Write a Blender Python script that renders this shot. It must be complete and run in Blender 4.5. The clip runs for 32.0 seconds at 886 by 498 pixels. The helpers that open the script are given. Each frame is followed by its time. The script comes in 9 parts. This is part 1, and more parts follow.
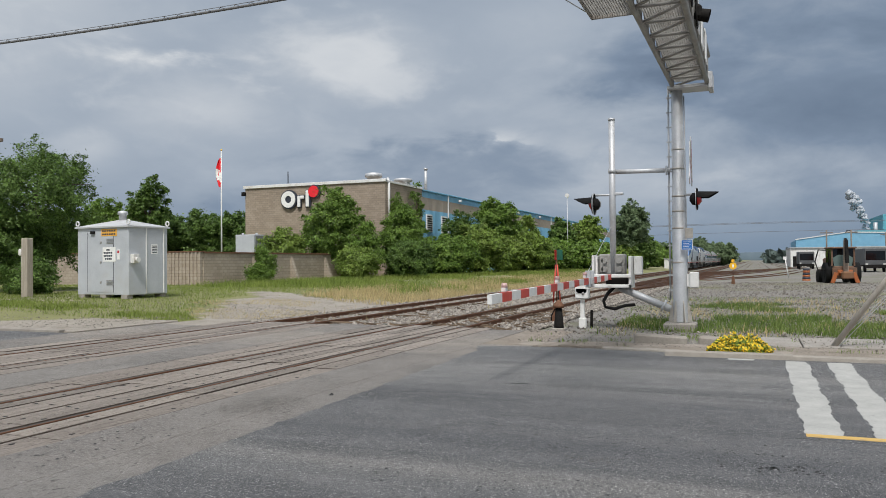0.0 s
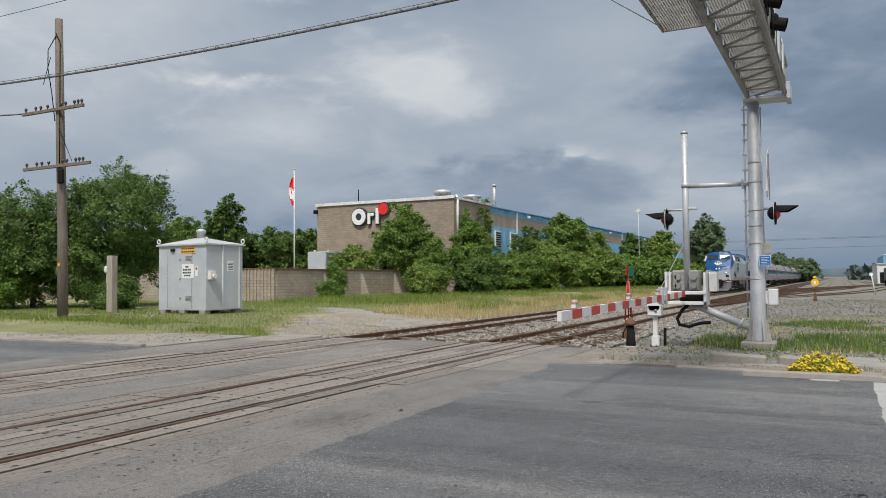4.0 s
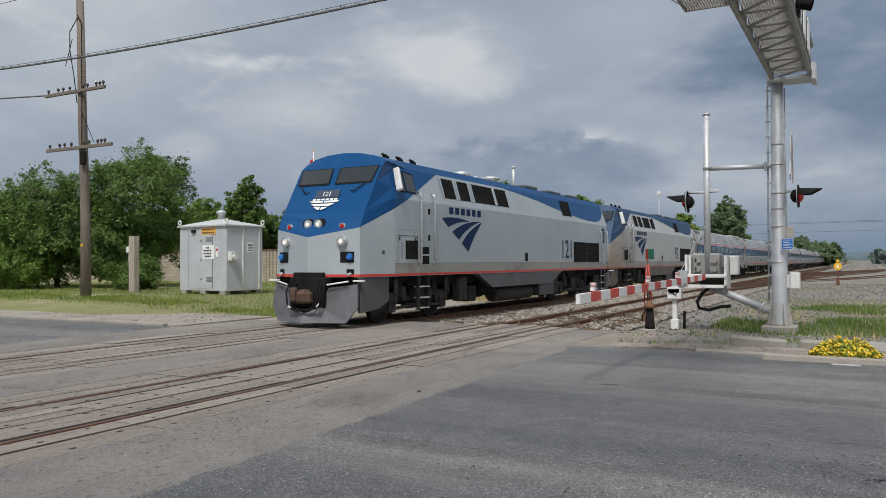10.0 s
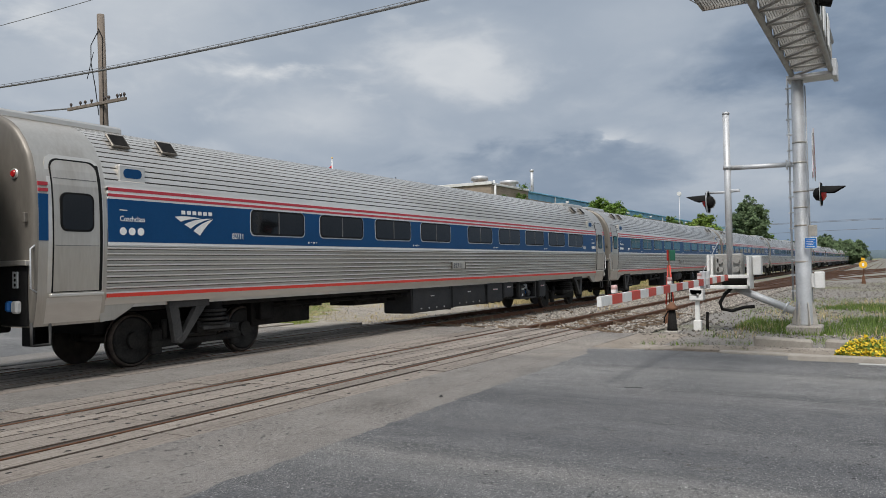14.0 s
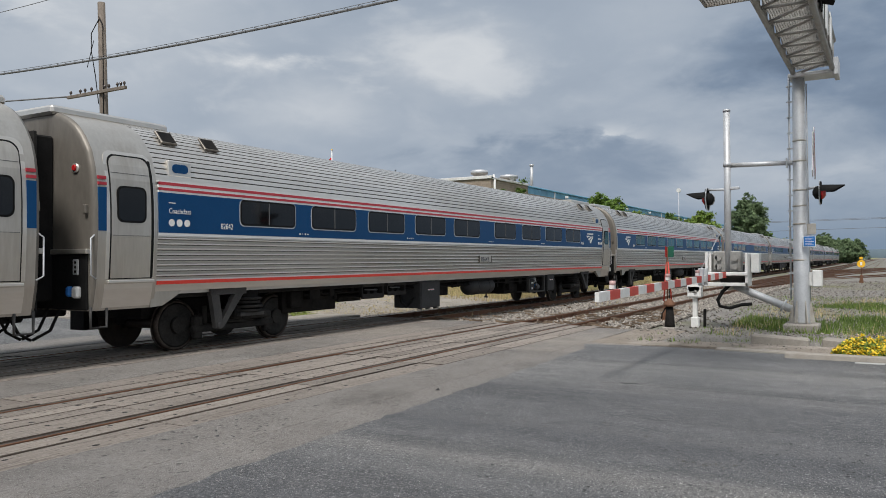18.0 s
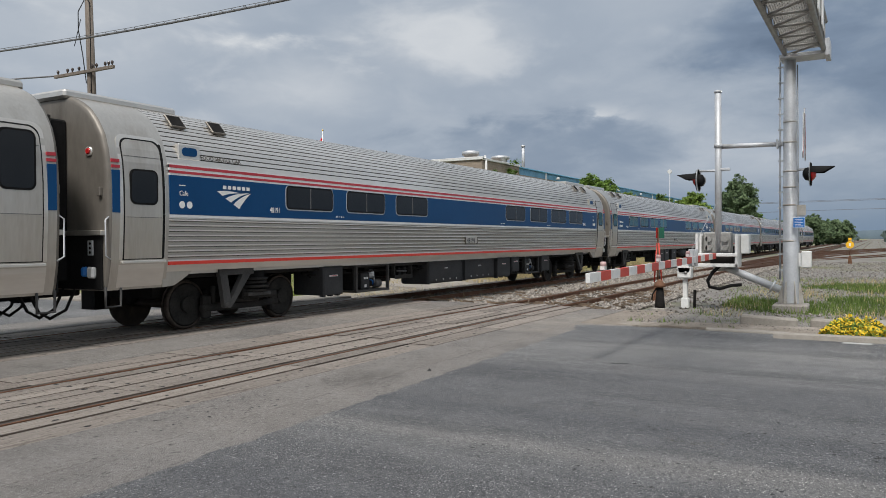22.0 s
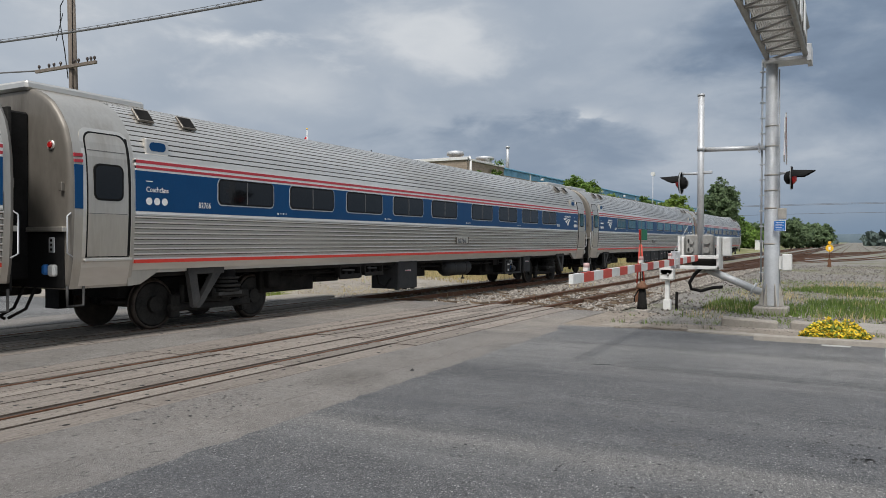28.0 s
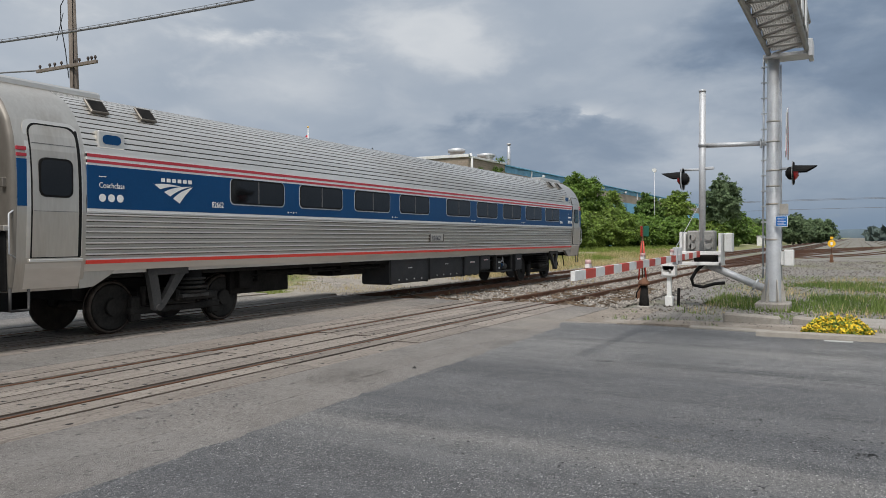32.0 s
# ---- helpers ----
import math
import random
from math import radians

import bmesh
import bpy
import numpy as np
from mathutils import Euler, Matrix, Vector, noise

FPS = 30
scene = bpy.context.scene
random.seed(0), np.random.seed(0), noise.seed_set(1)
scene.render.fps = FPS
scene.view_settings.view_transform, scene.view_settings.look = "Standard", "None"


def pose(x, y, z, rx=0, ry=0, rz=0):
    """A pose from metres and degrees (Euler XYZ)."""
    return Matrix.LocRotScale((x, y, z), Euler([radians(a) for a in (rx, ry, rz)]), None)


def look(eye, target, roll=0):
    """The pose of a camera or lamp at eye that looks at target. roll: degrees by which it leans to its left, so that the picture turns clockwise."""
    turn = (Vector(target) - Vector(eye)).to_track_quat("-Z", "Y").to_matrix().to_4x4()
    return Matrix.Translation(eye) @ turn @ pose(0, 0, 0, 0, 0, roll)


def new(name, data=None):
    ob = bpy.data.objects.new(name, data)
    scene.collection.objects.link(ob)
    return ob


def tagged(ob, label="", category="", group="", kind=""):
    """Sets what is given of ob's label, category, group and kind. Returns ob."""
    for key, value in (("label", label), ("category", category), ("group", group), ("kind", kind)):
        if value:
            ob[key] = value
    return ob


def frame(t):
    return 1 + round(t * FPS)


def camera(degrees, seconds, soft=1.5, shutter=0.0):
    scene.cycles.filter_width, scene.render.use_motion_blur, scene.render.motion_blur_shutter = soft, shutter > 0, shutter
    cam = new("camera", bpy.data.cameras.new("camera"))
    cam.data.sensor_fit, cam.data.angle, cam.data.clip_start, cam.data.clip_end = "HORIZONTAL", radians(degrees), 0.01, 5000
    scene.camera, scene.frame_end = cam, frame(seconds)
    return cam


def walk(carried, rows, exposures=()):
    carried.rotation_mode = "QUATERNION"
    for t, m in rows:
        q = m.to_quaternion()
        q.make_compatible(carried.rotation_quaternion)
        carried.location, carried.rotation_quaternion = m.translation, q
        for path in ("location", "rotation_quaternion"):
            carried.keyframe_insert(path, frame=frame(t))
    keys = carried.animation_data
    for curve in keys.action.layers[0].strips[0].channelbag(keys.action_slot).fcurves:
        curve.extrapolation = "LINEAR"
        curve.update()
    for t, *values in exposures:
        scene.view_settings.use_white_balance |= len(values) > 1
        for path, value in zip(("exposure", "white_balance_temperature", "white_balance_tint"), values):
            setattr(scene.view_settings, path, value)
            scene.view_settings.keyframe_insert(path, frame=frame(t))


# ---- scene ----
EYE = (0.0, 0.0, 1.61)
# seconds, yaw, pitch, roll of the carried camera, which stands on one spot
PATH = [
    (0.0, 22.28, 1.02, 0.50),
    (0.5, 22.77, 0.97, 0.48),
    (1.0, 23.32, 1.07, 0.45),
    (1.5, 24.06, 0.87, 0.42),
    (2.0, 24.73, 0.58, 0.38),
    (2.5, 25.27, 0.43, 0.20),
    (3.0, 26.16, 0.28, 0.25),
    (3.5, 27.00, 0.80, 0.62),
    (4.0, 27.43, 2.30, 0.51),
    (4.5, 27.35, 2.52, 0.24),
    (6.5, 27.88, 2.15, -0.90),
    (7.0, 27.82, 2.41, -0.60),
    (7.5, 27.62, 2.70, -0.74),
    (8.0, 26.72, 2.55, -0.57),
    (8.5, 25.64, 2.09, -0.23),
    (9.0, 25.81, 1.53, 0.16),
    (9.5, 27.35, 1.04, 0.20),
    (10.0, 28.82, 0.96, 0.24),
    (10.5, 29.05, 0.98, 0.41),
    (11.0, 29.05, 0.96, 0.69),
    (11.5, 29.13, 0.86, 1.14),
    (12.0, 29.29, 0.87, 1.28),
    (12.5, 29.81, 0.92, 1.30),
    (13.0, 29.97, 0.91, 1.25),
    (13.5, 30.12, 0.97, 1.20),
    (14.0, 30.30, 1.33, 1.14),
    (14.5, 30.50, 1.48, 1.11),
    (16.5, 30.60, 0.79, 0.74),
    (17.0, 30.50, 0.78, 0.62),
    (17.5, 30.32, 0.82, 0.49),
    (18.0, 30.19, 0.84, 0.37),
    (18.5, 30.16, 0.80, 0.39),
    (19.0, 30.08, 0.77, 0.45),
    (19.5, 29.81, 0.80, 0.39),
    (20.0, 29.74, 0.75, 0.43),
    (20.5, 29.84, 0.65, 0.47),
    (21.0, 29.86, 0.26, 0.41),
    (21.5, 29.74, -0.21, 0.37),
    (22.0, 29.54, -0.58, 0.38),
    (22.5, 29.56, -0.59, 0.41),
    (23.0, 29.44, -0.64, 0.44),
    (23.5, 29.25, -0.63, 0.41),
    (24.0, 29.07, -0.74, 0.44),
    (24.5, 28.95, -0.85, 0.39),
    (25.0, 28.83, -0.80, 0.21),
    (25.5, 28.71, -0.75, -0.11),
    (27.5, 28.38, -0.55, -0.19),
    (28.0, 28.34, -0.58, -0.12),
    (28.5, 28.41, -0.57, -0.13),
    (29.0, 28.32, -0.59, -0.12),
    (29.5, 28.27, -0.61, -0.05),
    (30.0, 28.33, -0.69, 0.02),
    (30.5, 28.29, -0.75, 0.11),
    (31.0, 28.37, -0.77, 0.18),
    (31.5, 28.34, -0.75, 0.19),
    (32.0, 28.46, -0.77, 0.19),
]

cam = camera(60.2, 32.0, soft=0.9)
walk(cam, [(t, pose(*EYE, 90 + p, r, y)) for t, y, p, r in PATH],
     exposures=[(0, 0.06, 6360, 10), (7, 0.04, 6360, 10), (10, -0.02, 6360, 10), (11.5, -0.03, 6360, 10), (13, 0.06, 6360, 10), (32, 0.05, 6360, 10)])

# ---- sky, sun and light ----
SUN_AZ, SUN_EL = radians(166), radians(57)   # compass angle clockwise from +y, height
world = bpy.data.worlds.new("sky")
scene.world = world
world.use_nodes = True
wn, wl = world.node_tree.nodes, world.node_tree.links
wn.clear()


def wnode(kind, **kw):
    n = wn.new(kind)
    for k, v in kw.items():
        n.inputs[k].default_value = v
    return n


def wmath(op, a, b=None, clamp=False):
    n = wn.new("ShaderNodeMath")
    n.operation, n.use_clamp = op, clamp
    for i, v in enumerate((a, b)):
        if v is None:
            continue
        if isinstance(v, (int, float)):
            n.inputs[i].default_value = v
        else:
            wl.new(v, n.inputs[i])
    return n.outputs[0]


def wmix(fac, a, b):
    n = wn.new("ShaderNodeMix")
    n.data_type = "RGBA"
    for sock, v in ((n.inputs[0], fac), (n.inputs[6], a), (n.inputs[7], b)):
        if isinstance(v, (tuple, float, int)):
            sock.default_value = v
        else:
            wl.new(v, sock)
    return n.outputs[2]


sky = wn.new("ShaderNodeTexSky")
sky.sky_type, sky.sun_disc = "NISHITA", False
sky.sun_elevation, sky.sun_rotation = SUN_EL, SUN_AZ
gain = wn.new("ShaderNodeVectorMath")
gain.operation = "SCALE"
wl.new(sky.outputs[0], gain.inputs[0])
gain.inputs["Scale"].default_value = 0.085
coord = wn.new("ShaderNodeTexCoord").outputs["Generated"]
sep = wn.new("ShaderNodeSeparateXYZ")
wl.new(coord, sep.inputs[0])
# cloud banks: noise over the direction, drawn out level with the horizon
comb = wn.new("ShaderNodeCombineXYZ")
wl.new(sep.outputs[0], comb.inputs[0])
wl.new(sep.outputs[1], comb.inputs[1])
wl.new(wmath("MULTIPLY", sep.outputs[2], 2.3), comb.inputs[2])


def wramp(v, lo, hi):
    n = wnode("ShaderNodeMapRange")
    n.interpolation_type = "SMOOTHSTEP"
    wl.new(v, n.inputs[0])
    n.inputs[1].default_value, n.inputs[2].default_value = lo, hi
    return n.outputs[0]


# the noise is bent by a softer one, so that banks curl
bend = wnode("ShaderNodeTexNoise", Scale=2.6, Detail=3, Roughness=0.55)
wl.new(comb.outputs[0], bend.inputs["Vector"])
bent = wn.new("ShaderNodeVectorMath")
bent.operation = "MULTIPLY_ADD"
wl.new(bend.outputs["Color"], bent.inputs[0])
bent.inputs[1].default_value = (0.16, 0.16, 0.16)
wl.new(comb.outputs[0], bent.inputs[2])

def wnoise(scale, detail, rough, off, stretch=(1, 1, 1)):
    mp = wn.new("ShaderNodeMapping")
    mp.inputs["Location"].default_value, mp.inputs["Scale"].default_value = off, stretch
    wl.new(bent.outputs[0], mp.inputs[0])
    n = wnode("ShaderNodeTexNoise", Scale=scale, Detail=detail, Roughness=rough, Distortion=0.15)
    wl.new(mp.outputs[0], n.inputs["Vector"])
    return n.outputs[0]


big = wnoise(2.0, 2, 0.5, (3.1, 0.6, 0))
mid = wnoise(5.0, 6, 0.52, (1.7, 5.2, 0))
fine = wnoise(13.0, 7, 0.55, (7.3, 2.2, 0))


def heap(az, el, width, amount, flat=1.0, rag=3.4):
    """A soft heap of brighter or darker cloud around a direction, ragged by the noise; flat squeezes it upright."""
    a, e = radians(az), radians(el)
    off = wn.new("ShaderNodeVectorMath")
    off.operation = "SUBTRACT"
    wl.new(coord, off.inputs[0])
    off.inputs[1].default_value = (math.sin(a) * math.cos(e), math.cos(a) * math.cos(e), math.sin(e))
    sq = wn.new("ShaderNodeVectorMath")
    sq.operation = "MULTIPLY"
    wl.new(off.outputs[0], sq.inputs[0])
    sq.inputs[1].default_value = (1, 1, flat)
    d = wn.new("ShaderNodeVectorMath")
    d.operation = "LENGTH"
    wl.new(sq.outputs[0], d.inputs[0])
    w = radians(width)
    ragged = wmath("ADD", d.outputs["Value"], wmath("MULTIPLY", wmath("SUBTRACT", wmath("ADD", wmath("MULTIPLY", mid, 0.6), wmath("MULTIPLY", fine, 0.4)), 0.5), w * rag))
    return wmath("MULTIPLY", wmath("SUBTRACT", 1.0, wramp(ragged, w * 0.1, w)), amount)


tone = wmath("ADD", wmath("MULTIPLY", wmath("SUBTRACT", big, 0.5), 0.45), wmath("ADD", wmath("MULTIPLY", wmath("SUBTRACT", mid, 0.5), 0.46), wmath("MULTIPLY", wmath("SUBTRACT", fine, 0.5), 0.14)))
tone = wmath("ADD", tone, 0.53)
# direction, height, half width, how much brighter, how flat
# the last three are unseen bright heaps, added to light the +x sides
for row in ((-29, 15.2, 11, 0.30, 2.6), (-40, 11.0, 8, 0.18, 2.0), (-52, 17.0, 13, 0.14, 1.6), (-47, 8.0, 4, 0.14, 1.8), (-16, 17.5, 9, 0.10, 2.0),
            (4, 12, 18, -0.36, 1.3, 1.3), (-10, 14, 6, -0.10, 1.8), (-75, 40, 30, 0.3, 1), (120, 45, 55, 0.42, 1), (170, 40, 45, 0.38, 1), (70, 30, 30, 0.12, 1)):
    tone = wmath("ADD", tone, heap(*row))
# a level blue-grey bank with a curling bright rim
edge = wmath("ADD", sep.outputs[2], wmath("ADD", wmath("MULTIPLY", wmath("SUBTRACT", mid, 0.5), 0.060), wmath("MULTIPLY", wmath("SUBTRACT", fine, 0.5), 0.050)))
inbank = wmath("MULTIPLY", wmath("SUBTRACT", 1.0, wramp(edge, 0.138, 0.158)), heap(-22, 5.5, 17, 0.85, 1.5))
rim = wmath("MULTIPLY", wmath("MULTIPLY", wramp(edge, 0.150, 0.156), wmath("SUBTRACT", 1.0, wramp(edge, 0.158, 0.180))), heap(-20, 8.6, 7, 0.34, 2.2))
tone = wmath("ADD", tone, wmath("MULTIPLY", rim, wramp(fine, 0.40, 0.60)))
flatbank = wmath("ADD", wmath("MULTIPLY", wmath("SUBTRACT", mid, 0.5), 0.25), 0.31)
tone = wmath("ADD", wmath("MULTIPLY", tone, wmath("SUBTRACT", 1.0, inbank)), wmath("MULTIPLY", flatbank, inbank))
ramp = wn.new("ShaderNodeValToRGB")
wl.new(tone, ramp.inputs[0])
cr = ramp.color_ramp
cr.elements[0].position, cr.elements[0].color = 0.0, (0.105, 0.148, 0.215, 1)
cr.elements[1].position, cr.elements[1].color = 1.0, (0.74, 0.745, 0.74, 1)
for at, colour in ((0.28, (0.205, 0.262, 0.345, 1)), (0.55, (0.36, 0.41, 0.475, 1))):
    cr.elements.new(at).color = colour
cover = wmath("SUBTRACT", 1.0, wramp(wmath("ADD", wmath("MULTIPLY", mid, 0.7), wmath("MULTIPLY", fine, 0.3)), 0.66, 0.78))
low = wramp(sep.outputs[2], 0.0, 0.11)
hazy = wmix(low, (0.19, 0.255, 0.34, 1), ramp.outputs[0])
back = wnode("ShaderNodeBackground", Strength=1.0)
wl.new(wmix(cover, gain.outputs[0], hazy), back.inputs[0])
wo = wn.new("ShaderNodeOutputWorld")
wl.new(back.outputs[0], wo.inputs[0])

sun = new("sun", bpy.data.lights.new("sun", "SUN"))
sun.data.energy, sun.data.angle, sun.data.color = 3.2, radians(12), (1.0, 0.955, 0.90)
sd = Vector((math.sin(SUN_AZ) * math.cos(SUN_EL), math.cos(SUN_AZ) * math.cos(SUN_EL), math.sin(SUN_EL)))
sun.matrix_world = look(sd * 100, (0, 0, 0))

# ---- materials ----
def mat(name, c1, c2=None, rough=0.7, metal=0.0, scale=6.0, fine=60.0, bump=0.15, spots=None, amount=0.5, stretch=(1, 1, 1),
        coords="Object", random=0.0, island=False, coat=0.0, thin=0.0, bump_scale=None, speckle=None, spec=0.5):
    """A surface with colour that wanders between c1 and c2 at two scales, relief, and perhaps stains (spots: a colour)."""
    m = bpy.data.materials.new(name)
    m.use_nodes = True
    nt = m.node_tree
    n, l = nt.nodes, nt.links
    b = n["Principled BSDF"]
    c2 = c2 or tuple(min(1, v * 1.25) for v in c1)
    tc = n.new("ShaderNodeTexCoord")
    mp = n.new("ShaderNodeMapping")
    mp.inputs["Scale"].default_value = stretch
    l.new(tc.outputs[coords], mp.inputs[0])
    noises = []
    for s, d in ((scale, 4), (fine, 3)):
        t = n.new("ShaderNodeTexNoise")
        t.inputs["Scale"].default_value, t.inputs["Detail"].default_value, t.inputs["Roughness"].default_value = s, d, 0.62
        l.new(mp.outputs[0], t.inputs["Vector"])
        noises.append(t.outputs[0])
    add = n.new("ShaderNodeMath")
    add.operation = "MULTIPLY_ADD"
    l.new(noises[1], add.inputs[0])
    add.inputs[1].default_value = 0.6
    l.new(noises[0], add.inputs[2])
    rg = n.new("ShaderNodeMapRange")
    l.new(add.outputs[0], rg.inputs[0])
    rg.inputs[1].default_value, rg.inputs[2].default_value = 0.8 - amount * 0.5, 0.8 + amount * 0.5
    mx = n.new("ShaderNodeMix")
    mx.data_type = "RGBA"
    l.new(rg.outputs[0], mx.inputs[0])
    mx.inputs[6].default_value, mx.inputs[7].default_value = (*c1, 1), (*c2, 1)
    col = mx.outputs[2]
    if spots:
        t = n.new("ShaderNodeTexNoise")
        t.inputs["Scale"].default_value, t.inputs["Detail"].default_value, t.inputs["Roughness"].default_value = scale * 0.37, 6, 0.7
        l.new(mp.outputs[0], t.inputs["Vector"])
        r2 = n.new("ShaderNodeMapRange")
        l.new(t.outputs[0], r2.inputs[0])
        r2.inputs[1].default_value, r2.inputs[2].default_value = 0.52, 0.72
        r2.inputs[4].default_value = 0.75
        m2 = n.new("ShaderNodeMix")
        m2.data_type = "RGBA"
        l.new(r2.outputs[0], m2.inputs[0])
        l.new(col, m2.inputs[6])
        m2.inputs[7].default_value = (*spots, 1)
        col = m2.outputs[2]
    if speckle:
        sc, lo, hi, ss = speckle
        t = n.new("ShaderNodeTexNoise")
        t.inputs["Scale"].default_value, t.inputs["Detail"].default_value = ss, 2
        l.new(mp.outputs[0], t.inputs["Vector"])
        r2 = n.new("ShaderNodeMapRange")
        l.new(t.outputs[0], r2.inputs[0])
        r2.inputs[1].default_value, r2.inputs[2].default_value = lo, hi
        m2 = n.new("ShaderNodeMix")
        m2.data_type = "RGBA"
        l.new(r2.outputs[0], m2.inputs[0])
        l.new(col, m2.inputs[6])
        m2.inputs[7].default_value = (*sc, 1)
        col = m2.outputs[2]
    if random or island:
        if island:
            src = n.new("ShaderNodeNewGeometry").outputs["Random Per Island"]
        else:
            src = n.new("ShaderNodeObjectInfo").outputs["Random"]
        r3 = n.new("ShaderNodeMapRange")
        l.new(src, r3.inputs[0])
        r3.inputs[3].default_value, r3.inputs[4].default_value = 1 - (random or 0.3), 1 + (random or 0.3)
        hs = n.new("ShaderNodeHueSaturation")
        l.new(r3.outputs[0], hs.inputs["Value"])
        l.new(col, hs.inputs["Color"])
        col = hs.outputs[0]
    l.new(col, b.inputs["Base Color"])
    b.inputs["Roughness"].default_value, b.inputs["Metallic"].default_value = rough, metal
    b.inputs["Coat Weight"].default_value = coat
    b.inputs["Specular IOR Level"].default_value = spec
    if thin:
        tb = n.new("ShaderNodeBsdfTranslucent")
        ms = n.new("ShaderNodeMixShader")
        ms.inputs[0].default_value = thin
        l.new(col, tb.inputs[0])
        l.new(b.outputs[0], ms.inputs[1]), l.new(tb.outputs[0], ms.inputs[2])
        l.new(ms.outputs[0], n["Material Output"].inputs[0])
    if bump:
        bp = n.new("ShaderNodeBump")
        bp.inputs["Strength"].default_value = bump
        bp.inputs["Distance"].default_value = bump_scale or 0.02
        l.new(noises[1], bp.inputs["Height"])
        l.new(bp.outputs[0], b.inputs["Normal"])
    return m


def glow(name, c, s):
    m = bpy.data.materials.new(name)
    m.use_nodes = True
    b = m.node_tree.nodes["Principled BSDF"]
    b.inputs["Base Color"].default_value = (*c, 1)
    b.inputs["Emission Color"].default_value = (*c, 1)
    b.inputs["Emission Strength"].default_value = s
    return m


def chips(m, *kinds):
    """Sharp light stone chips and dark pits over m's base colour: (colour, scale, from, to, how much)."""
    n, l = m.node_tree.nodes, m.node_tree.links
    b = n["Principled BSDF"]
    for i, (col, sc, lo, hi, most) in enumerate(kinds):
        old = b.inputs["Base Color"].links[0].from_socket
        tc = n.new("ShaderNodeTexCoord")
        mp = n.new("ShaderNodeMapping")
        mp.inputs["Location"].default_value = (i * 3.7, i * 1.3, 0)
        mp.inputs["Scale"].default_value = (1, 0.55, 1)
        l.new(tc.outputs["Object"], mp.inputs[0])
        t = n.new("ShaderNodeTexNoise")
        t.inputs["Scale"].default_value, t.inputs["Detail"].default_value, t.inputs["Roughness"].default_value = sc, 2, 0.6
        l.new(mp.outputs[0], t.inputs["Vector"])
        r = n.new("ShaderNodeMapRange")
        r.inputs[1].default_value, r.inputs[2].default_value = lo, hi
        r.inputs[4].default_value = most
        l.new(t.outputs[0], r.inputs[0])
        mx = n.new("ShaderNodeMix")
        mx.data_type = "RGBA"
        l.new(r.outputs[0], mx.inputs[0])
        l.new(old, mx.inputs[6])
        mx.inputs[7].default_value = (*col, 1)
        l.new(mx.outputs[2], b.inputs["Base Color"])
    return m


def blend_nodes(m, other, lo, hi, scale=0.3, axis=None, detail=5, keep=0.0):
    """Mix a second colour into m's base colour where a large noise is high."""
    n, l = m.node_tree.nodes, m.node_tree.links
    b = n["Principled BSDF"]
    old = b.inputs["Base Color"].links[0].from_socket
    tc = n.new("ShaderNodeTexCoord")
    mp = n.new("ShaderNodeMapping")
    mp.inputs["Scale"].default_value = axis or (1, 1, 1)
    l.new(tc.outputs["Object"], mp.inputs[0])
    t = n.new("ShaderNodeTexNoise")
    t.inputs["Scale"].default_value, t.inputs["Detail"].default_value, t.inputs["Roughness"].default_value = scale, detail, 0.65
    l.new(mp.outputs[0], t.inputs["Vector"])
    r = n.new("ShaderNodeMapRange")
    r.inputs[1].default_value, r.inputs[2].default_value = lo, hi
    r.inputs[4].default_value = 1 - keep
    l.new(t.outputs[0], r.inputs[0])
    mx = n.new("ShaderNodeMix")
    mx.data_type = "RGBA"
    l.new(r.outputs[0], mx.inputs[0])
    l.new(old, mx.inputs[6])
    mx.inputs[7].default_value = (*other, 1)
    l.new(mx.outputs[2], b.inputs["Base Color"])
    return m


def lane_tint(m, rows):
    """Bands along the street that tint its grain paler or darker, tyre wear among them: (tint, middle, half width, how
    much), with ragged edges.
    """
    n, l = m.node_tree.nodes, m.node_tree.links
    b = n["Principled BSDF"]
    tc, sp = n.new("ShaderNodeTexCoord"), n.new("ShaderNodeSeparateXYZ")
    l.new(tc.outputs["Object"], sp.inputs[0])
    mp = n.new("ShaderNodeMapping")
    mp.inputs["Scale"].default_value = (0.22, 1.0, 1)
    l.new(tc.outputs["Object"], mp.inputs[0])
    t = n.new("ShaderNodeTexNoise")
    t.inputs["Scale"].default_value, t.inputs["Detail"].default_value, t.inputs["Roughness"].default_value = 1.6, 10, 0.74
    l.new(mp.outputs[0], t.inputs["Vector"])
    for col, mid, half, most in rows:
        old = b.inputs["Base Color"].links[0].from_socket
        d, a, e = n.new("ShaderNodeMath"), n.new("ShaderNodeMath"), n.new("ShaderNodeMath")
        d.operation, a.operation, e.operation = "SUBTRACT", "ABSOLUTE", "MULTIPLY_ADD"
        l.new(sp.outputs[1], d.inputs[0])
        d.inputs[1].default_value = mid
        l.new(d.outputs[0], a.inputs[0])
        l.new(t.outputs[0], e.inputs[0])
        e.inputs[1].default_value = half * 2.4
        l.new(a.outputs[0], e.inputs[2])
        r = n.new("ShaderNodeMapRange")
        r.interpolation_type = "SMOOTHSTEP"
        r.inputs[1].default_value, r.inputs[2].default_value, r.inputs[3].default_value, r.inputs[4].default_value = half * 1.2, half * 2.4, most, 0.0
        l.new(e.outputs[0], r.inputs[0])
        mx = n.new("ShaderNodeMix")
        mx.data_type, mx.blend_type = "RGBA", "MULTIPLY"
        l.new(r.outputs[0], mx.inputs[0]), l.new(old, mx.inputs[6])
        mx.inputs[7].default_value = (*col, 1)
        l.new(mx.outputs[2], b.inputs["Base Color"])
    return m


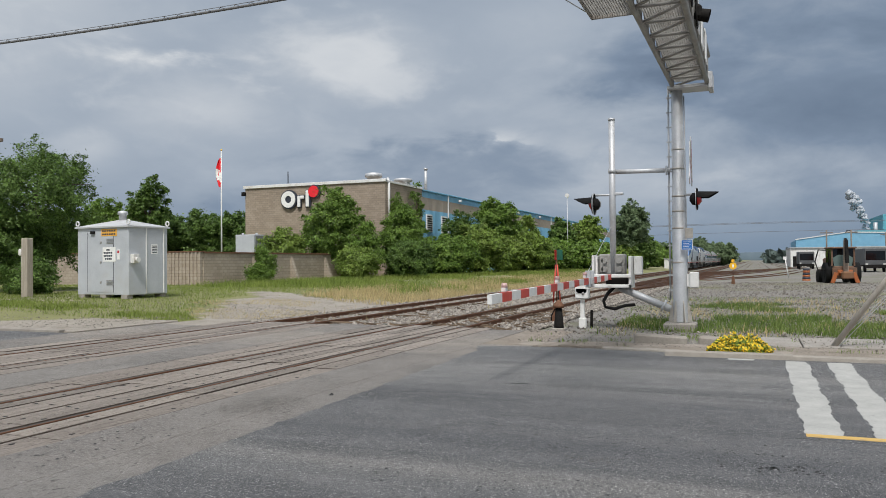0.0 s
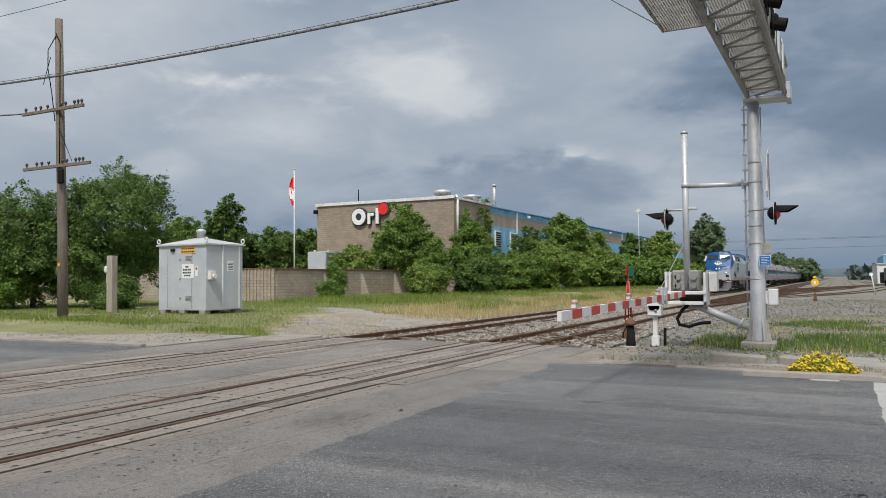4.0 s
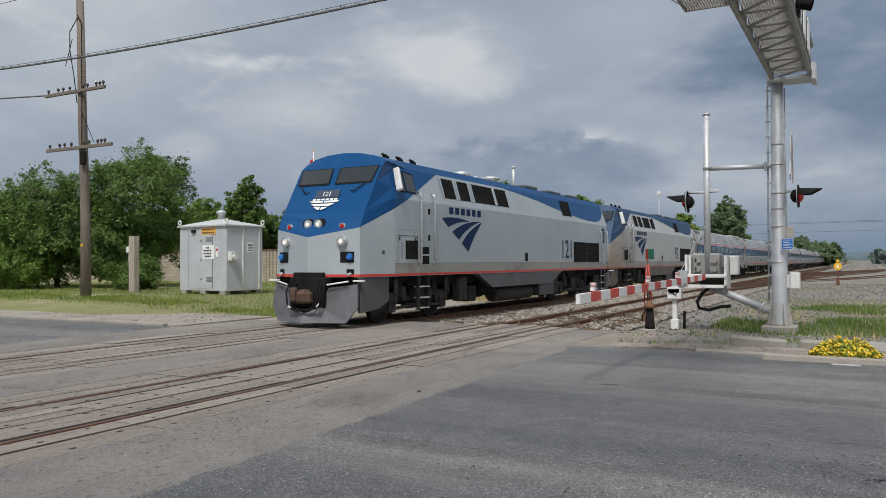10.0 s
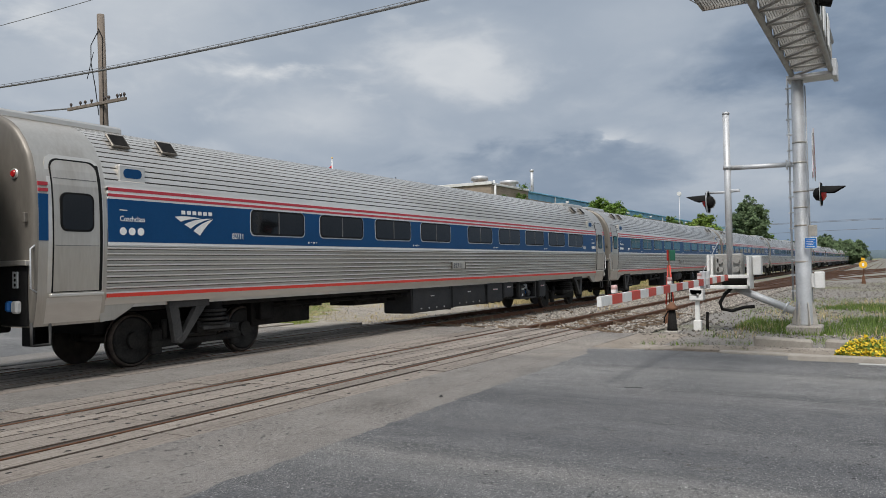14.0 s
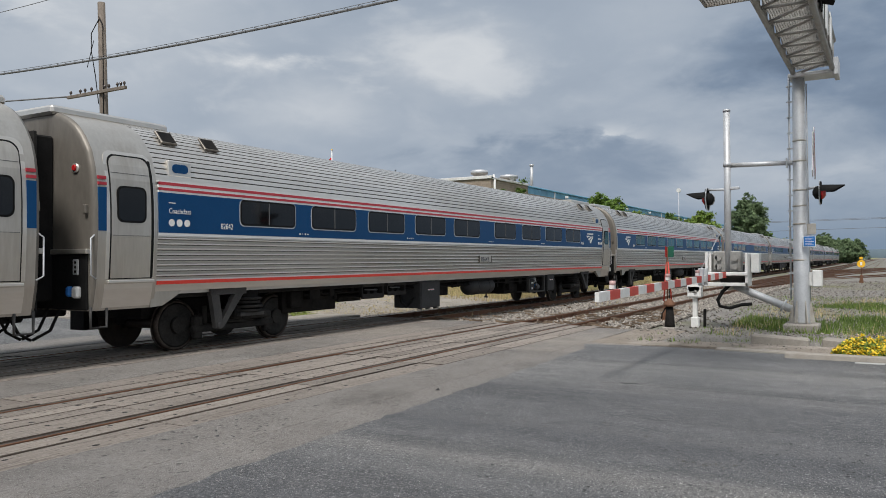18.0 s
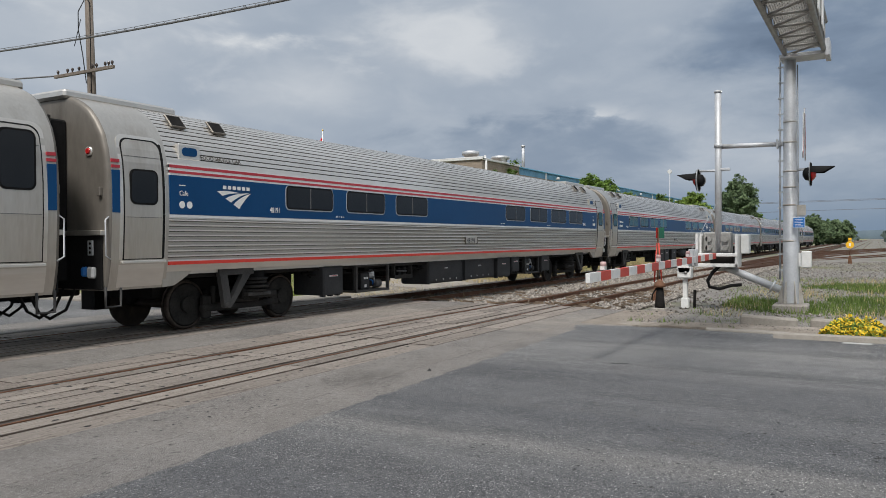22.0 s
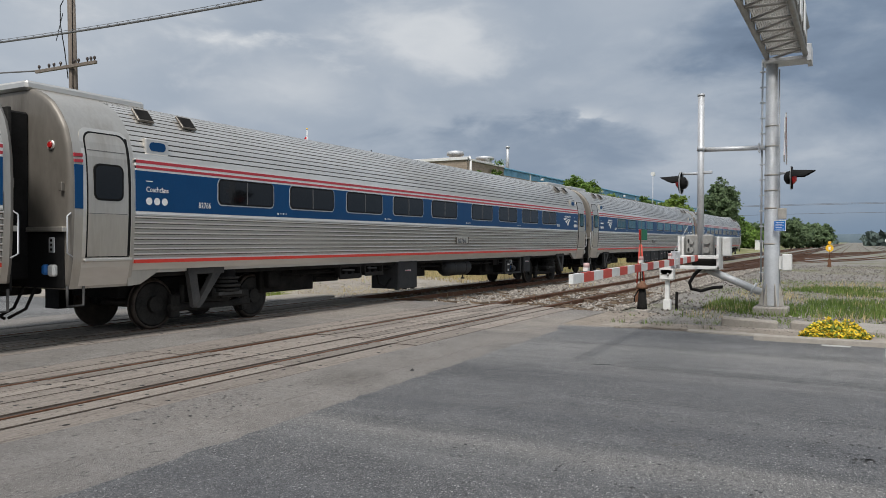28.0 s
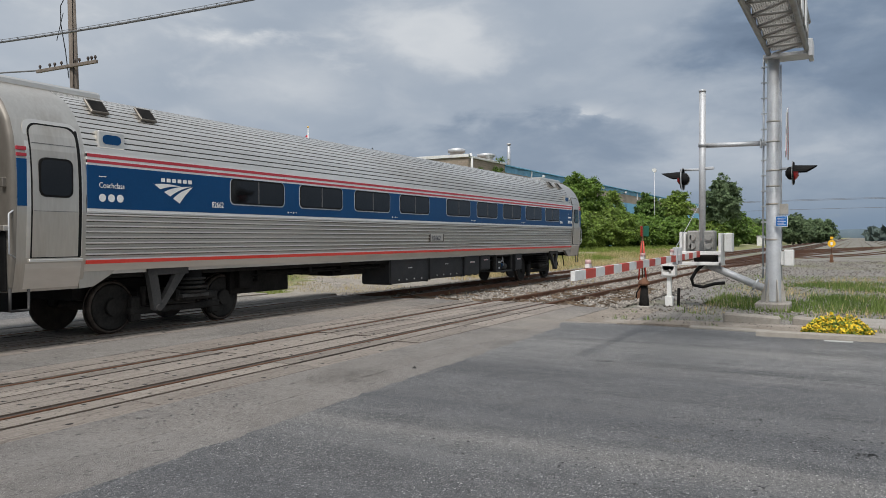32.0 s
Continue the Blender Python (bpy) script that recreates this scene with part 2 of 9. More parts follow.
M = {}
M["asphalt"] = chips(blend_nodes(blend_nodes(mat("dark asphalt", (0.072, 0.074, 0.078), (0.15, 0.151, 0.153), 0.62, scale=2.6, fine=70, bump=1.0, amount=0.5, bump_scale=0.02), (0.23, 0.225, 0.215), 0.47, 0.64, 0.8, (0.07, 0.85, 1), 4, keep=0.45), (0.033, 0.034, 0.038), 0.50, 0.64, 1.0, (0.09, 0.8, 1), 6, keep=0.4), ((0.018, 0.018, 0.019), 34, 0.55, 0.66, 0.6), ((0.23, 0.225, 0.215), 42, 0.57, 0.66, 0.6), ((0.016, 0.016, 0.018), 60, 0.57, 0.64, 0.6), ((0.60, 0.59, 0.57), 62, 0.645, 0.68, 0.8), ((0.50, 0.49, 0.47), 85, 0.625, 0.68, 0.75), ((0.02, 0.02, 0.022), 150, 0.54, 0.64, 0.6), ((0.42, 0.41, 0.40), 190, 0.60, 0.67, 0.75))
M["asphalt_old"] = chips(blend_nodes(blend_nodes(mat("old light asphalt", (0.155, 0.141, 0.127), (0.268, 0.246, 0.224), 0.7, scale=1.6, fine=70, bump=1.0, spots=(0.12, 0.111, 0.101), amount=0.6, bump_scale=0.02), (0.10, 0.096, 0.092), 0.55, 0.68, 0.7, keep=0.5), (0.33, 0.31, 0.285), 0.54, 0.66, 0.55, (0.6, 0.3, 1), 5, keep=0.55), ((0.045, 0.041, 0.037), 30, 0.56, 0.67, 0.6), ((0.36, 0.34, 0.315), 40, 0.57, 0.66, 0.6), ((0.50, 0.48, 0.45), 85, 0.64, 0.70, 0.7), ((0.05, 0.045, 0.04), 150, 0.55, 0.65, 0.6), ((0.55, 0.53, 0.50), 190, 0.60, 0.67, 0.7), ((0.035, 0.032, 0.03), 9, 0.66, 0.72, 0.75))
# paler at the far end, darker at the near end
lane_tint(M["asphalt_old"], (((1.3, 1.26, 1.2), 14.5, 2.8, 0.9), ((0.84, 0.85, 0.87), 3.6, 1.2, 0.8)))
lane_tint(M["asphalt"], (((1.42, 1.40, 1.36), 11.2, 2.0, 0.9), ((0.66, 0.67, 0.70), 6.7, 0.5, 0.8), ((0.72, 0.73, 0.76), 3.7, 0.6, 0.8), ((1.28, 1.25, 1.2), 5.5, 0.35, 0.8), ((0.8, 0.8, 0.82), 8.9, 0.3, 0.7)))
M["concrete"] = mat("weathered concrete", (0.27, 0.25, 0.225), (0.39, 0.365, 0.33), 0.9, scale=2, fine=60, spots=(0.24, 0.21, 0.175), bump=0.4, speckle=((0.2, 0.18, 0.15), 0.58, 0.7, 30))
M["kerb"] = mat("kerb concrete", (0.24, 0.215, 0.185), (0.35, 0.325, 0.285), 0.9, scale=3, fine=40, spots=(0.18, 0.16, 0.14), bump=0.3)
M["plank"] = chips(mat("weathered crossing timber", (0.225, 0.193, 0.165), (0.41, 0.36, 0.312), 0.85, scale=4, fine=16, stretch=(7, 0.45, 4), bump=1.0, random=0.22, spots=(0.11, 0.085, 0.07), amount=0.55, bump_scale=0.03), ((0.07, 0.055, 0.046), 20, 0.58, 0.68, 0.7), ((0.42, 0.38, 0.35), 34, 0.61, 0.68, 0.6))
M["hole"] = mat("black bolt hole", (0.015, 0.013, 0.012), rough=0.9, bump=0)
M["rail"] = mat("rusty rail steel", (0.12, 0.058, 0.034), (0.23, 0.122, 0.075), 0.8, 0.15, scale=6, fine=50, bump=0.3, spec=0.3)
M["rail_top"] = mat("worn rail head", (0.22, 0.19, 0.17), (0.36, 0.33, 0.30), 0.38, 0.9, scale=6, fine=50, bump=0.05)
M["rail_rust_top"] = mat("rusted rail head", (0.055, 0.042, 0.035), (0.11, 0.088, 0.073), 0.6, 0.5, scale=6, fine=50)
M["tie"] = mat("dark timber tie", (0.06, 0.045, 0.035), (0.13, 0.105, 0.085), 0.9, scale=3, fine=30, stretch=(0.6, 4, 4), random=0.3)
M["ballast"] = mat("grey-brown ballast stones", (0.13, 0.115, 0.10), (0.36, 0.33, 0.29), 0.9, scale=9, fine=40, island=True, random=0.55)
M["gravel"] = blend_nodes(mat("dusty gravel", (0.15, 0.14, 0.127), (0.29, 0.272, 0.246), 0.95, scale=0.9, fine=18, bump=0.8, amount=0.7, bump_scale=0.03, speckle=((0.13, 0.12, 0.105), 0.56, 0.68, 22)), (0.15, 0.155, 0.075), 0.50, 0.64, 0.14)
M["dust"] = chips(blend_nodes(mat("dry beige dust and broken concrete", (0.25, 0.225, 0.19), (0.42, 0.38, 0.325), 0.95, scale=1.4, fine=30, bump=1.0, amount=0.7, bump_scale=0.03), (0.17, 0.145, 0.11), 0.54, 0.68, 0.8, keep=0.3), ((0.10, 0.085, 0.07), 30, 0.57, 0.67, 0.6), ((0.50, 0.465, 0.42), 40, 0.59, 0.67, 0.6))
M["dirt"] = chips(blend_nodes(mat("brown verge dirt", (0.20, 0.168, 0.135), (0.35, 0.305, 0.255), 0.95, scale=1.8, fine=30, bump=1.0, amount=0.7, bump_scale=0.03), (0.38, 0.345, 0.30), 0.52, 0.66, 0.9, keep=0.3), ((0.07, 0.058, 0.045), 26, 0.57, 0.67, 0.6), ((0.40, 0.37, 0.33), 40, 0.60, 0.67, 0.6))
M["soil"] = blend_nodes(mat("grassy soil", (0.145, 0.155, 0.055), (0.265, 0.26, 0.115), 0.95, scale=0.6, fine=12, bump=0.7, amount=0.9, bump_scale=0.04), (0.40, 0.35, 0.27), 0.54, 0.66, 0.16)
M["grass"] = mat("grass blades", (0.13, 0.195, 0.035), (0.28, 0.335, 0.085), 0.6, scale=0.4, fine=3, bump=0, island=True, random=0.4, thin=0.3, spec=0.2)
M["weed"] = mat("dark green weeds", (0.085, 0.145, 0.03), (0.21, 0.28, 0.075), 0.6, scale=0.4, fine=3, bump=0, island=True, random=0.45, thin=0.3, spec=0.2)
M["drygrass"] = mat("dry grass blades", (0.42, 0.33, 0.16), (0.60, 0.50, 0.28), 0.7, scale=0.4, fine=3, bump=0, island=True, random=0.3, thin=0.3, spec=0.2)
M["white_line"] = blend_nodes(mat("worn white road paint", (0.33, 0.33, 0.315), (0.47, 0.47, 0.445), 0.8, scale=3, fine=50, bump=0.3, bump_scale=0.005), (0.2, 0.2, 0.2), 0.66, 0.74, 9)
M["yellow_line"] = blend_nodes(mat("worn yellow road paint", (0.55, 0.36, 0.1), (0.62, 0.42, 0.14), 0.8, scale=3, fine=50, bump=0.2), (0.2, 0.2, 0.2), 0.58, 0.68, 9)
M["steel"] = mat("fluted stainless steel", (0.60, 0.57, 0.52), (0.84, 0.81, 0.76), 0.28, 0.72, scale=0.5, fine=9, stretch=(1, 0.25, 1), bump=0.02, spots=(0.50, 0.455, 0.385), amount=0.8)
M["steel_dirty"] = blend_nodes(mat("dirty stainless steel", (0.44, 0.41, 0.365), (0.64, 0.61, 0.555), 0.30, 0.68, scale=1.2, fine=14, stretch=(1.6, 1.6, 0.25), bump=0.04, spots=(0.34, 0.29, 0.235), amount=0.9), (0.27, 0.225, 0.175), 0.55, 0.72, 1.1, (1.4, 1.4, 0.3), 6, keep=0.5)
M["blue"] = mat("deep blue train paint", (0.003, 0.05, 0.15), (0.005, 0.063, 0.182), 0.4, 0.0, scale=0.7, fine=20, bump=0.01, spec=0.2)
M["red"] = mat("red stripe paint", (0.42, 0.028, 0.045), (0.5, 0.045, 0.06), 0.4, scale=1, fine=20, bump=0.01)
M["red_loco"] = mat("bright red stripe paint", (0.55, 0.035, 0.018), (0.62, 0.05, 0.03), 0.4, scale=1, fine=20, bump=0.01)
M["white"] = mat("white stripe paint", (0.70, 0.70, 0.69), (0.8, 0.8, 0.79), 0.4, scale=2, fine=20, bump=0.01)
M["glass"] = mat("dark tinted window glass", (0.005, 0.0055, 0.006), (0.009, 0.0095, 0.010), 0.06, 0.0, scale=2, fine=20, bump=0, spec=0.4)
M["black"] = mat("grimy black steel", (0.006, 0.006, 0.006), (0.022, 0.020, 0.018), 0.8, 0.0, scale=3, fine=30, bump=0.25, spec=0.15)
M["under"] = mat("dusty dark grey running gear", (0.013, 0.013, 0.013), (0.042, 0.040, 0.037), 0.8, 0.0, scale=3, fine=30, bump=0.25, spec=0.2)
M["rubber"] = mat("black rubber", (0.005, 0.005, 0.005), (0.014, 0.014, 0.014), 0.85, scale=3, fine=30, spec=0.2)
M["silver"] = mat("silver locomotive paint", (0.385, 0.43, 0.45), (0.46, 0.50, 0.52), 0.4, 0.25, scale=0.5, fine=18, bump=0.008, amount=0.5)
M["dkgrey"] = mat("dark grey locomotive paint", (0.075, 0.08, 0.085), (0.12, 0.125, 0.13), 0.5, 0.1, scale=1.2, fine=18, bump=0.02, spots=(0.1, 0.085, 0.07))
M["wheel"] = mat("brown wheel steel", (0.035, 0.027, 0.021), (0.10, 0.08, 0.066), 0.6, 0.2, scale=6, fine=40, bump=0.3, spec=0.3)
M["galv"] = mat("galvanised silver steel", (0.46, 0.475, 0.49), (0.63, 0.645, 0.66), 0.55, 0.45, scale=2.5, fine=30, bump=0.03, spots=(0.40, 0.37, 0.34))
M["whitepaint"] = mat("white painted steel", (0.66, 0.66, 0.64), (0.8, 0.8, 0.78), 0.5, scale=3, fine=30, spots=(0.45, 0.40, 0.34), bump=0.03)
M["shed"] = mat("pale grey painted steel", (0.43, 0.455, 0.485), (0.54, 0.565, 0.595), 0.5, 0.1, scale=1.2, fine=20, bump=0.04, spots=(0.45, 0.445, 0.435))
M["bluemetal"] = mat("light blue metal cladding", (0.17, 0.40, 0.58), (0.23, 0.47, 0.64), 0.5, 0.1, scale=0.8, fine=12, bump=0.03, spots=(0.18, 0.33, 0.44))
M["tanmetal"] = mat("tan metal cladding", (0.30, 0.26, 0.21), (0.36, 0.315, 0.26), 0.7, scale=0.8, fine=12, bump=0.03)
M["leaf"] = mat("green leaves", (0.085, 0.16, 0.026), (0.21, 0.32, 0.062), 0.5, scale=0.8, fine=5, bump=0, island=True, random=0.5, thin=0.3, spec=0.3)
M["leaf_dark"] = mat("dark green leaves", (0.06, 0.118, 0.026), (0.15, 0.235, 0.052), 0.5, scale=0.8, fine=5, bump=0, island=True, random=0.5, thin=0.3, spec=0.3)
M["leaf_light"] = mat("light green leaves", (0.12, 0.20, 0.032), (0.27, 0.36, 0.08), 0.5, scale=0.8, fine=5, bump=0, island=True, random=0.5, thin=0.3, spec=0.3)
# distance haze is put into this paler leaf colour
M["leaf_far"] = mat("leaves tinted pale for haze", (0.11, 0.165, 0.085), (0.19, 0.255, 0.13), 0.7, scale=0.5, fine=3, bump=0, island=True, random=0.35, thin=0.3, spec=0.2)
M["bark"] = mat("grey brown bark", (0.09, 0.07, 0.055), (0.17, 0.14, 0.11), 0.9, scale=4, fine=30, stretch=(3, 3, 0.6), bump=0.6)
M["pole"] = mat("weathered grey pole timber", (0.12, 0.095, 0.075), (0.24, 0.205, 0.17), 0.9, scale=3, fine=30, stretch=(4, 4, 0.35), bump=0.6)
M["pole_pale"] = mat("pale weathered timber", (0.31, 0.27, 0.215), (0.47, 0.42, 0.345), 0.9, scale=3, fine=30, stretch=(4, 4, 0.35), bump=0.5)
M["orange"] = mat("orange paint", (0.3, 0.085, 0.025), (0.42, 0.13, 0.04), rough=0.5, scale=3)
M["signblue"] = mat("blue sign face", (0.02, 0.16, 0.5), (0.025, 0.18, 0.55), 0.4, scale=3, bump=0)
M["signyellow"] = mat("yellow target paint", (0.75, 0.42, 0.02), rough=0.5, scale=4)
M["signwhite"] = mat("white sign face", (0.72, 0.72, 0.70), rough=0.5, scale=4, bump=0)
M["ink"] = mat("dark lettering", (0.03, 0.035, 0.05), rough=0.6, bump=0)
M["teal"] = mat("teal cladding", (0.10, 0.33, 0.40), (0.13, 0.38, 0.45), 0.6, scale=0.5)
M["headlamp"] = glow("lit headlamp", (1.0, 0.95, 0.82), 1.2)
# groove: grime plus the shade of the flutes, both in the colour
M["groove"] = mat("flute groove with grime and painted shade", (0.07, 0.062, 0.052), (0.14, 0.128, 0.11), 0.6, 0.3, scale=0.7, fine=9, stretch=(1, 0.3, 1), bump=0, amount=0.8, spec=0.25)
# valley: the dark ground reflection between ribs is painted in
M["valley"] = mat("steel painted darker between the ribs", (0.38, 0.36, 0.315), (0.58, 0.555, 0.50), 0.36, 0.62, scale=0.7, fine=9, stretch=(1, 0.3, 1), bump=0.02, spots=(0.30, 0.27, 0.22), amount=0.8)
M["casing"] = mat("dull grey-black equipment casing", (0.022, 0.023, 0.025), (0.045, 0.046, 0.048), 0.6, 0.0, scale=2, fine=25, bump=0.1, spots=(0.06, 0.052, 0.043), spec=0.3)
M["whiteframe"] = mat("bright window frame metal", (0.52, 0.54, 0.56), (0.64, 0.66, 0.68), 0.35, 0.4, scale=3, fine=20, bump=0)
M["galv_dark"] = mat("dull grey window bar", (0.10, 0.10, 0.10), (0.16, 0.16, 0.16), 0.5, 0.2, scale=3, fine=20, bump=0)
M["bracket"] = mat("dusty grey bracket steel", (0.045, 0.045, 0.045), (0.085, 0.083, 0.08), 0.75, 0.1, scale=4, fine=30, spec=0.3)
M["redlens"] = mat("red signal lens", (0.35, 0.01, 0.01), (0.5, 0.02, 0.02), 0.15, scale=5, bump=0)
M["steam"] = mat("white steam", (0.34, 0.37, 0.41), (0.46, 0.49, 0.53), 1.0, scale=0.3, fine=2, bump=0)
# the two horizon colours hold the blue of the air in between
M["hill"] = mat("woods painted haze blue", (0.10, 0.14, 0.17), (0.13, 0.17, 0.20), 1.0, scale=0.02, fine=0.2, bump=0)
M["leaf_haze"] = mat("far foliage painted haze blue", (0.075, 0.105, 0.095), (0.10, 0.135, 0.115), 0.9, scale=0.05, fine=0.5, bump=0, island=True, random=0.2)
M["loco_blue"] = mat("bright blue locomotive paint", (0.002, 0.055, 0.175), (0.003, 0.066, 0.20), 0.34, 0.0, scale=0.7, fine=20, bump=0.01, spec=0.25)
M["loco_blue_grimy"] = mat("faded grimy blue paint", (0.012, 0.045, 0.11), (0.022, 0.062, 0.14), 0.5, 0.0, scale=0.7, fine=20, bump=0.01, spots=(0.06, 0.08, 0.11), spec=0.3)
M["steel_end"] = blend_nodes(mat("grimy dark steel coach end", (0.15, 0.135, 0.115), (0.27, 0.248, 0.215), 0.5, 0.4, scale=0.8, fine=10, stretch=(1, 1, 0.4), bump=0.03, spots=(0.10, 0.083, 0.066), amount=0.8), (0.075, 0.064, 0.052), 0.52, 0.68, 1.3, (1.5, 1.5, 0.35), 6, keep=0.4)
M["ballast"].node_tree.nodes["Principled BSDF"].inputs["Specular IOR Level"].default_value = 0.3

# ---- mesh helpers ----
class Mesh:
    """Collects faces; ob() turns them into one mesh object."""

    def __init__(self):
        self.v, self.f, self.mi, self.mats, self.cur, self.sm = [], [], [], [], 0, []
        self.smooth = False

    def use(self, material):
        if material not in self.mats:
            self.mats.append(material)
        self.cur = self.mats.index(material)
        return self

    def face(self, idx):
        self.f.append(idx), self.mi.append(self.cur), self.sm.append(self.smooth)

    def quad(self, a, b, c, d):
        k = len(self.v)
        self.v += [tuple(a), tuple(b), tuple(c), tuple(d)]
        self.face((k, k + 1, k + 2, k + 3))

    def poly(self, pts):
        k = len(self.v)
        self.v += [tuple(p) for p in pts]
        self.face(tuple(range(k, k + len(pts))))

    def box(self, x0, x1, y0, y1, z0, z1, bev=0.0, m=None):
        xs, ys, zs = sorted((x0, x1)), sorted((y0, y1)), sorted((z0, z1))
        b = min(bev, (xs[1] - xs[0]) * 0.45, (ys[1] - ys[0]) * 0.45, (zs[1] - zs[0]) * 0.45)
        k = len(self.v)
        P = []
        if b <= 0:
            P = [(x, y, z) for x in xs for y in ys for z in zs]
            F = [(0, 1, 3, 2), (4, 6, 7, 5), (0, 4, 5, 1), (2, 3, 7, 6), (0, 2, 6, 4), (1, 5, 7, 3)]
        else:
            for i in (0, 1):
                for j in (0, 1):
                    for q in (0, 1):
                        c = (xs[i], ys[j], zs[q])
                        s = (b if i == 0 else -b, b if j == 0 else -b, b if q == 0 else -b)
                        P += [(c[0], c[1] + s[1], c[2] + s[2]), (c[0] + s[0], c[1], c[2] + s[2]), (c[0] + s[0], c[1] + s[1], c[2])]
            n = lambda i, j, q, a: (i * 4 + j * 2 + q) * 3 + a
            F = []
            for i in (0, 1):
                F.append([n(i, 0, 0, 0), n(i, 0, 1, 0), n(i, 1, 1, 0), n(i, 1, 0, 0)][::1 if i == 0 else -1])
                F.append([n(0, i, 0, 1), n(1, i, 0, 1), n(1, i, 1, 1), n(0, i, 1, 1)][::1 if i == 0 else -1])
                F.append([n(0, 0, i, 2), n(0, 1, i, 2), n(1, 1, i, 2), n(1, 0, i, 2)][::1 if i == 0 else -1])
            for i in (0, 1):
                for j in (0, 1):
                    e = 1 if i == j else -1
                    F.append([n(i, j, 0, 0), n(i, j, 1, 0), n(i, j, 1, 1), n(i, j, 0, 1)][::-e])
                    F.append([n(0, i, j, 1), n(1, i, j, 1), n(1, i, j, 2), n(0, i, j, 2)][::-e])
                    F.append([n(i, 0, j, 2), n(i, 1, j, 2), n(i, 1, j, 0), n(i, 0, j, 0)][::-e])
                    for q in (0, 1):
                        F.append([n(i, j, q, 0), n(i, j, q, 1), n(i, j, q, 2)][:: 1 if (i + j + q) % 2 else -1])
        for p in P:
            self.v.append(tuple(m @ Vector(p)) if m else p)
        for f in F:
            self.face(tuple(k + i for i in f))
        return self

    def tube(self, pts, r, seg=10, caps=True):
        """A round rod through points; r: one radius or one a point."""
        pts = [Vector(p) for p in pts]
        rs = r if isinstance(r, (list, tuple)) else [r] * len(pts)
        k = len(self.v)
        side = None
        for i, p in enumerate(pts):
            d = (pts[min(i + 1, len(pts) - 1)] - pts[max(i - 1, 0)]).normalized()
            if side is None:
                side = d.orthogonal().normalized()
            side = (side - d * side.dot(d)).normalized()
            up = d.cross(side)
            for s in range(seg):
                a = 2 * math.pi * s / seg
                self.v.append(tuple(p + (side * math.cos(a) + up * math.sin(a)) * rs[i]))
        old, self.smooth = self.smooth, seg > 5
        for i in range(len(pts) - 1):
            for s in range(seg):
                t = (s + 1) % seg
                self.face((k + i * seg + s, k + i * seg + t, k + (i + 1) * seg + t, k + (i + 1) * seg + s))
        self.smooth = False
        if caps:
            self.face(tuple(k + s for s in range(seg))[::-1])
            self.face(tuple(k + (len(pts) - 1) * seg + s for s in range(seg)))
        self.smooth = old
        return self

    def prism(self, prof, axis, a, b, closed=True, caps=True):
        """A profile of 2D points pushed along x, y or z from a to b."""
        put = {"x": lambda u, v, w: (w, u, v), "y": lambda u, v, w: (u, w, v), "z": lambda u, v, w: (u, v, w)}[axis]
        k, n = len(self.v), len(prof)
        for w in (a, b):
            self.v += [put(u, v, w) for u, v in prof]
        for i in range(n if closed else n - 1):
            j = (i + 1) % n
            self.face((k + i, k + j, k + n + j, k + n + i))
        if caps and closed:
            self.face(tuple(range(k, k + n))[::-1])
            self.face(tuple(range(k + n, k + 2 * n)))
        return self

    def ob(self, name, material=None, parent=None, label=""):
        me = bpy.data.meshes.new(name)
        me.from_pydata(self.v, [], self.f)
        if material is not None and not self.mats:
            me.materials.append(material)
        for m in self.mats:
            me.materials.append(m)
        if len(self.mats) > 1:
            me.polygons.foreach_set("material_index", self.mi)
        if any(self.sm):
            me.polygons.foreach_set("use_smooth", self.sm)
        fix = bmesh.new()
        fix.from_mesh(me)
        bmesh.ops.recalc_face_normals(fix, faces=fix.faces)
        fix.to_mesh(me)
        fix.free()
        o = new(name, me)
        if parent:
            o.parent = parent
        if label:
            o["label"] = label
        return o


def part(name, mesh, material, parent, label=""):
    return mesh.ob(name, material, parent, label)


def empty(name, m=None):
    o = new(name)
    o.empty_display_size = 0.2
    if m is not None:
        o.matrix_world = m
    return o


def share(name, data, parent, x=0, y=0, z=0, rz=0):
    """Another object on the same mesh."""
    o = new(name, data)
    o.parent = parent
    o.matrix_basis = pose(x, y, z, 0, 0, rz)
    return o


def cloud_mesh(name, centers, normals, size, material, parent=None, rng=None, aspect=1.6, fold=0.0):
    """Many small leaves (two-triangle lozenges) at points, turned by their normals."""
    rng = rng or np.random.default_rng(1)
    n = len(centers)
    a = rng.normal(size=(n, 3))
    nn = normals / np.linalg.norm(normals, axis=1, keepdims=True)
    a -= nn * (a * nn).sum(1, keepdims=True)
    a /= np.linalg.norm(a, axis=1, keepdims=True)
    b = np.cross(nn, a)
    s = (size * rng.uniform(0.6, 1.35, n))[:, None]
    tip = nn * s * 0.25
    V = np.stack([centers - a * s * aspect * 0.5, centers + b * s * 0.5 - tip, centers + a * s * aspect * 0.5, centers - b * s * 0.5 - tip], 1).reshape(-1, 3)
    me = bpy.data.meshes.new(name)
    me.vertices.add(4 * n)
    me.vertices.foreach_set("co", V.ravel())
    me.loops.add(4 * n)
    me.loops.foreach_set("vertex_index", np.arange(4 * n))
    me.polygons.add(n)
    me.polygons.foreach_set("loop_start", np.arange(0, 4 * n, 4))
    me.update(calc_edges=True)
    me.materials.append(material)
    o = new(name, me)
    if parent:
        o.parent = parent
    return o


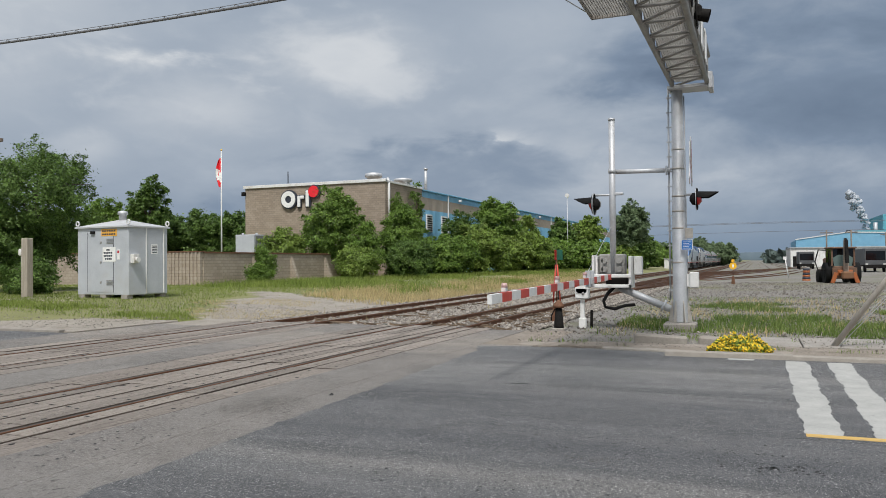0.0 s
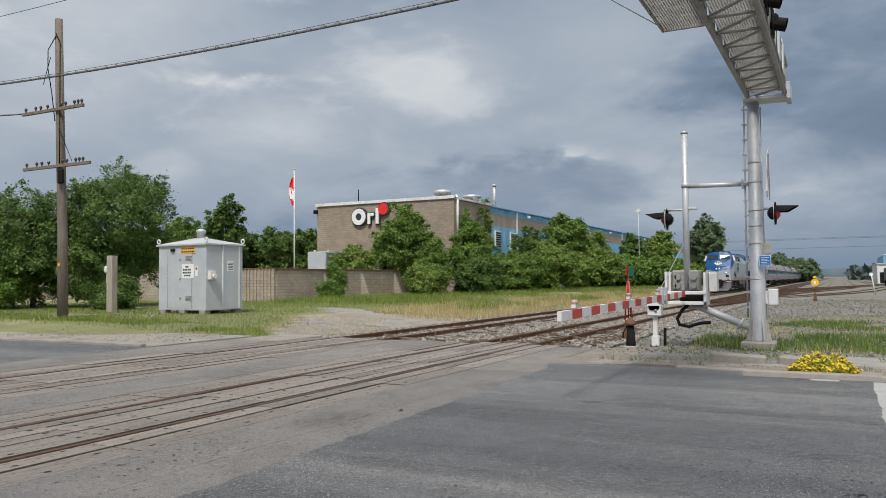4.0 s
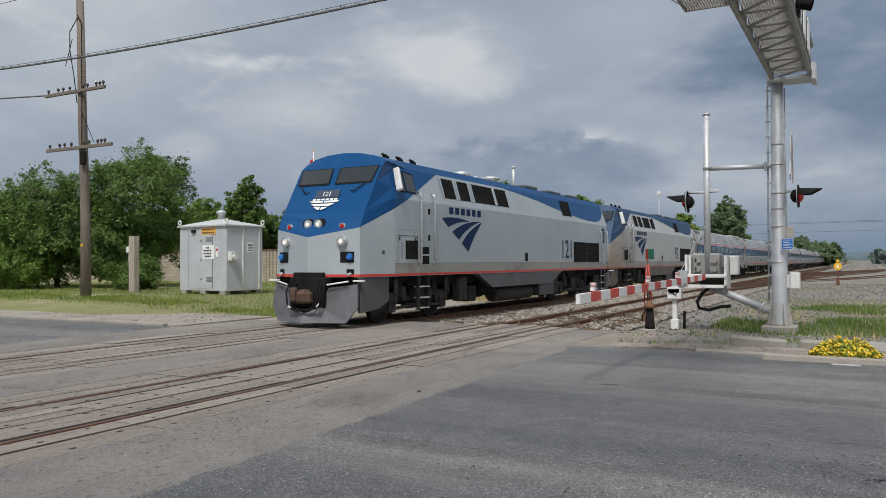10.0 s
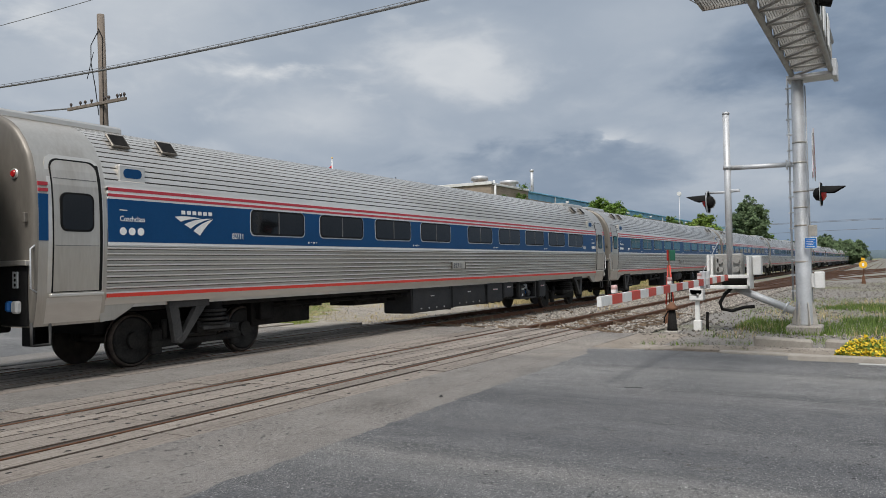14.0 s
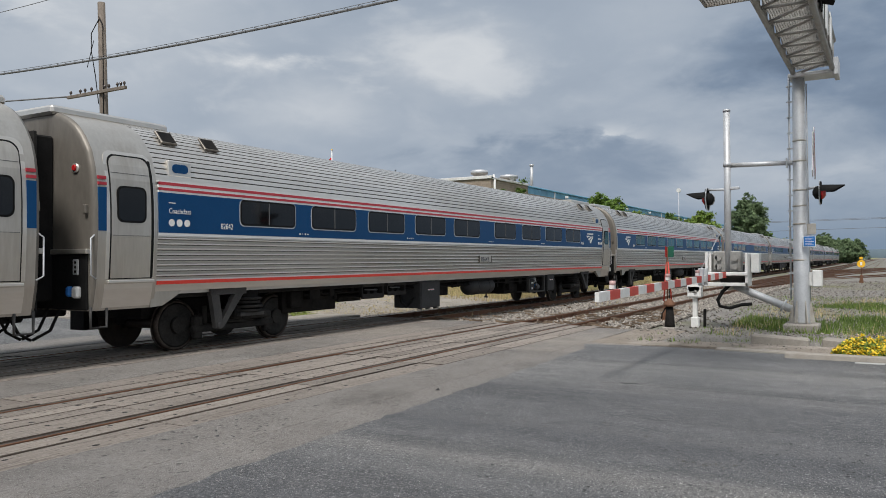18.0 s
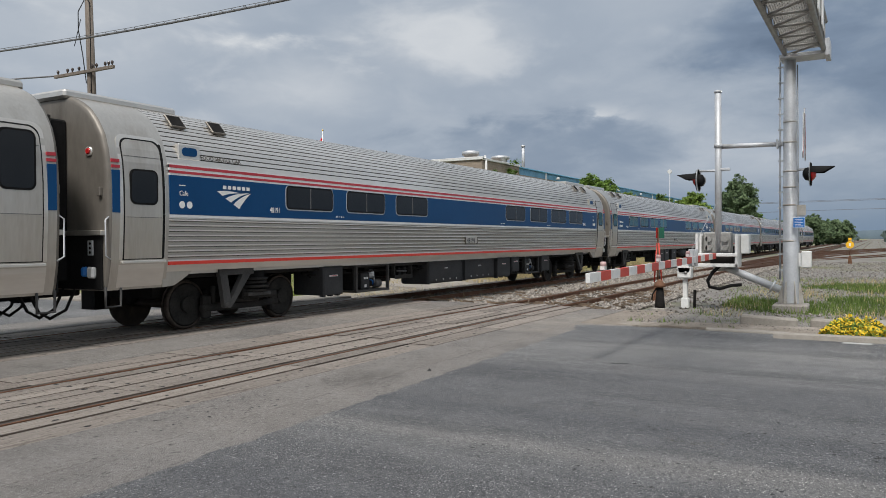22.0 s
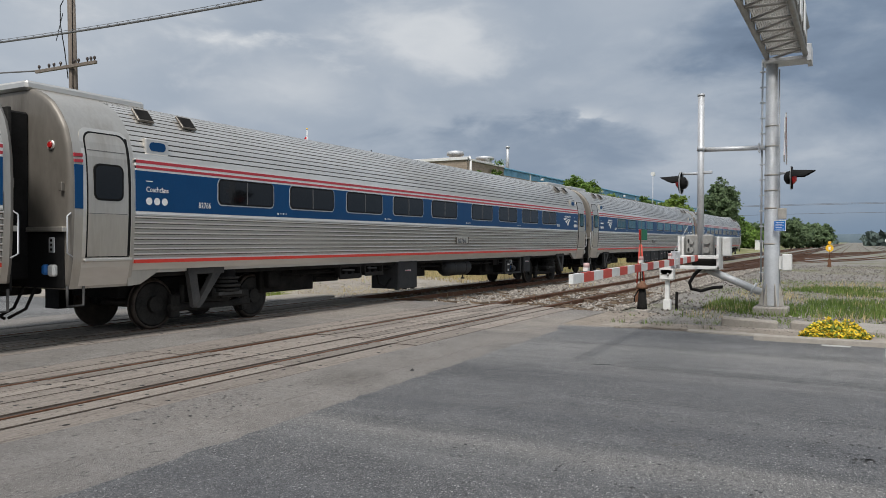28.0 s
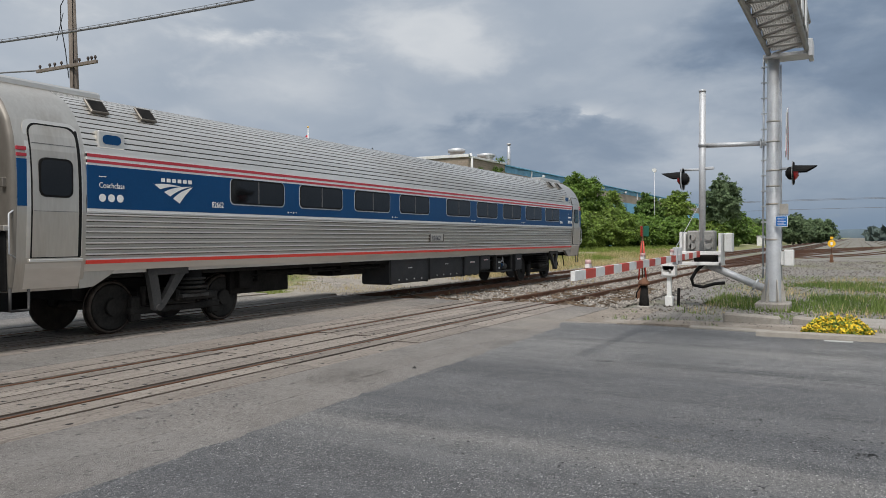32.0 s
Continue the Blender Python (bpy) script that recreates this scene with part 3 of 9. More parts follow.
def lettering(text, size, material, parent, m, name="lettering", align="LEFT", squeeze=1.0, thick=0.002):
    c = bpy.data.curves.new(name, "FONT")
    c.body, c.size, c.extrude, c.align_x, c.resolution_u = text, size, thick, align, 3
    tmp = bpy.data.objects.new(name, c)
    me = bpy.data.meshes.new_from_object(tmp)
    bpy.data.objects.remove(tmp)
    me.materials.clear()
    me.materials.append(material)
    o = new(name, me)
    o.parent = parent
    o.matrix_basis = m @ Matrix.Diagonal((squeeze, 1, 1, 1))
    return o


def on_side(x, y, z):
    """The pose of lettering on a wall that faces +x, read towards +y."""
    return pose(x, y, z, 90, 0, 90)

# ---- ground, road, tracks ----
NEAR, FAR = -7.57, -12.05          # centre lines of the two main tracks
GAUGE = 0.752                      # half the distance between rail centres


def smooth(a, b, v):
    t = min(1, max(0, (v - a) / (b - a)))
    return t * t * (3 - 2 * t)


def height(x, y):
    """Ground level: the track bed lies low, the verge beyond it rises a little."""
    if y < 13.0:
        return -0.22
    z = -0.02
    bed = smooth(-17.5, -14.6, x) * (1 - smooth(-5.9, -4.6, x))
    z = z * (1 - bed) - 0.19 * bed
    z += 0.32 * (1 - smooth(-24, -16, x)) * smooth(14.5, 19, y)
    if y > 60 and x > -8:
        z -= 0.08 * smooth(60, 80, y)
    return z - 0.2 * (1 - smooth(13.0, 15.0, y)) + 0.02 * noise.noise((x * 0.35, y * 0.35, 0))


def grid_lines(lo, hi, mid_lo, mid_hi, fine, grow=1.25):
    out = list(np.arange(mid_lo, mid_hi + 1e-6, fine))
    s, v = fine, mid_lo
    while v > lo:
        s *= grow
        v -= s
        out.insert(0, max(v, lo))
    s, v = fine, mid_hi
    while v < hi:
        s *= grow
        v += s
        out.append(min(v, hi))
    return out


def worn(x, y):
    """The bare dusty patch between the walk, the lawn and the track."""
    n = noise.noise((x * 0.35, y * 0.35, 3.3))
    return x > -15.6 - (y - 18.0) * 0.56 - 1.6 * n and y < 31.0 + 2.5 * n


gx, gy = grid_lines(-2600, 2600, -60, 30, 0.75), grid_lines(-600, 4200, 12, 75, 0.75)
g = Mesh()
g.v = [(x, y, height(x, y)) for y in gy for x in gx]
nx = len(gx)
g.use(M["soil"]), g.use(M["gravel"]), g.use(M["dust"])
g.smooth = True
for j in range(len(gy) - 1):
    for i in range(nx - 1):
        cx, cy = gx[i], gy[j]
        rocky = (-15.2 < cx < -4.8) or cx > -5 or cy < 13
        dusty = cx < -13.6 and 13 < cy and worn(cx, cy)
        g.cur = 2 if dusty else 1 if rocky else 0
        g.face((j * nx + i, j * nx + i + 1, (j + 1) * nx + i + 1, (j + 1) * nx + i))
tagged(g.ob("ground"), "dusty ground of grass, soil and pale gravel", "ground", kind="structure")

# road: dark newer asphalt either side of the old light crossing apron
def slab(name, x0, x1, y0, y1, z0, z1, m, label, cat):
    o = Mesh().box(x0, x1, y0, y1, z0, z1, 0.01).ob(name, m)
    return tagged(o, label, cat, kind="structure")


rd = Mesh()
edge_rng = random.Random(3)
left = [(-4.26 - 0.036 * y + edge_rng.uniform(-0.035, 0.035), y) for y in np.arange(-16, 14.0, 0.16)]
left = [(x - 0.25 * smooth(13.2, 13.9, y), y) for x, y in left]
rd.poly([(x, y, 0.004) for x, y in left] + [(-3.5, 14.14, 0.004), (-1.35, 14.04, 0.004), (-1.12, 13.42, 0.004), (160, 13.42, 0.004), (160, -16, 0.004)])
for (xa, ya), (xb, yb) in zip(left, left[1:]):
    rd.quad((xa, ya, 0.004), (xb, yb, 0.004), (xb, yb, -0.05), (xa, ya, -0.05))
tagged(rd.ob("road", M["asphalt"]), "dark worn asphalt street with pale tyre tracks", "road", kind="structure")
slab("road_base", -4.05, 160, -16, 13.40, -0.3, -0.006, M["asphalt"], "asphalt under the street's top layer", "road")
slab("road_beyond", -160, -15.2, -16, 13.6, -0.25, 0.0, M["asphalt"], "dark asphalt street beyond the tracks", "road")


def apron(x0, x1, y1):
    slab("crossing_apron", x0, x1, -16, y1, -0.25, 0.0, M["asphalt_old"], "old pale cracked asphalt beside the crossing rails", "road")


PAN = 1.62                         # half width of a timber crossing
apron(NEAR + PAN, -5.06, 17.35)
apron(-5.06, -4.0, 14.3)
apron(FAR + PAN, NEAR - PAN, 17.8)
apron(-15.2, FAR - PAN, 16.4)
# concrete sidewalk slabs and kerbs
pav = tagged(empty("pavement_right"), "cracked concrete sidewalk slabs behind the kerb", "sidewalk", kind="structure")
slabs = Mesh().box(-0.74, 0.74, -0.85, 0.85, -0.14, 0.0, 0.012).ob("slab", M["concrete"], pav)
slabs.location = (0.0, 15.85, 0.06)
for i in range(1, 24):
    share("slab", slabs.data, pav, i * 1.5, 15.85 + random.uniform(-0.02, 0.02), 0.06 + random.uniform(-0.012, 0.012))
for i in range(-2, 12):
    k = Mesh().prism([(13.38, -0.1), (13.41, 0.065), (13.44, 0.08), (13.58, 0.08), (13.62, 0.0), (13.62, -0.1)], "x", -0.99, 0.99)
    o = tagged(k.ob("kerb", M["kerb"]), "weathered concrete kerb stone along the street", "kerb", "kerb stones", "structure")
    turn = -3.5 if i == -2 else random.uniform(-0.4, 0.4)
    o.matrix_world = pose(i * 2.0 + 1.55, 0.56 if i == -2 else random.uniform(-0.015, 0.015), random.uniform(-0.01, 0.01) - (0.03 if i == -2 else 0), 0, 0, turn)
tagged(Mesh().box(-5.03, -3.5, 14.31, 15.0, -0.2, 0.006, 0.004).ob("dirt_fill", M["dirt"]), "dark dirt beside the end of the kerb", "dirt", kind="structure")
strip = Mesh().box(-3.5, -1.3, 14.22, 15.0, -0.2, 0.04, 0.01).box(-1.3, 40, 13.62, 15.0, -0.2, 0.045, 0.01).ob("verge_strip", M["dirt"])
tagged(strip, "dusty dirt strip with broken concrete behind the kerb", "pavement", kind="structure")
tagged(Mesh().box(-60, -15.25, 13.72, 17.3, -0.3, 0.03, 0.01).ob("pavement_beyond", M["dust"]), "pale dusty broken sidewalk beyond the tracks", "sidewalk", kind="structure")
tagged(Mesh().box(-60, -15.6, 13.58, 13.78, -0.3, 0.07, 0.02).ob("kerb_beyond", M["kerb"]), "low weathered kerb beyond the tracks", "kerb", kind="structure")

tagged(Mesh().box(-15.24, -13.7, 16.38, 18.6, -0.3, -0.012, 0.02).ob("dirt_fill", M["dust"]), "dry dirt packed against the crossing edge", "dirt", kind="structure")
tagged(Mesh().box(-5.04, -3.9, 14.98, 17.5, -0.3, -0.004, 0.02).ob("dirt_fill", M["dirt"]), "dry dirt packed beside the crossing apron", "dirt", kind="structure")
for c in (NEAR, FAR):
    tagged(Mesh().prism([(17.75, -0.3), (17.75, -0.03), (18.25, -0.09), (18.9, -0.2), (18.9, -0.3)], "x", c - 1.65, c + 1.65).ob("dirt_fill", M["dust"]), "dry dirt packed against the crossing end", "dirt", kind="structure")

# stop lines and the yellow centre line
def ragged_strip(x0, x1, y0, y1, seed):
    """A painted stripe with worn, wavering edges."""
    rng = random.Random(seed)
    q = Mesh()
    ys = list(np.arange(y0, y1, 0.09)) + [y1]
    a = [(x0 + rng.uniform(-0.02, 0.012) + 0.014 * math.sin(y * 5.1 + seed), y) for y in ys]
    b = [(x1 + rng.uniform(-0.012, 0.02) + 0.014 * math.sin(y * 4.3 + seed), y) for y in ys]
    for i in range(len(ys) - 1):
        q.quad((*a[i], 0.008), (*b[i], 0.008), (*b[i + 1], 0.008), (*a[i + 1], 0.008))
        q.quad((*a[i], 0.008), (*a[i + 1], 0.008), (*a[i + 1], 0.0), (*a[i], 0.0))
        q.quad((*b[i], 0.008), (*b[i + 1], 0.008), (*b[i + 1], 0.0), (*b[i], 0.0))
    return q


for x in (0.40, 0.99):
    o = ragged_strip(x, x + 0.31, 7.8, 13.25, int(x * 10)).ob("stop_line", M["white_line"])
    tagged(o, "worn white stop line painted on the asphalt", "road marking", "stop lines", "structure")
tagged(Mesh().box(0.4, 60, 7.68, 7.80, -0.002, 0.008).ob("centre_line", M["yellow_line"]), "worn yellow centre line on the asphalt", "road marking", kind="structure")
tagged(Mesh().box(-0.45, -0.05, 13.18, 13.33, -0.002, 0.009).ob("kerb_mark", M["white_line"]), "short white paint dash at the kerb", "road marking", kind="structure")


# cracks, tar smudges and loose grit on the asphalt
def crack(pts, w, seed, label="thin dark crack in the asphalt"):
    """A dark wandering line of uneven width, a little proud of the road."""
    rng = random.Random(seed)
    q = Mesh()
    fine = []
    for (x0, y0), (x1, y1) in zip(pts, pts[1:]):
        k = max(2, int(math.hypot(x1 - x0, y1 - y0) / 0.07))
        for i in range(k):
            f = i / k
            fine.append((x0 + (x1 - x0) * f + rng.uniform(-0.012, 0.012), y0 + (y1 - y0) * f + rng.uniform(-0.03, 0.03)))
    for a, b in zip(fine, fine[1:]):
        if rng.random() < 0.16:
            continue
        u = w * rng.uniform(0.3, 1.4)
        q.poly([(a[0], a[1] - u, 0.0065), (b[0], b[1] - u * rng.uniform(0.4, 1.3), 0.0065), (b[0], b[1] + u * 0.5, 0.0065), (a[0], a[1] + u * 0.6, 0.0065)])
    tagged(q.ob("road_crack", M["tar"]), label, "road crack", "road cracks", "structure")


M["tar"] = mat("dark tar and dirt", (0.022, 0.022, 0.023), (0.05, 0.049, 0.048), 0.8, scale=9, fine=60, bump=0.3)
M["scuff"] = mat("dull brown road dirt", (0.085, 0.078, 0.070), (0.13, 0.12, 0.108), 0.9, scale=6, fine=50, bump=0.4)
crack([(-4.4, 9.6), (-2.9, 9.72), (-1.47, 9.62), (0.1, 9.53), (6, 9.4), (14, 9.5)], 0.008, 1)
crack([(-4.3, 8.65), (-3.4, 8.8), (-2.6, 8.75)], 0.012, 2)
crack([(-2.5, 7.68), (-1.0, 7.62), (1.2, 7.5), (8, 7.4)], 0.007, 3)
crack([(-3.02, 9.72), (-2.72, 9.80)], 0.035, 6, "short black tar dash on the asphalt")


def smudge(x, y, rx, ry, n, seed, m, size=0.02):
    """A scatter of small dark flecks on the road."""
    rng = random.Random(seed)
    q = Mesh()
    for i in range(n):
        a, d = rng.uniform(0, 2 * math.pi), rng.random() ** 0.7
        cx, cy, r = x + rx * d * math.cos(a), y + ry * d * math.sin(a), size * rng.uniform(0.35, 1.5)
        k = rng.randint(5, 7)
        q.poly([(cx + r * rng.uniform(0.6, 1.5) * math.cos(j * 2 * math.pi / k), cy + r * rng.uniform(0.7, 2.0) * math.sin(j * 2 * math.pi / k), 0.0075) for j in range(k)])
    tagged(q.ob("road_smudge", m), "scatter of dark tar flecks on the road", "road stain", "road stains", "structure")


for i, row in enumerate(((-1.25, 6.2, 0.5, 0.10, 26), (0.1, 6.42, 0.45, 0.14, 60), (-0.6, 6.8, 1.6, 0.45, 60), (-2.6, 6.9, 1.6, 0.5, 50), (-1.6, 5.2, 2.0, 0.5, 36), (1.5, 6.6, 1.6, 0.5, 36),
                         (-5.25, 7.35, 0.5, 0.55, 1100), (-5.5, 5.2, 0.45, 0.9, 70), (-5.2, 10.0, 0.6, 1.4, 60), (-4.0, 11.5, 0.8, 0.6, 20), (-9.8, 10.5, 0.55, 2.6, 90), (-9.8, 6.0, 0.55, 1.6, 70))):
    smudge(*row, i + 40, M["tar"] if i % 3 else M["scuff"], 0.0055 if row[4] > 300 else 0.010)
chip = Mesh()
for k in range(6):
    a = k * math.pi / 3
    chip.poly([(0.008, 0, 0.03), (0.034 * math.cos(a), 0.026 * math.sin(a), 0.0), (0.034 * math.cos(a + math.pi / 3), 0.026 * math.sin(a + math.pi / 3), 0.0)])
for x, y in ((-4.84, 8.17),):
    o = tagged(chip.ob("asphalt_lump", M["tar"]) if x < -4.8 else new("asphalt_lump", bpy.data.objects["asphalt_lump"].data), "small black lump of asphalt lying on the road", "debris", "asphalt lumps")
    o.location = (x, y, 0.001)

# rails
def rail_profile(x):
    return [(x - 0.07, -0.17), (x + 0.07, -0.17), (x + 0.07, -0.155), (x + 0.012, -0.14), (x + 0.012, -0.05), (x + 0.036, -0.04), (x + 0.036, -0.004),
            (x + 0.028, 0.0), (x - 0.028, 0.0), (x - 0.036, -0.004), (x - 0.036, -0.04), (x - 0.012, -0.05), (x - 0.012, -0.14), (x - 0.07, -0.155)]


def rail(path, label, shiny):
    """A rail swept along (x, y) points."""
    r = Mesh().use(M["rail"])
    prof = rail_profile(0)
    n = len(prof)
    for x, y in path:
        r.v += [(x + u, y, v) for u, v in prof]
    top = M["rail_top"] if shiny else M["rail_rust_top"]
    for i in range(len(path) - 1):
        for s in range(n):
            t = (s + 1) % n
            r.use(top if s == 7 else M["rail"])
            r.face((i * n + s, i * n + t, (i + 1) * n + t, (i + 1) * n + s))
    r.face(tuple(range(n))), r.face(tuple(range((len(path) - 1) * n, len(path) * n)))
    return tagged(r.ob("rail"), label, "rail", "rails", "structure")


for c, shiny in ((NEAR, False), (FAR, True)):
    for s in (-1, 1):
        rail([(c + s * GAUGE, -60), (c + s * GAUGE, 900)], "worn steel rail of a main track" if shiny else "rust-brown steel rail of the nearer track", shiny)


def yard_x(k, y):
    """Yard tracks fan out from the nearer track."""
    end = (-2.6, 1.6, 5.8, 10.0)[k]
    y0 = (40, 52, 70, 88)[k]
    return NEAR + (end - NEAR) * smooth(y0, y0 + 70 + 12 * k, y)


for k in range(4):
    y0 = (40, 52, 70, 88)[k]
    for s in (-1, 1):
        ys = [y0 + 4 + i * 6 for i in range(16)] + [260, 500, 900]
        rail([(yard_x(k, y) + s * GAUGE, y) for y in ys], "dull rusty rail of a yard track", False)

LADDER = ((-7.4, 46), (-6.3, 56), (-4.4, 65.5), (-1.9, 75), (0.2, 83), (2.5, 94.7), (4.8, 114), (7.1, 135), (9.2, 165))
for off in (-GAUGE, GAUGE):
    rail([(x + off, y - off * 0.25) for x, y in LADDER], "dull rusty rail of the curving yard lead", False)

# ties
tie_mesh = Mesh().box(-1.3, 1.3, -0.115, 0.115, -0.34, -0.165, 0.012).ob("tie", M["tie"])
beds = []
for c, nm in ((NEAR, "nearer"), (FAR, "farther")):
    bed = tagged(empty("track_bed"), "row of dark timber ties under the %s track" % nm, "railway track", "track beds", "structure")
    beds.append(bed)
    y = 18.4
    for i in range(105):
        o = tie_mesh if (i == 0 and c == NEAR) else new("tie", tie_mesh.data)
        o.parent = bed
        o.matrix_basis = pose(c + random.uniform(-0.05, 0.05), y, random.uniform(-0.012, 0.008), 0, 0, random.uniform(-1.2, 1.2))
        y += 0.56 + random.uniform(-0.03, 0.03)
rest = Mesh()
for c in (NEAR, FAR):
    for i in range(260):
        yy = 77.6 + i * 0.6
        rest.box(c - 1.3, c + 1.3, yy - 0.11, yy + 0.11, -0.3, -0.165)
for k in range(4):
    y0 = (40, 52, 70, 88)[k]
    for i in range(150):
        yy = y0 + 20 + i * 0.9
        rest.box(yard_x(k, yy) - 1.25, yard_x(k, yy) + 1.25, yy - 0.11, yy + 0.11, -0.3, -0.165)
for (xa, ya), (xb, yb) in zip(LADDER, LADDER[1:]):
    k = int(math.hypot(xb - xa, yb - ya) / 0.7)
    for i in range(k):
        rest.box(-1.3, 1.3, -0.11, 0.11, -0.28, -0.13, 0, pose(xa + (xb - xa) * i / k, ya + (yb - ya) * i / k, 0, 0, 0, -math.degrees(math.atan2(xb - xa, yb - ya))))
tagged(rest.ob("far_ties", M["tie"]), "dark timber ties of the tracks in the distance", "railway ties", kind="stuff")

# timber crossing planks with dark bolt holes
def plank_mesh(w, ln, outer):
    # sides take the dark tie colour to paint the flangeway's shade
    p = Mesh().use(M["tie"])
    p.box(-w / 2 + 0.003, w / 2 - 0.003, -ln / 2 + 0.003, ln / 2 - 0.003, -0.2, 0.0, 0.004)
    p.use(M["plank"])
    p.quad((-w / 2 + 0.006, -ln / 2 + 0.006, 0.0008), (w / 2 - 0.006, -ln / 2 + 0.006, 0.0008), (w / 2 - 0.006, ln / 2 - 0.006, 0.0008), (-w / 2 + 0.006, ln / 2 - 0.006, 0.0008))
    p.use(M["hole"])
    k = int(ln / 0.6)
    hr = random.Random(int(w * 1000))
    for i in range(k):
        y = -ln / 2 + (i + 0.5) * ln / k + hr.uniform(-0.12, 0.12)
        x = (-1 if i % 2 else 1) * w * 0.22 + hr.uniform(-0.02, 0.02)
        r = hr.uniform(0.022, 0.034)
        p.poly([(x + r * math.cos(a * math.pi / 4), y + r * 1.25 * math.sin(a * math.pi / 4), 0.0030) for a in range(8)])
    return p


for c, nm in ((NEAR, "nearer"), (FAR, "farther")):
    deck = tagged(empty("crossing_deck"), "weathered timber planks with bolt holes between the %s rails" % nm, "level crossing", "crossing decks", "structure")
    lanes = [(-1.38, 0.44), (-0.965, 0.30), (-0.525, 0.25), (-0.262, 0.26), (0.0, 0.26), (0.262, 0.26), (0.525, 0.25), (0.965, 0.30), (1.38, 0.44)]
    meshes = {}
    for x, w in lanes:
        meshes[w] = meshes.get(w) or plank_mesh(w, 2.5, abs(x) > 0.7)
    made = {}
    for x, w in lanes:
        for j in range(10):
            yy = -6.0 + j * 2.5 + (0.0 if abs(x) > 0.7 else 0.35)
            if yy > 17.2:
                continue
            if w in made:
                o = new("plank", made[w].data)
                o.parent = deck
            else:
                o = made[w] = meshes[w].ob("plank", None, deck)
            o.matrix_basis = pose(c + x, yy, random.uniform(-0.014, 0.0), random.uniform(-0.15, 0.15), random.uniform(-0.3, 0.3), 0)
    und = Mesh().box(c - PAN, c + PAN, -16, 17.8, -0.3, -0.175).ob("crossing_bed", M["tie"])
    tagged(und, "dark ground under the crossing planks", "crossing bed", kind="structure")

# ---- train ----
def train_at(t):
    """Where the leading nose is, along y."""
    return 137.754 - 12.1798 * t - 0.017649 * t * t


AXLE = {}


def wheelset(parent, y, r=0.457, loco=False):
    """Two wheels on an axle; the pair turns as it rolls."""
    w = Mesh().use(M["wheel"])
    for s in (-1, 1):
        w.tube([(s * 0.70, 0, 0), (s * 0.715, 0, 0)], r + 0.026, 28)
        w.tube([(s * 0.715, 0, 0), (s * 0.80, 0, 0), (s * 0.815, 0, 0)], [r, r, r - 0.03], 28)
        w.use(M["under"])
        w.tube([(s * 0.8165, 0, 0), (s * 0.822, 0, 0)], [r - 0.05, r - 0.09], 24)
        w.use(M["wheel"])
        w.tube([(s * 0.80, 0, 0), (s * 0.85, 0, 0)], [0.12, 0.09], 14)
        for k in range(5):
            a = k * 2 * math.pi / 5
            w.tube([(s * 0.80, 0.075 * math.cos(a), 0.075 * math.sin(a)), (s * 0.858, 0.075 * math.cos(a), 0.075 * math.sin(a))], 0.016, 6)
    w.tube([(-0.7, 0, 0), (0.7, 0, 0)], 0.085, 12)
    key = (round(r, 3), loco)
    if key in AXLE:
        o = new("wheelset", AXLE[key])
        o.parent = parent
    else:
        o = part("wheelset", w, None, parent, "brown steel wheels on an axle")
        AXLE[key] = o.data
    o.location = (0, y, r)
    ROLL.append((o, y, r))
    return o


ROLL = []
BLUE_Z = (2.10, 2.775)


def coach_x(z):
    """Half width of a coach at a height."""
    pts = ((0.8, 1.43), (1.0, 1.49), (1.3, 1.55), (2.0, 1.592), (2.5, 1.592), (2.85, 1.572), (3.1, 1.53), (3.35, 1.45), (3.58, 1.30), (3.77, 1.12), (3.91, 0.90), (4.0, 0.66), (4.06, 0.36), (4.08, 0.0))
    for (z0, x0), (z1, x1) in zip(pts, pts[1:]):
        if z <= z1:
            return x0 + (x1 - x0) * (z - z0) / (z1 - z0)
    return 0.0


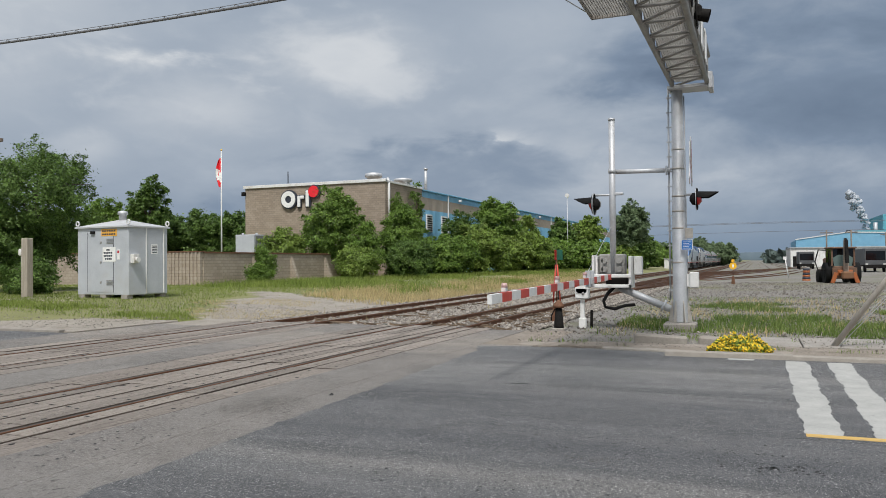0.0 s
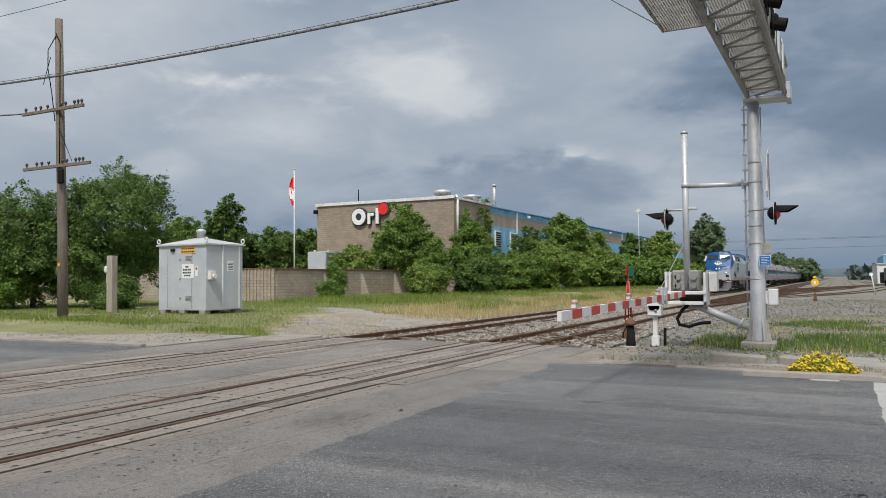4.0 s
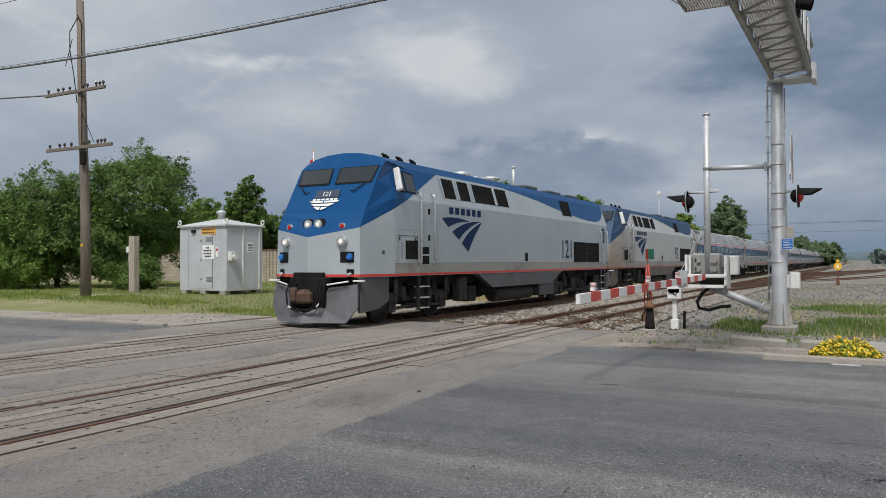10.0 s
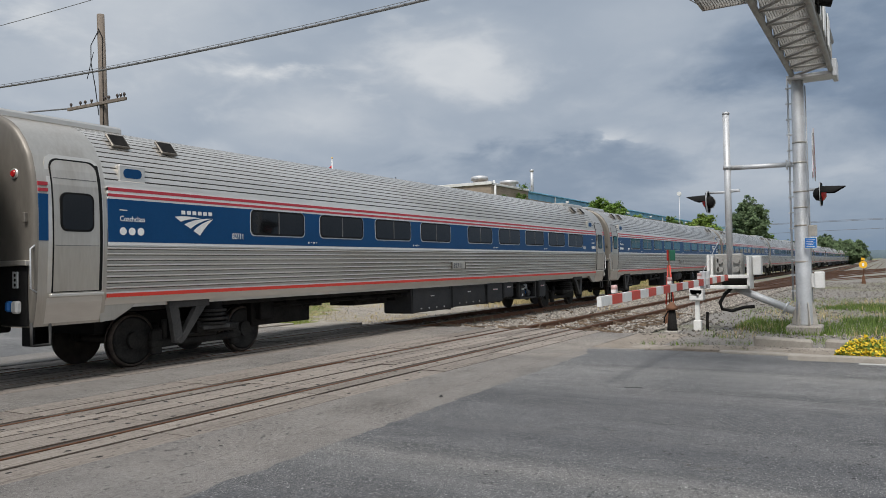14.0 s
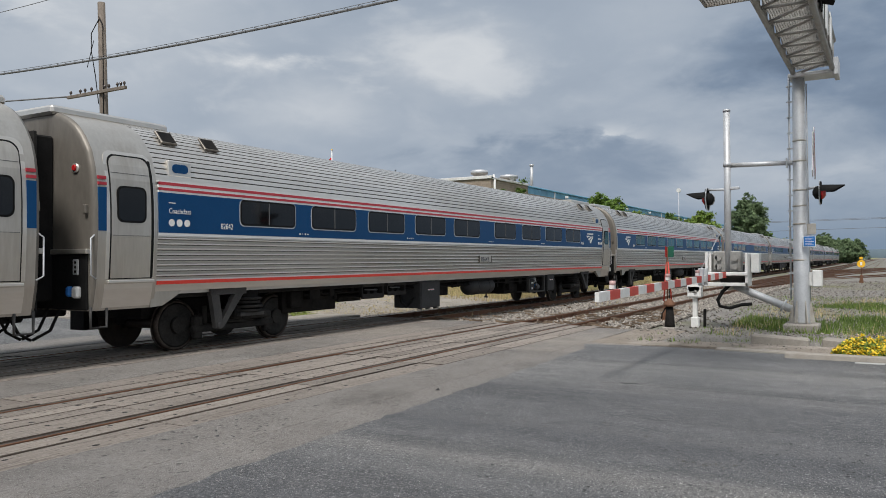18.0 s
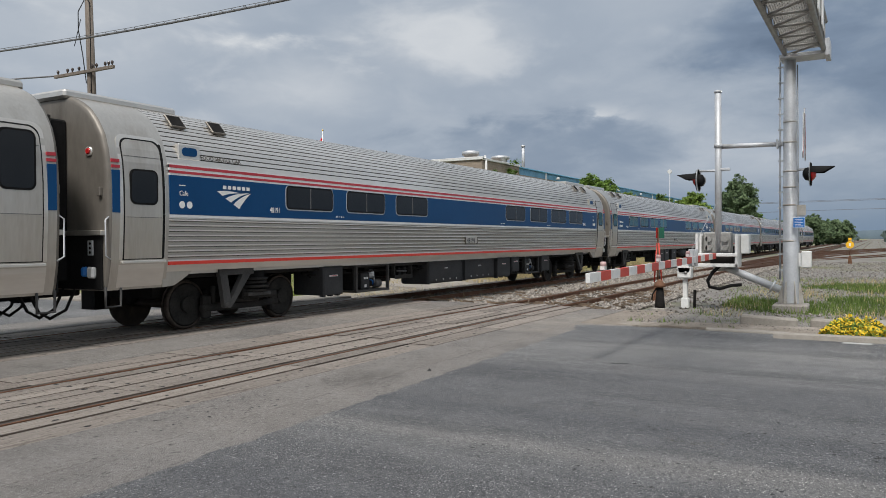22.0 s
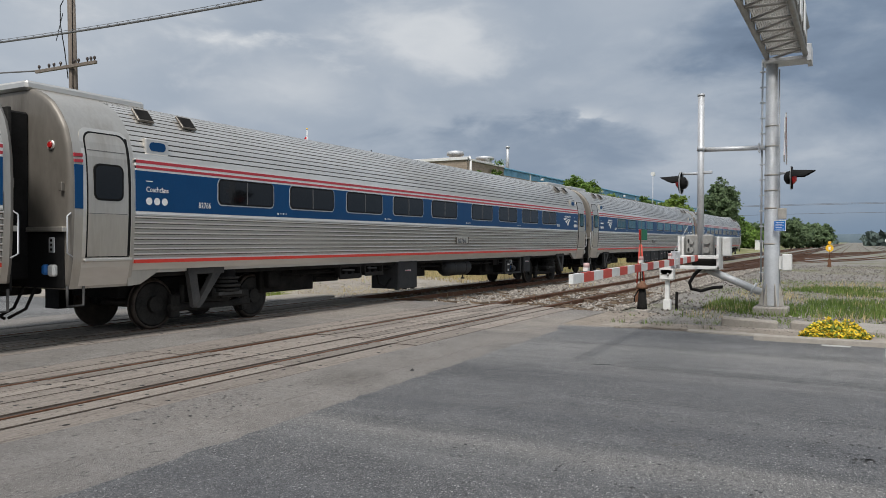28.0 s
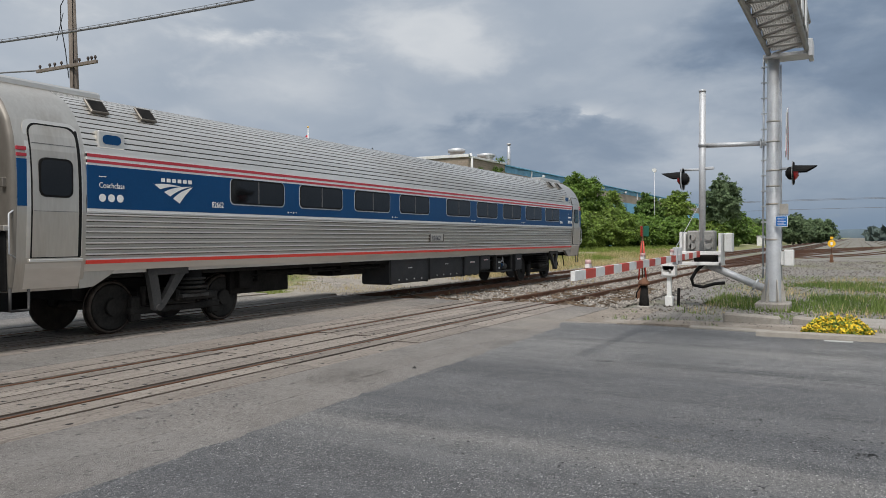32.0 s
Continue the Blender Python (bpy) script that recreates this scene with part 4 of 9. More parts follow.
def coach_profile(flutes):
    """Half outline from sill to roof ridge: (x, z, kind). With flutes the roof is broad flat strips between thin grooves, the lower side
    narrow round ribs on flat valleys."""
    if not flutes:
        out, z = [], 1.0
        while z < 4.07:
            out.append((coach_x(z), z, 0))
            z += 0.06
        return out + [(0.0, 4.085, 0)]
    out = [(coach_x(1.12 + 0.05 * i), 1.12 + 0.05 * i, 0) for i in range(4)]
    for i in range(8):
        z = 1.32 + 0.0885 * i
        x = coach_x(z)
        # kind 2 paints the shade under each rib, kind 1 the darker valley
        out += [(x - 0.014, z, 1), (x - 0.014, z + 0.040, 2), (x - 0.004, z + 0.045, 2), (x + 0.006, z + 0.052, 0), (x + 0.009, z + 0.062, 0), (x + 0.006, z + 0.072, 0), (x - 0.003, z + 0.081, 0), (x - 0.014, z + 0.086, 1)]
    out += [(coach_x(z), z, 0) for z in (2.03, 2.3, 2.6, 2.85, 2.97)]
    # walk up the roof by arc length
    line = [(coach_x(2.98 + 1.1 * (i / 60.0) ** 0.75), 2.98 + 1.1 * (i / 60.0) ** 0.75) for i in range(61)]
    run = [0.0]
    for (x0, z0), (x1, z1) in zip(line, line[1:]):
        run.append(run[-1] + math.hypot(x1 - x0, z1 - z0))

    def at(d, sink=0.0):
        i = min(max(1, next((k for k, v in enumerate(run) if v >= d), 60)), 60)
        f = (d - run[i - 1]) / (run[i] - run[i - 1] + 1e-9)
        (x0, z0), (x1, z1) = line[i - 1], line[i]
        l = math.hypot(x1 - x0, z1 - z0) + 1e-9
        return (x0 + (x1 - x0) * f - sink * (z1 - z0) / l, z0 + (z1 - z0) * f + sink * (x1 - x0) / l)
    d, step = 0.02, 0.0985
    while d + step < run[-1] - 0.05:
        # kind 2 darkens the sunk groove by colour too
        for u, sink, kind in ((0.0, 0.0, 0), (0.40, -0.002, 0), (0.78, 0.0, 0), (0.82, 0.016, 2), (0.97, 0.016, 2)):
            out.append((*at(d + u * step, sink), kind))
        d += step
    out.append((*at(d), 0))
    out.append((0.0, 4.085, 0))
    return out


def half_prism(bm, prof, y0, y1):
    full = prof + [(-x, z, k) for x, z, k in prof[::-1][1:]]
    k, n = len(bm.v), len(full)
    for y in (y0, y1):
        bm.v += [(x, y, z) for x, z, _ in full]
    half = len(prof)
    for i in range(n - 1):
        kind = full[i][2] if i < half - 1 else full[i + 1][2]
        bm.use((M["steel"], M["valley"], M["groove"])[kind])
        bm.face((k + i, k + i + 1, k + n + i + 1, k + n + i))


def rounded(y0, y1, z0, z1, r, seg=4):
    pts = []
    for cy, cz, a0 in ((y1 - r, z1 - r, 0), (y0 + r, z1 - r, 90), (y0 + r, z0 + r, 180), (y1 - r, z0 + r, 270)):
        for s in range(seg + 1):
            a = radians(a0 + 90 * s / seg)
            pts.append((cy + r * math.cos(a), cz + r * math.sin(a)))
    return pts


def panel(bm, pts, x0, x1):
    """A flat plate with outline pts (y, z) from x0 to x1."""
    bm.prism([(y, z) for y, z in pts], "x", x0, x1)
    return bm


def swoosh(parent, x, y, z, w, material):
    """Three curved bands that fan from a slanted edge to one tip, and plain bars that stand for the name."""
    h = w * 0.36

    def curve(a, b, c, k=9):
        return [tuple(a[q] * (1 - t) ** 2 + 2 * b[q] * t * (1 - t) + c[q] * t * t for q in (0, 1)) for t in [i / k for i in range(k + 1)]]
    for up, dn in ((((0, 1), (0.32, 1.12), (0.68, 0.96)), ((0.15, 0.74), (0.38, 0.96), (0.68, 0.96))),
                   (((0.24, 0.60), (0.52, 0.98), (0.97, 1.0)), ((0.40, 0.37), (0.62, 0.82), (0.97, 1.0))),
                   (((0.47, 0.26), (0.66, 0.74), (1.0, 0.98)), ((0.64, 0.0), (0.78, 0.52), (1.0, 0.98)))):
        o = Mesh()
        a, b = curve(*up), curve(*dn)
        for i in range(len(a) - 1):
            o.poly([(x, y + p[0] * w, z + p[1] * h) for p in (a[i], a[i + 1], b[i + 1], b[i])])
        part("emblem_band", o, material, parent, "curved band of the emblem")
    for i in range(6):
        b = Mesh()
        b.box(x - 0.001, x + 0.002, y + w * (0.17 + i * 0.14), y + w * (0.17 + i * 0.14 + 0.095), z + h * 1.15, z + h * 1.36)
        part("name_bar", b, material, parent, "plain bar in place of a letter")


def skin(q, sx, y, s, a, b, z0, z1, r, e):
    """A sheet that follows the coach side from a to b along it, with rounded upper corners."""
    zs = [z0 + (z1 - r - z0) * i / 8 for i in range(9)] + [z1 - r + r * math.sin(radians(k * 15)) for k in range(1, 7)]
    rows = []
    for z in zs:
        t = max(0.0, (z - (z1 - r)) / r)
        inset = r * (1 - math.sqrt(max(0.0, 1 - t * t)))
        x = sx * (coach_x(z) + e)
        rows.append(((x, y + s * (a + inset), z), (x, y + s * (b - inset), z)))
    for (p0, p1), (p2, p3) in zip(rows, rows[1:]):
        q.quad(p0, p1, p3, p2)
    back = [(p[0] - sx * 0.06, p[1], p[2]) for p, _ in rows]
    for i in range(len(rows) - 1):
        q.quad(rows[i][0], rows[i + 1][0], back[i + 1], back[i])
        o = rows[i][1], rows[i + 1][1]
        q.quad(o[0], o[1], (o[1][0] - sx * 0.06, o[1][1], o[1][2]), (o[0][0] - sx * 0.06, o[0][1], o[0][2]))
    return q


def coach(spec):
    """One stainless coach; y runs from its leading coupling (0) to its trailing end."""
    wins, front, rear, emblem, number, word, hatch, kit = spec
    car = tagged(empty("passenger_coach"), "stainless coach with a blue band, %s" % hatch, "train coach", "coaches of the train")
    L = 26.56                      # the trailing end overhangs its coupling point
    y0, y1 = (1.86 if front else 0.85), (24.72 if rear else 25.71)
    body = Mesh()
    half_prism(body, coach_profile(True), y0, y1)
    for y, s in ((y0, 1), (y1, -1)):
        pr = [q[:2] for q in coach_profile(False)]
        full = pr + [(-x, z) for x, z in pr[::-1][1:]]
        body.poly([(x * 0.985, y + s * 0.01, z) for x, z in full])
    body.box(-1.4, 1.4, 0.9, 25.6, 1.06, 1.13)
    shell = part("body", body, None, car)
    # smooth vestibule ends, rounded towards the gangway
    for y, s, door in ((0.0, 1, front), (L, -1, rear)):
        e = Mesh()
        e.smooth = True
        pr = [q[:2] for q in coach_profile(False)]
        base = 0.86 if door else 1.0
        pr = [(coach_x(0.86) - 0.0, base)] + pr
        full = pr + [(-x, z) for x, z in pr[::-1][1:]]
        n = len(full)
        stations = ((1.87 if door else 0.86, 1.0), (0.85, 1.0), (0.755, 1.0), (0.715, 0.992), (0.69, 0.975), (0.68, 0.94), (0.675, 0.60))
        for d, f in stations:
            e.v += [(x * f, y + s * d, 1.0 + (z - 1.0) * (1 - (1 - f) * 0.45) if z > 1 else z) for x, z in full]
        cap = Mesh()
        cap.v, cap.smooth = e.v, True
        for i in range(len(stations) - 1):
            for j in range(n - 1):
                (e if i < 2 else cap).face((i * n + j, i * n + j + 1, (i + 1) * n + j + 1, (i + 1) * n + j))
        cap.smooth = False
        cap.face(tuple((len(stations) - 1) * n + j for j in range(n)))
        part("vestibule", e, M["steel_dirty"], car, "smooth grey steel vestibule side")
        part("coach_end", cap, M["steel_end"], car, "grimy rounded steel end")
        dia = Mesh().use(M["rubber"]).box(-0.60, 0.60, y + s * 0.285, y + s * 0.68, 1.0, 3.62, 0.03)
        dia.use(M["under"]).box(-0.66, 0.66, y + s * 0.30, y + s * 0.36, 0.98, 3.66, 0.01)
        part("gangway_bellows", dia, None, car, "black rubber gangway with a grey face plate")
        part("end_recess", Mesh().box(-1.46, 1.46, y + s * 0.655, y + s * 0.69, 0.88, 1.74, 0.01), M["rubber"], car, "black recess under the coach end")
        for sx in (-1, 1):
            part("end_ledge", Mesh().box(sx * 0.62, sx * 1.52, y + s * 0.60, y + s * 0.70, 1.74, 1.82, 0.01), M["steel_dirty"], car)
            pk = Mesh().use(M["signblue"]).box(sx * 1.02, sx * 1.13, y + s * 0.58, y + s * 0.68, 1.08, 1.24, 0.03)
            part("jumper_plug", pk, None, car, "blue jumper plug")
            part("jumper_plug", Mesh().box(sx * 1.17, sx * 1.33, y + s * 0.58, y + s * 0.68, 1.06, 1.24, 0.03), M["whitepaint"], car, "white jumper plug")
            pk = Mesh().use(M["galv"]).box(sx * 1.13, sx * 1.27, y + s * 0.64, y + s * 0.66, 1.42, 1.66, 0.01)
            for z in (1.47, 1.54, 1.61):
                pk.use(M["rubber"]).tube([(sx * 1.2, y + s * 0.645, z), (sx * 1.2, y + s * 0.635, z)], 0.025, 8)
            part("socket_plate", pk, None, car, "pale plate with three dark sockets")
            part("lamp_bracket", Mesh().box(sx * 1.40, sx * 1.47, y + s * 0.62, y + s * 0.70, 2.36, 2.50, 0.01), M["steel_end"], car)
        for sx in (-1, 1):
            lamp = Mesh().use(M["steel"]).tube([(sx * 1.16, y + s * 0.8, 3.08), (sx * 1.16, y + s * 0.65, 3.08)], 0.075, 14)
            lamp.use(M["redlens"]).tube([(sx * 1.16, y + s * 0.65, 3.08), (sx * 1.16, y + s * 0.63, 3.08)], [0.055, 0.04], 14)
            part("marker_lamp", lamp, None, car, "round red marker lamp")
        hook = Mesh()
        hook.box(-0.16, 0.16, y + s * 0.28, y + s * 1.2, 0.72, 0.98, 0.03)
        hook.box(-0.14, 0.14, y + s * 0.16, y + s * 0.48, 0.66, 1.0, 0.04)
        for sx in (-0.75, -0.45, 0.45, 0.75):
            hook.tube([(sx, y + s * 0.72, 0.95), (sx, y + s * 0.52, 0.55), (sx * 0.9, y + s * 0.28, 0.42)], 0.025, 6)
        part("coupler", hook, M["black"], car, "black coupler and hoses")
        rails = Mesh()
        for sx in (-1, 1):
            rails.tube([(sx * 1.56, y + s * 0.74, 2.05), (sx * 1.58, y + s * 0.64, 1.98), (sx * 1.58, y + s * 0.64, 1.42), (sx * 1.56, y + s * 0.74, 1.36)], 0.014, 6)
            part("grab_rail", rails, M["galv"], car)
            rails = Mesh()
            rails.tube([(sx * 1.46, y + s * 1.0, 0.90), (sx * 1.46, y + s * 1.0, 0.60), (sx * 1.46, y + s * 0.72, 0.60), (sx * 1.46, y + s * 0.72, 0.92)], 0.022, 6)
            part("stirrup_step", rails, M["bracket"], car)
            rails = Mesh()
        if door:
            for sx in (-1, 1):
                fr = skin(Mesh(), sx, y, s, 0.90, 1.80, 0.90, 3.38, 0.16, 0.007)
                part("door_frame", fr, M["steel"], car, "bright steel door surround")
                dr = part("door", skin(Mesh(), sx, y, s, 0.985, 1.725, 1.36, 3.30, 0.15, 0.016), M["steel_dirty"], car, "plain steel sliding door")
                part("door_gap", skin(Mesh(), sx, y, s, 0.965, 1.765, 1.345, 3.325, 0.15, 0.012), M["rubber"], dr)
                for zz in (2.03, 3.02):
                    xx = coach_x(zz) + 0.0175
                    ds = Mesh().box(sx * 1.5, sx * xx, min(y + s * 1.0, y + s * 1.70), max(y + s * 1.0, y + s * 1.70), zz, zz + 0.008)
                    part("door_seam", ds, M["galv_dark"], dr)
                part("door_track", skin(Mesh(), sx, y, s, 1.735, 1.775, 1.36, 3.28, 0.02, 0.019), M["rubber"], dr, "dark open door track")
                part("door_sill", Mesh().box(sx * 1.5, sx * 1.60, y + s * 0.93, y + s * 1.80, 1.28, 1.33, 0.01), M["steel"], car)
                gl = Mesh().use(M["rubber"])
                big = spec[1] == 2 or spec[2] == 2
                zlo, zhi = (2.40, 3.2) if big else (2.27, 2.79)
                ya, yb = sorted((y + s * 1.11, y + s * 1.60))
                panel(gl, rounded(ya - 0.03, yb + 0.03, zlo - 0.03, zhi + 0.03, 0.11), sx * 1.5, sx * 1.612)
                gl.use(M["glass"])
                panel(gl, rounded(ya, yb, zlo, zhi, 0.09), sx * 1.5, sx * 1.616)
                part("door_window", gl, None, dr, "dark rounded window in a black gasket")
                bb = Mesh().use(M["blue"]).box(sx * 1.5, sx * 1.602, y + s * 0.76, y + s * 0.90, *BLUE_Z)
                bb.use(M["red"]).box(sx * 1.5, sx * 1.600, y + s * 0.76, y + s * 0.90, 2.81, 2.855)
                bb.box(sx * 1.5, sx * 1.590, y + s * 0.76, y + s * 0.90, 2.90, 2.95)
                part("band_end", bb, None, car, "blue and red band beside the door")
                ow = Mesh().use(M["steel"]).box(sx * 1.44, sx * 1.545, y + s * 2.12, y + s * 2.62, 3.06, 3.34, 0.02)
                ow.use(M["blue"])
                ow.prism(rounded(min(y + s * 2.2, y + s * 2.54), max(y + s * 2.2, y + s * 2.54), 3.13, 3.28, 0.07), "x", sx * 1.5, sx * 1.552)
                part("indicator_window", ow, None, car, "small oval blue window")
        for hh in (2.38, 3.35):
            for sx in (-1, 1):
                hm = Mesh()
                mm = pose(sx * 1.17, y + s * hh, 3.77, 0, sx * 49, 0)
                hm.use(M["steel_end"]).box(-0.15, 0.15, -0.17, 0.17, -0.02, 0.022, 0.01, mm)
                hm.use(M["black"]).box(-0.12, 0.12, -0.14, 0.14, 0.0, 0.026, 0, mm)
                part("roof_vent", hm, None, car, "square dark roof vent")
        hp = Mesh().box(-0.62, 0.62, y + s * 0.62, y + s * 2.9, 3.98, 4.13, 0.04)
        part("roof_pod", hp, M["steel"], car)
    for sx in (-1, 1):
        b = Mesh()
        b.box(sx * 1.5, sx * 1.602, y0 + 0.02, y1 - 0.02, *BLUE_Z)
        part("blue_band", b, M["blue"], car)
        st = Mesh().use(M["white"]).box(sx * 1.5, sx * 1.599, y0 + 0.02, y1 - 0.02, 2.775, 2.97)
        part("white_stripe", st, None, car)
        part("white_stripe", Mesh().box(sx * 1.5, sx * 1.600, y0 + 0.02, y1 - 0.02, 2.055, 2.10), M["white"], car)
        for xa, za, zb in ((1.603, 2.81, 2.855), (1.603, 2.90, 2.95), (1.566, 1.235, 1.295)):
            part("red_stripe", Mesh().box(sx * 1.4, sx * xa, y0 + 0.02, y1 - 0.02, za, zb), M["red_loco"] if za < 2 else M["red"], car)
        for w in wins:
            wm = Mesh().use(M["whiteframe"])
            panel(wm, rounded(w + 0.005, w + 1.575, 2.265, 2.772, 0.11), sx * 1.55, sx * 1.606)
            wo_ = part("window", wm, None, car, "wide dark window in a thin bright rounded frame")
            gk = Mesh()
            panel(gk, rounded(w + 0.026, w + 1.554, 2.285, 2.768, 0.095), sx * 1.55, sx * 1.611)
            part("gasket", gk, M["rubber"], wo_)
            wg = Mesh()
            panel(wg, rounded(w + 0.06, w + 1.52, 2.315, 2.735, 0.075), sx * 1.55, sx * 1.6125)
            part("pane", wg, M["glass"], wo_)
            part("mullion", Mesh().box(sx * 1.6, sx * 1.617, w + 0.778, w + 0.802, 2.315, 2.735), M["galv_dark"], wo_)
        for w in wins[1::2]:
            lm = Mesh()
            for k in range(4):
                lm.box(sx * 1.6, sx * 1.606, w - 0.37 + k * 0.085, w - 0.33 + k * 0.085, 2.15 + 0.012 * (k % 2), 2.165 + 0.012 * (k % 2) + (0.02 if k in (0, 2) else 0))
            part("placard", lm, M["white"], car)
    if emblem is not None:
        swoosh(car, 1.606, emblem, 2.24, 0.86, M["signwhite"])
    if number:
        for yy in (wins[0] - 0.46, wins[-1] + 1.64):
            lettering(number, 0.15, M["signwhite"], car, on_side(1.606, yy, 2.2), "coach_number", squeeze=0.8)
        py = 12.68 if kit in "AC" else 13.45
        pl = Mesh().use(M["steel_dirty"]).box(1.5, 1.592, py, py + 0.74, 1.545, 1.725, 0.006)
        for qa, qb in ((py - 0.03, py), (py + 0.74, py + 0.77)):
            pl.use(M["groove"]).box(1.5, 1.597, qa, qb, 1.53, 1.74)
        pp = part("number_plate", pl, None, car, "flat steel number plate on the ribs")
        lettering(number, 0.19, M["ink"], pp, on_side(1.594, py + 0.06, 1.565), "plate_number", squeeze=1.12)
    if kit == "C":
        lettering("FOOD SERVICE CAR", 0.11, M["groove"], car, pose(1.548, 2.62, 3.10, 76, 0, 90), "raised_words", squeeze=1.0)
    if word:
        for yy in ((2.08,) if front else ()) + ((24.16,) if rear else ()):
            lettering(word, 0.125 if yy < 13 else 0.095, M["signwhite"], car, on_side(1.606, yy, 2.43), "class_word", squeeze=0.85)
            for k in range({"48191": 2, "25040": 2}.get(number, 3)):
                pc = Mesh()
                panel(pc, rounded(yy + k * 0.165, yy + k * 0.165 + 0.125, 2.21, 2.335, 0.0615, 5), 1.6, 1.606)
                part("pictogram", pc, M["signwhite"], car, "round white pictogram")
            part("notice_bar", Mesh().box(1.6, 1.605, yy, yy + 0.14, 2.60, 2.615), M["signwhite"], car)
    # running gear
    rng = random.Random(int(number or 1))
    for yc in (4.2, 22.36):
        s = 1 if yc < 13 else -1
        bg = Mesh()
        for sx in (-1, 1):
            bg.box(sx * 0.50, sx * 0.66, yc - 1.5, yc + 1.5, 0.42, 0.62, 0.04)
            bg.box(sx * 0.86, sx * 1.02, yc - 1.05, yc + 1.05, 0.30, 0.44, 0.03)
            bg.box(sx * 0.82, sx * 1.30, yc + s * 0.28 - 0.36, yc + s * 0.28 + 0.40, 0.50, 0.64, 0.03)
            bg.tube([(sx * 1.10, yc - s * 0.62, 0.50), (sx * 1.10, yc + s * 0.30, 0.46)], 0.04, 8)
            for dy in (-0.92, 0.92):
                bg.box(sx * 0.86, sx * 1.0, yc + dy - 0.10, yc + dy + 0.10, 0.18, 0.62, 0.03)
                bg.tube([(sx * 0.93, yc + dy * 0.8, 0.36), (sx * 0.93, yc + dy * 0.8, 0.78)], 0.05, 8)
        bg.box(-1.25, 1.25, yc - 0.25, yc + 0.25, 0.5, 0.72, 0.03)
        bogie = part("bogie", bg, M["under"], car, "dusty dark bogie frame with air springs")
        for sx in (-1, 1):
            sp = Mesh().use(M["under"])
            ys = yc + s * 0.12
            for z, r0 in ((0.64, 0.33), (0.72, 0.35), (0.80, 0.30), (0.87, 0.32)):
                sp.tube([(sx * 1.12, ys, z), (sx * 1.12, ys, z + 0.045)], r0, 16)
            sp.use(M["rubber"]).tube([(sx * 1.12, ys, 0.62), (sx * 1.12, ys, 1.05)], 0.25, 14)
            sp.use(M["bracket"]).box(sx * 1.0, sx * 1.36, ys - 0.34, ys + 0.30, 0.56, 0.63, 0.01)
            part("air_spring", sp, None, bogie, "ribbed round air spring")
            ab = Mesh()
            a0 = yc - s * 1.05
            ab.prism([(a0, 1.1), (a0 + s * 0.13, 0.40), (a0 + s * 0.31, 0.40), (a0 + s * 0.19, 1.1)], "x", sx * 1.34, sx * 1.44)
            ab.prism([(a0 + s * 0.66, 1.1), (a0 + s * 0.22, 0.42), (a0 + s * 0.33, 0.42), (a0 + s * 0.90, 1.1)], "x", sx * 1.34, sx * 1.44)
            ab.box(sx * 1.34, sx * 1.445, a0, a0 + s * 0.90, 1.00, 1.12, 0.01)
            ab.tube([(sx * 1.30, a0 + s * 0.22, 0.44), (sx * 1.47, a0 + s * 0.22, 0.44)], 0.06, 10)
            part("anchor_bracket", ab, M["bracket"], bogie, "grey A-shaped anchor bracket")
            for dy in (-1.29, 1.29):
                bx = Mesh().tube([(sx * 0.80, yc + dy, 0.457), (sx * 0.90, yc + dy, 0.457)], 0.15, 14)
                part("brake_caliper", Mesh().box(sx * 0.52, sx * 0.68, yc + dy * 0.55 - 0.1, yc + dy * 0.55 + 0.1, 0.34, 0.72, 0.04), M["black"], bogie)
                part("bearing_cover", bx, M["under"], bogie)
        for dy in (-1.29, 1.29):
            wheelset(car, yc + dy)
    # equipment under the floor: kind, from, to, foot
    for kind, a, b, z in GEAR[kit]:
        if kind == "tank":
            q = Mesh().tube([(1.05, a, 0.80), (1.05, a + 0.10, 0.80), (1.05, a + 0.24, 0.80), (1.05, b - 0.24, 0.80), (1.05, b - 0.10, 0.80), (1.05, b, 0.80)], [0.05, 0.19, 0.25, 0.25, 0.19, 0.05], 18)
            for f in (0.3, 0.7):
                yy = a + (b - a) * f
                q.tube([(1.05, yy - 0.02, 0.80), (1.05, yy + 0.02, 0.80)], 0.258, 18)
            q.tube([(1.05, b - 0.35, 0.56), (1.05, b - 0.35, 0.46)], 0.025, 6).box(1.0, 1.1, b - 0.38, b - 0.32, 0.42, 0.47)
            part("air_tank", q, M["casing"], car, "dull black cylindrical air tank")
        elif kind == "genset":
            q = Mesh()
            for yy in (a, b - 0.05):
                q.box(1.28, 1.36, yy, yy + 0.06, z, 1.08, 0.008)
                q.box(0.5, 0.56, yy, yy + 0.06, z, 1.08, 0.008)
            q.box(0.5, 1.37, a, b, z, z + 0.05, 0.008)
            q.box(1.28, 1.36, a, b, 1.02, 1.08, 0.008)
            rack = part("equipment_rack", q, M["bracket"], car, "open grey rack with a compressor inside")
            part("back_plate", Mesh().box(0.5, 0.55, a, b, z, 1.06).box(0.55, 1.2, a + 0.06, a + (b - a) * 0.22, z + 0.05, 1.0, 0.02), M["black"], rack)
            m0 = a + (b - a) * 0.30
            q = Mesh().use(M["casing"]).box(0.8, 1.22, m0, m0 + 0.34, z + 0.05, z + 0.46, 0.03)
            q.use(M["signwhite"])
            for k in range(3):
                q.box(1.22, 1.224, m0 + 0.08 + k * 0.065, m0 + 0.125 + k * 0.065, z + 0.30, z + 0.35)
            q.box(1.22, 1.224, m0 + 0.10, m0 + 0.19, z + 0.10, z + 0.17)
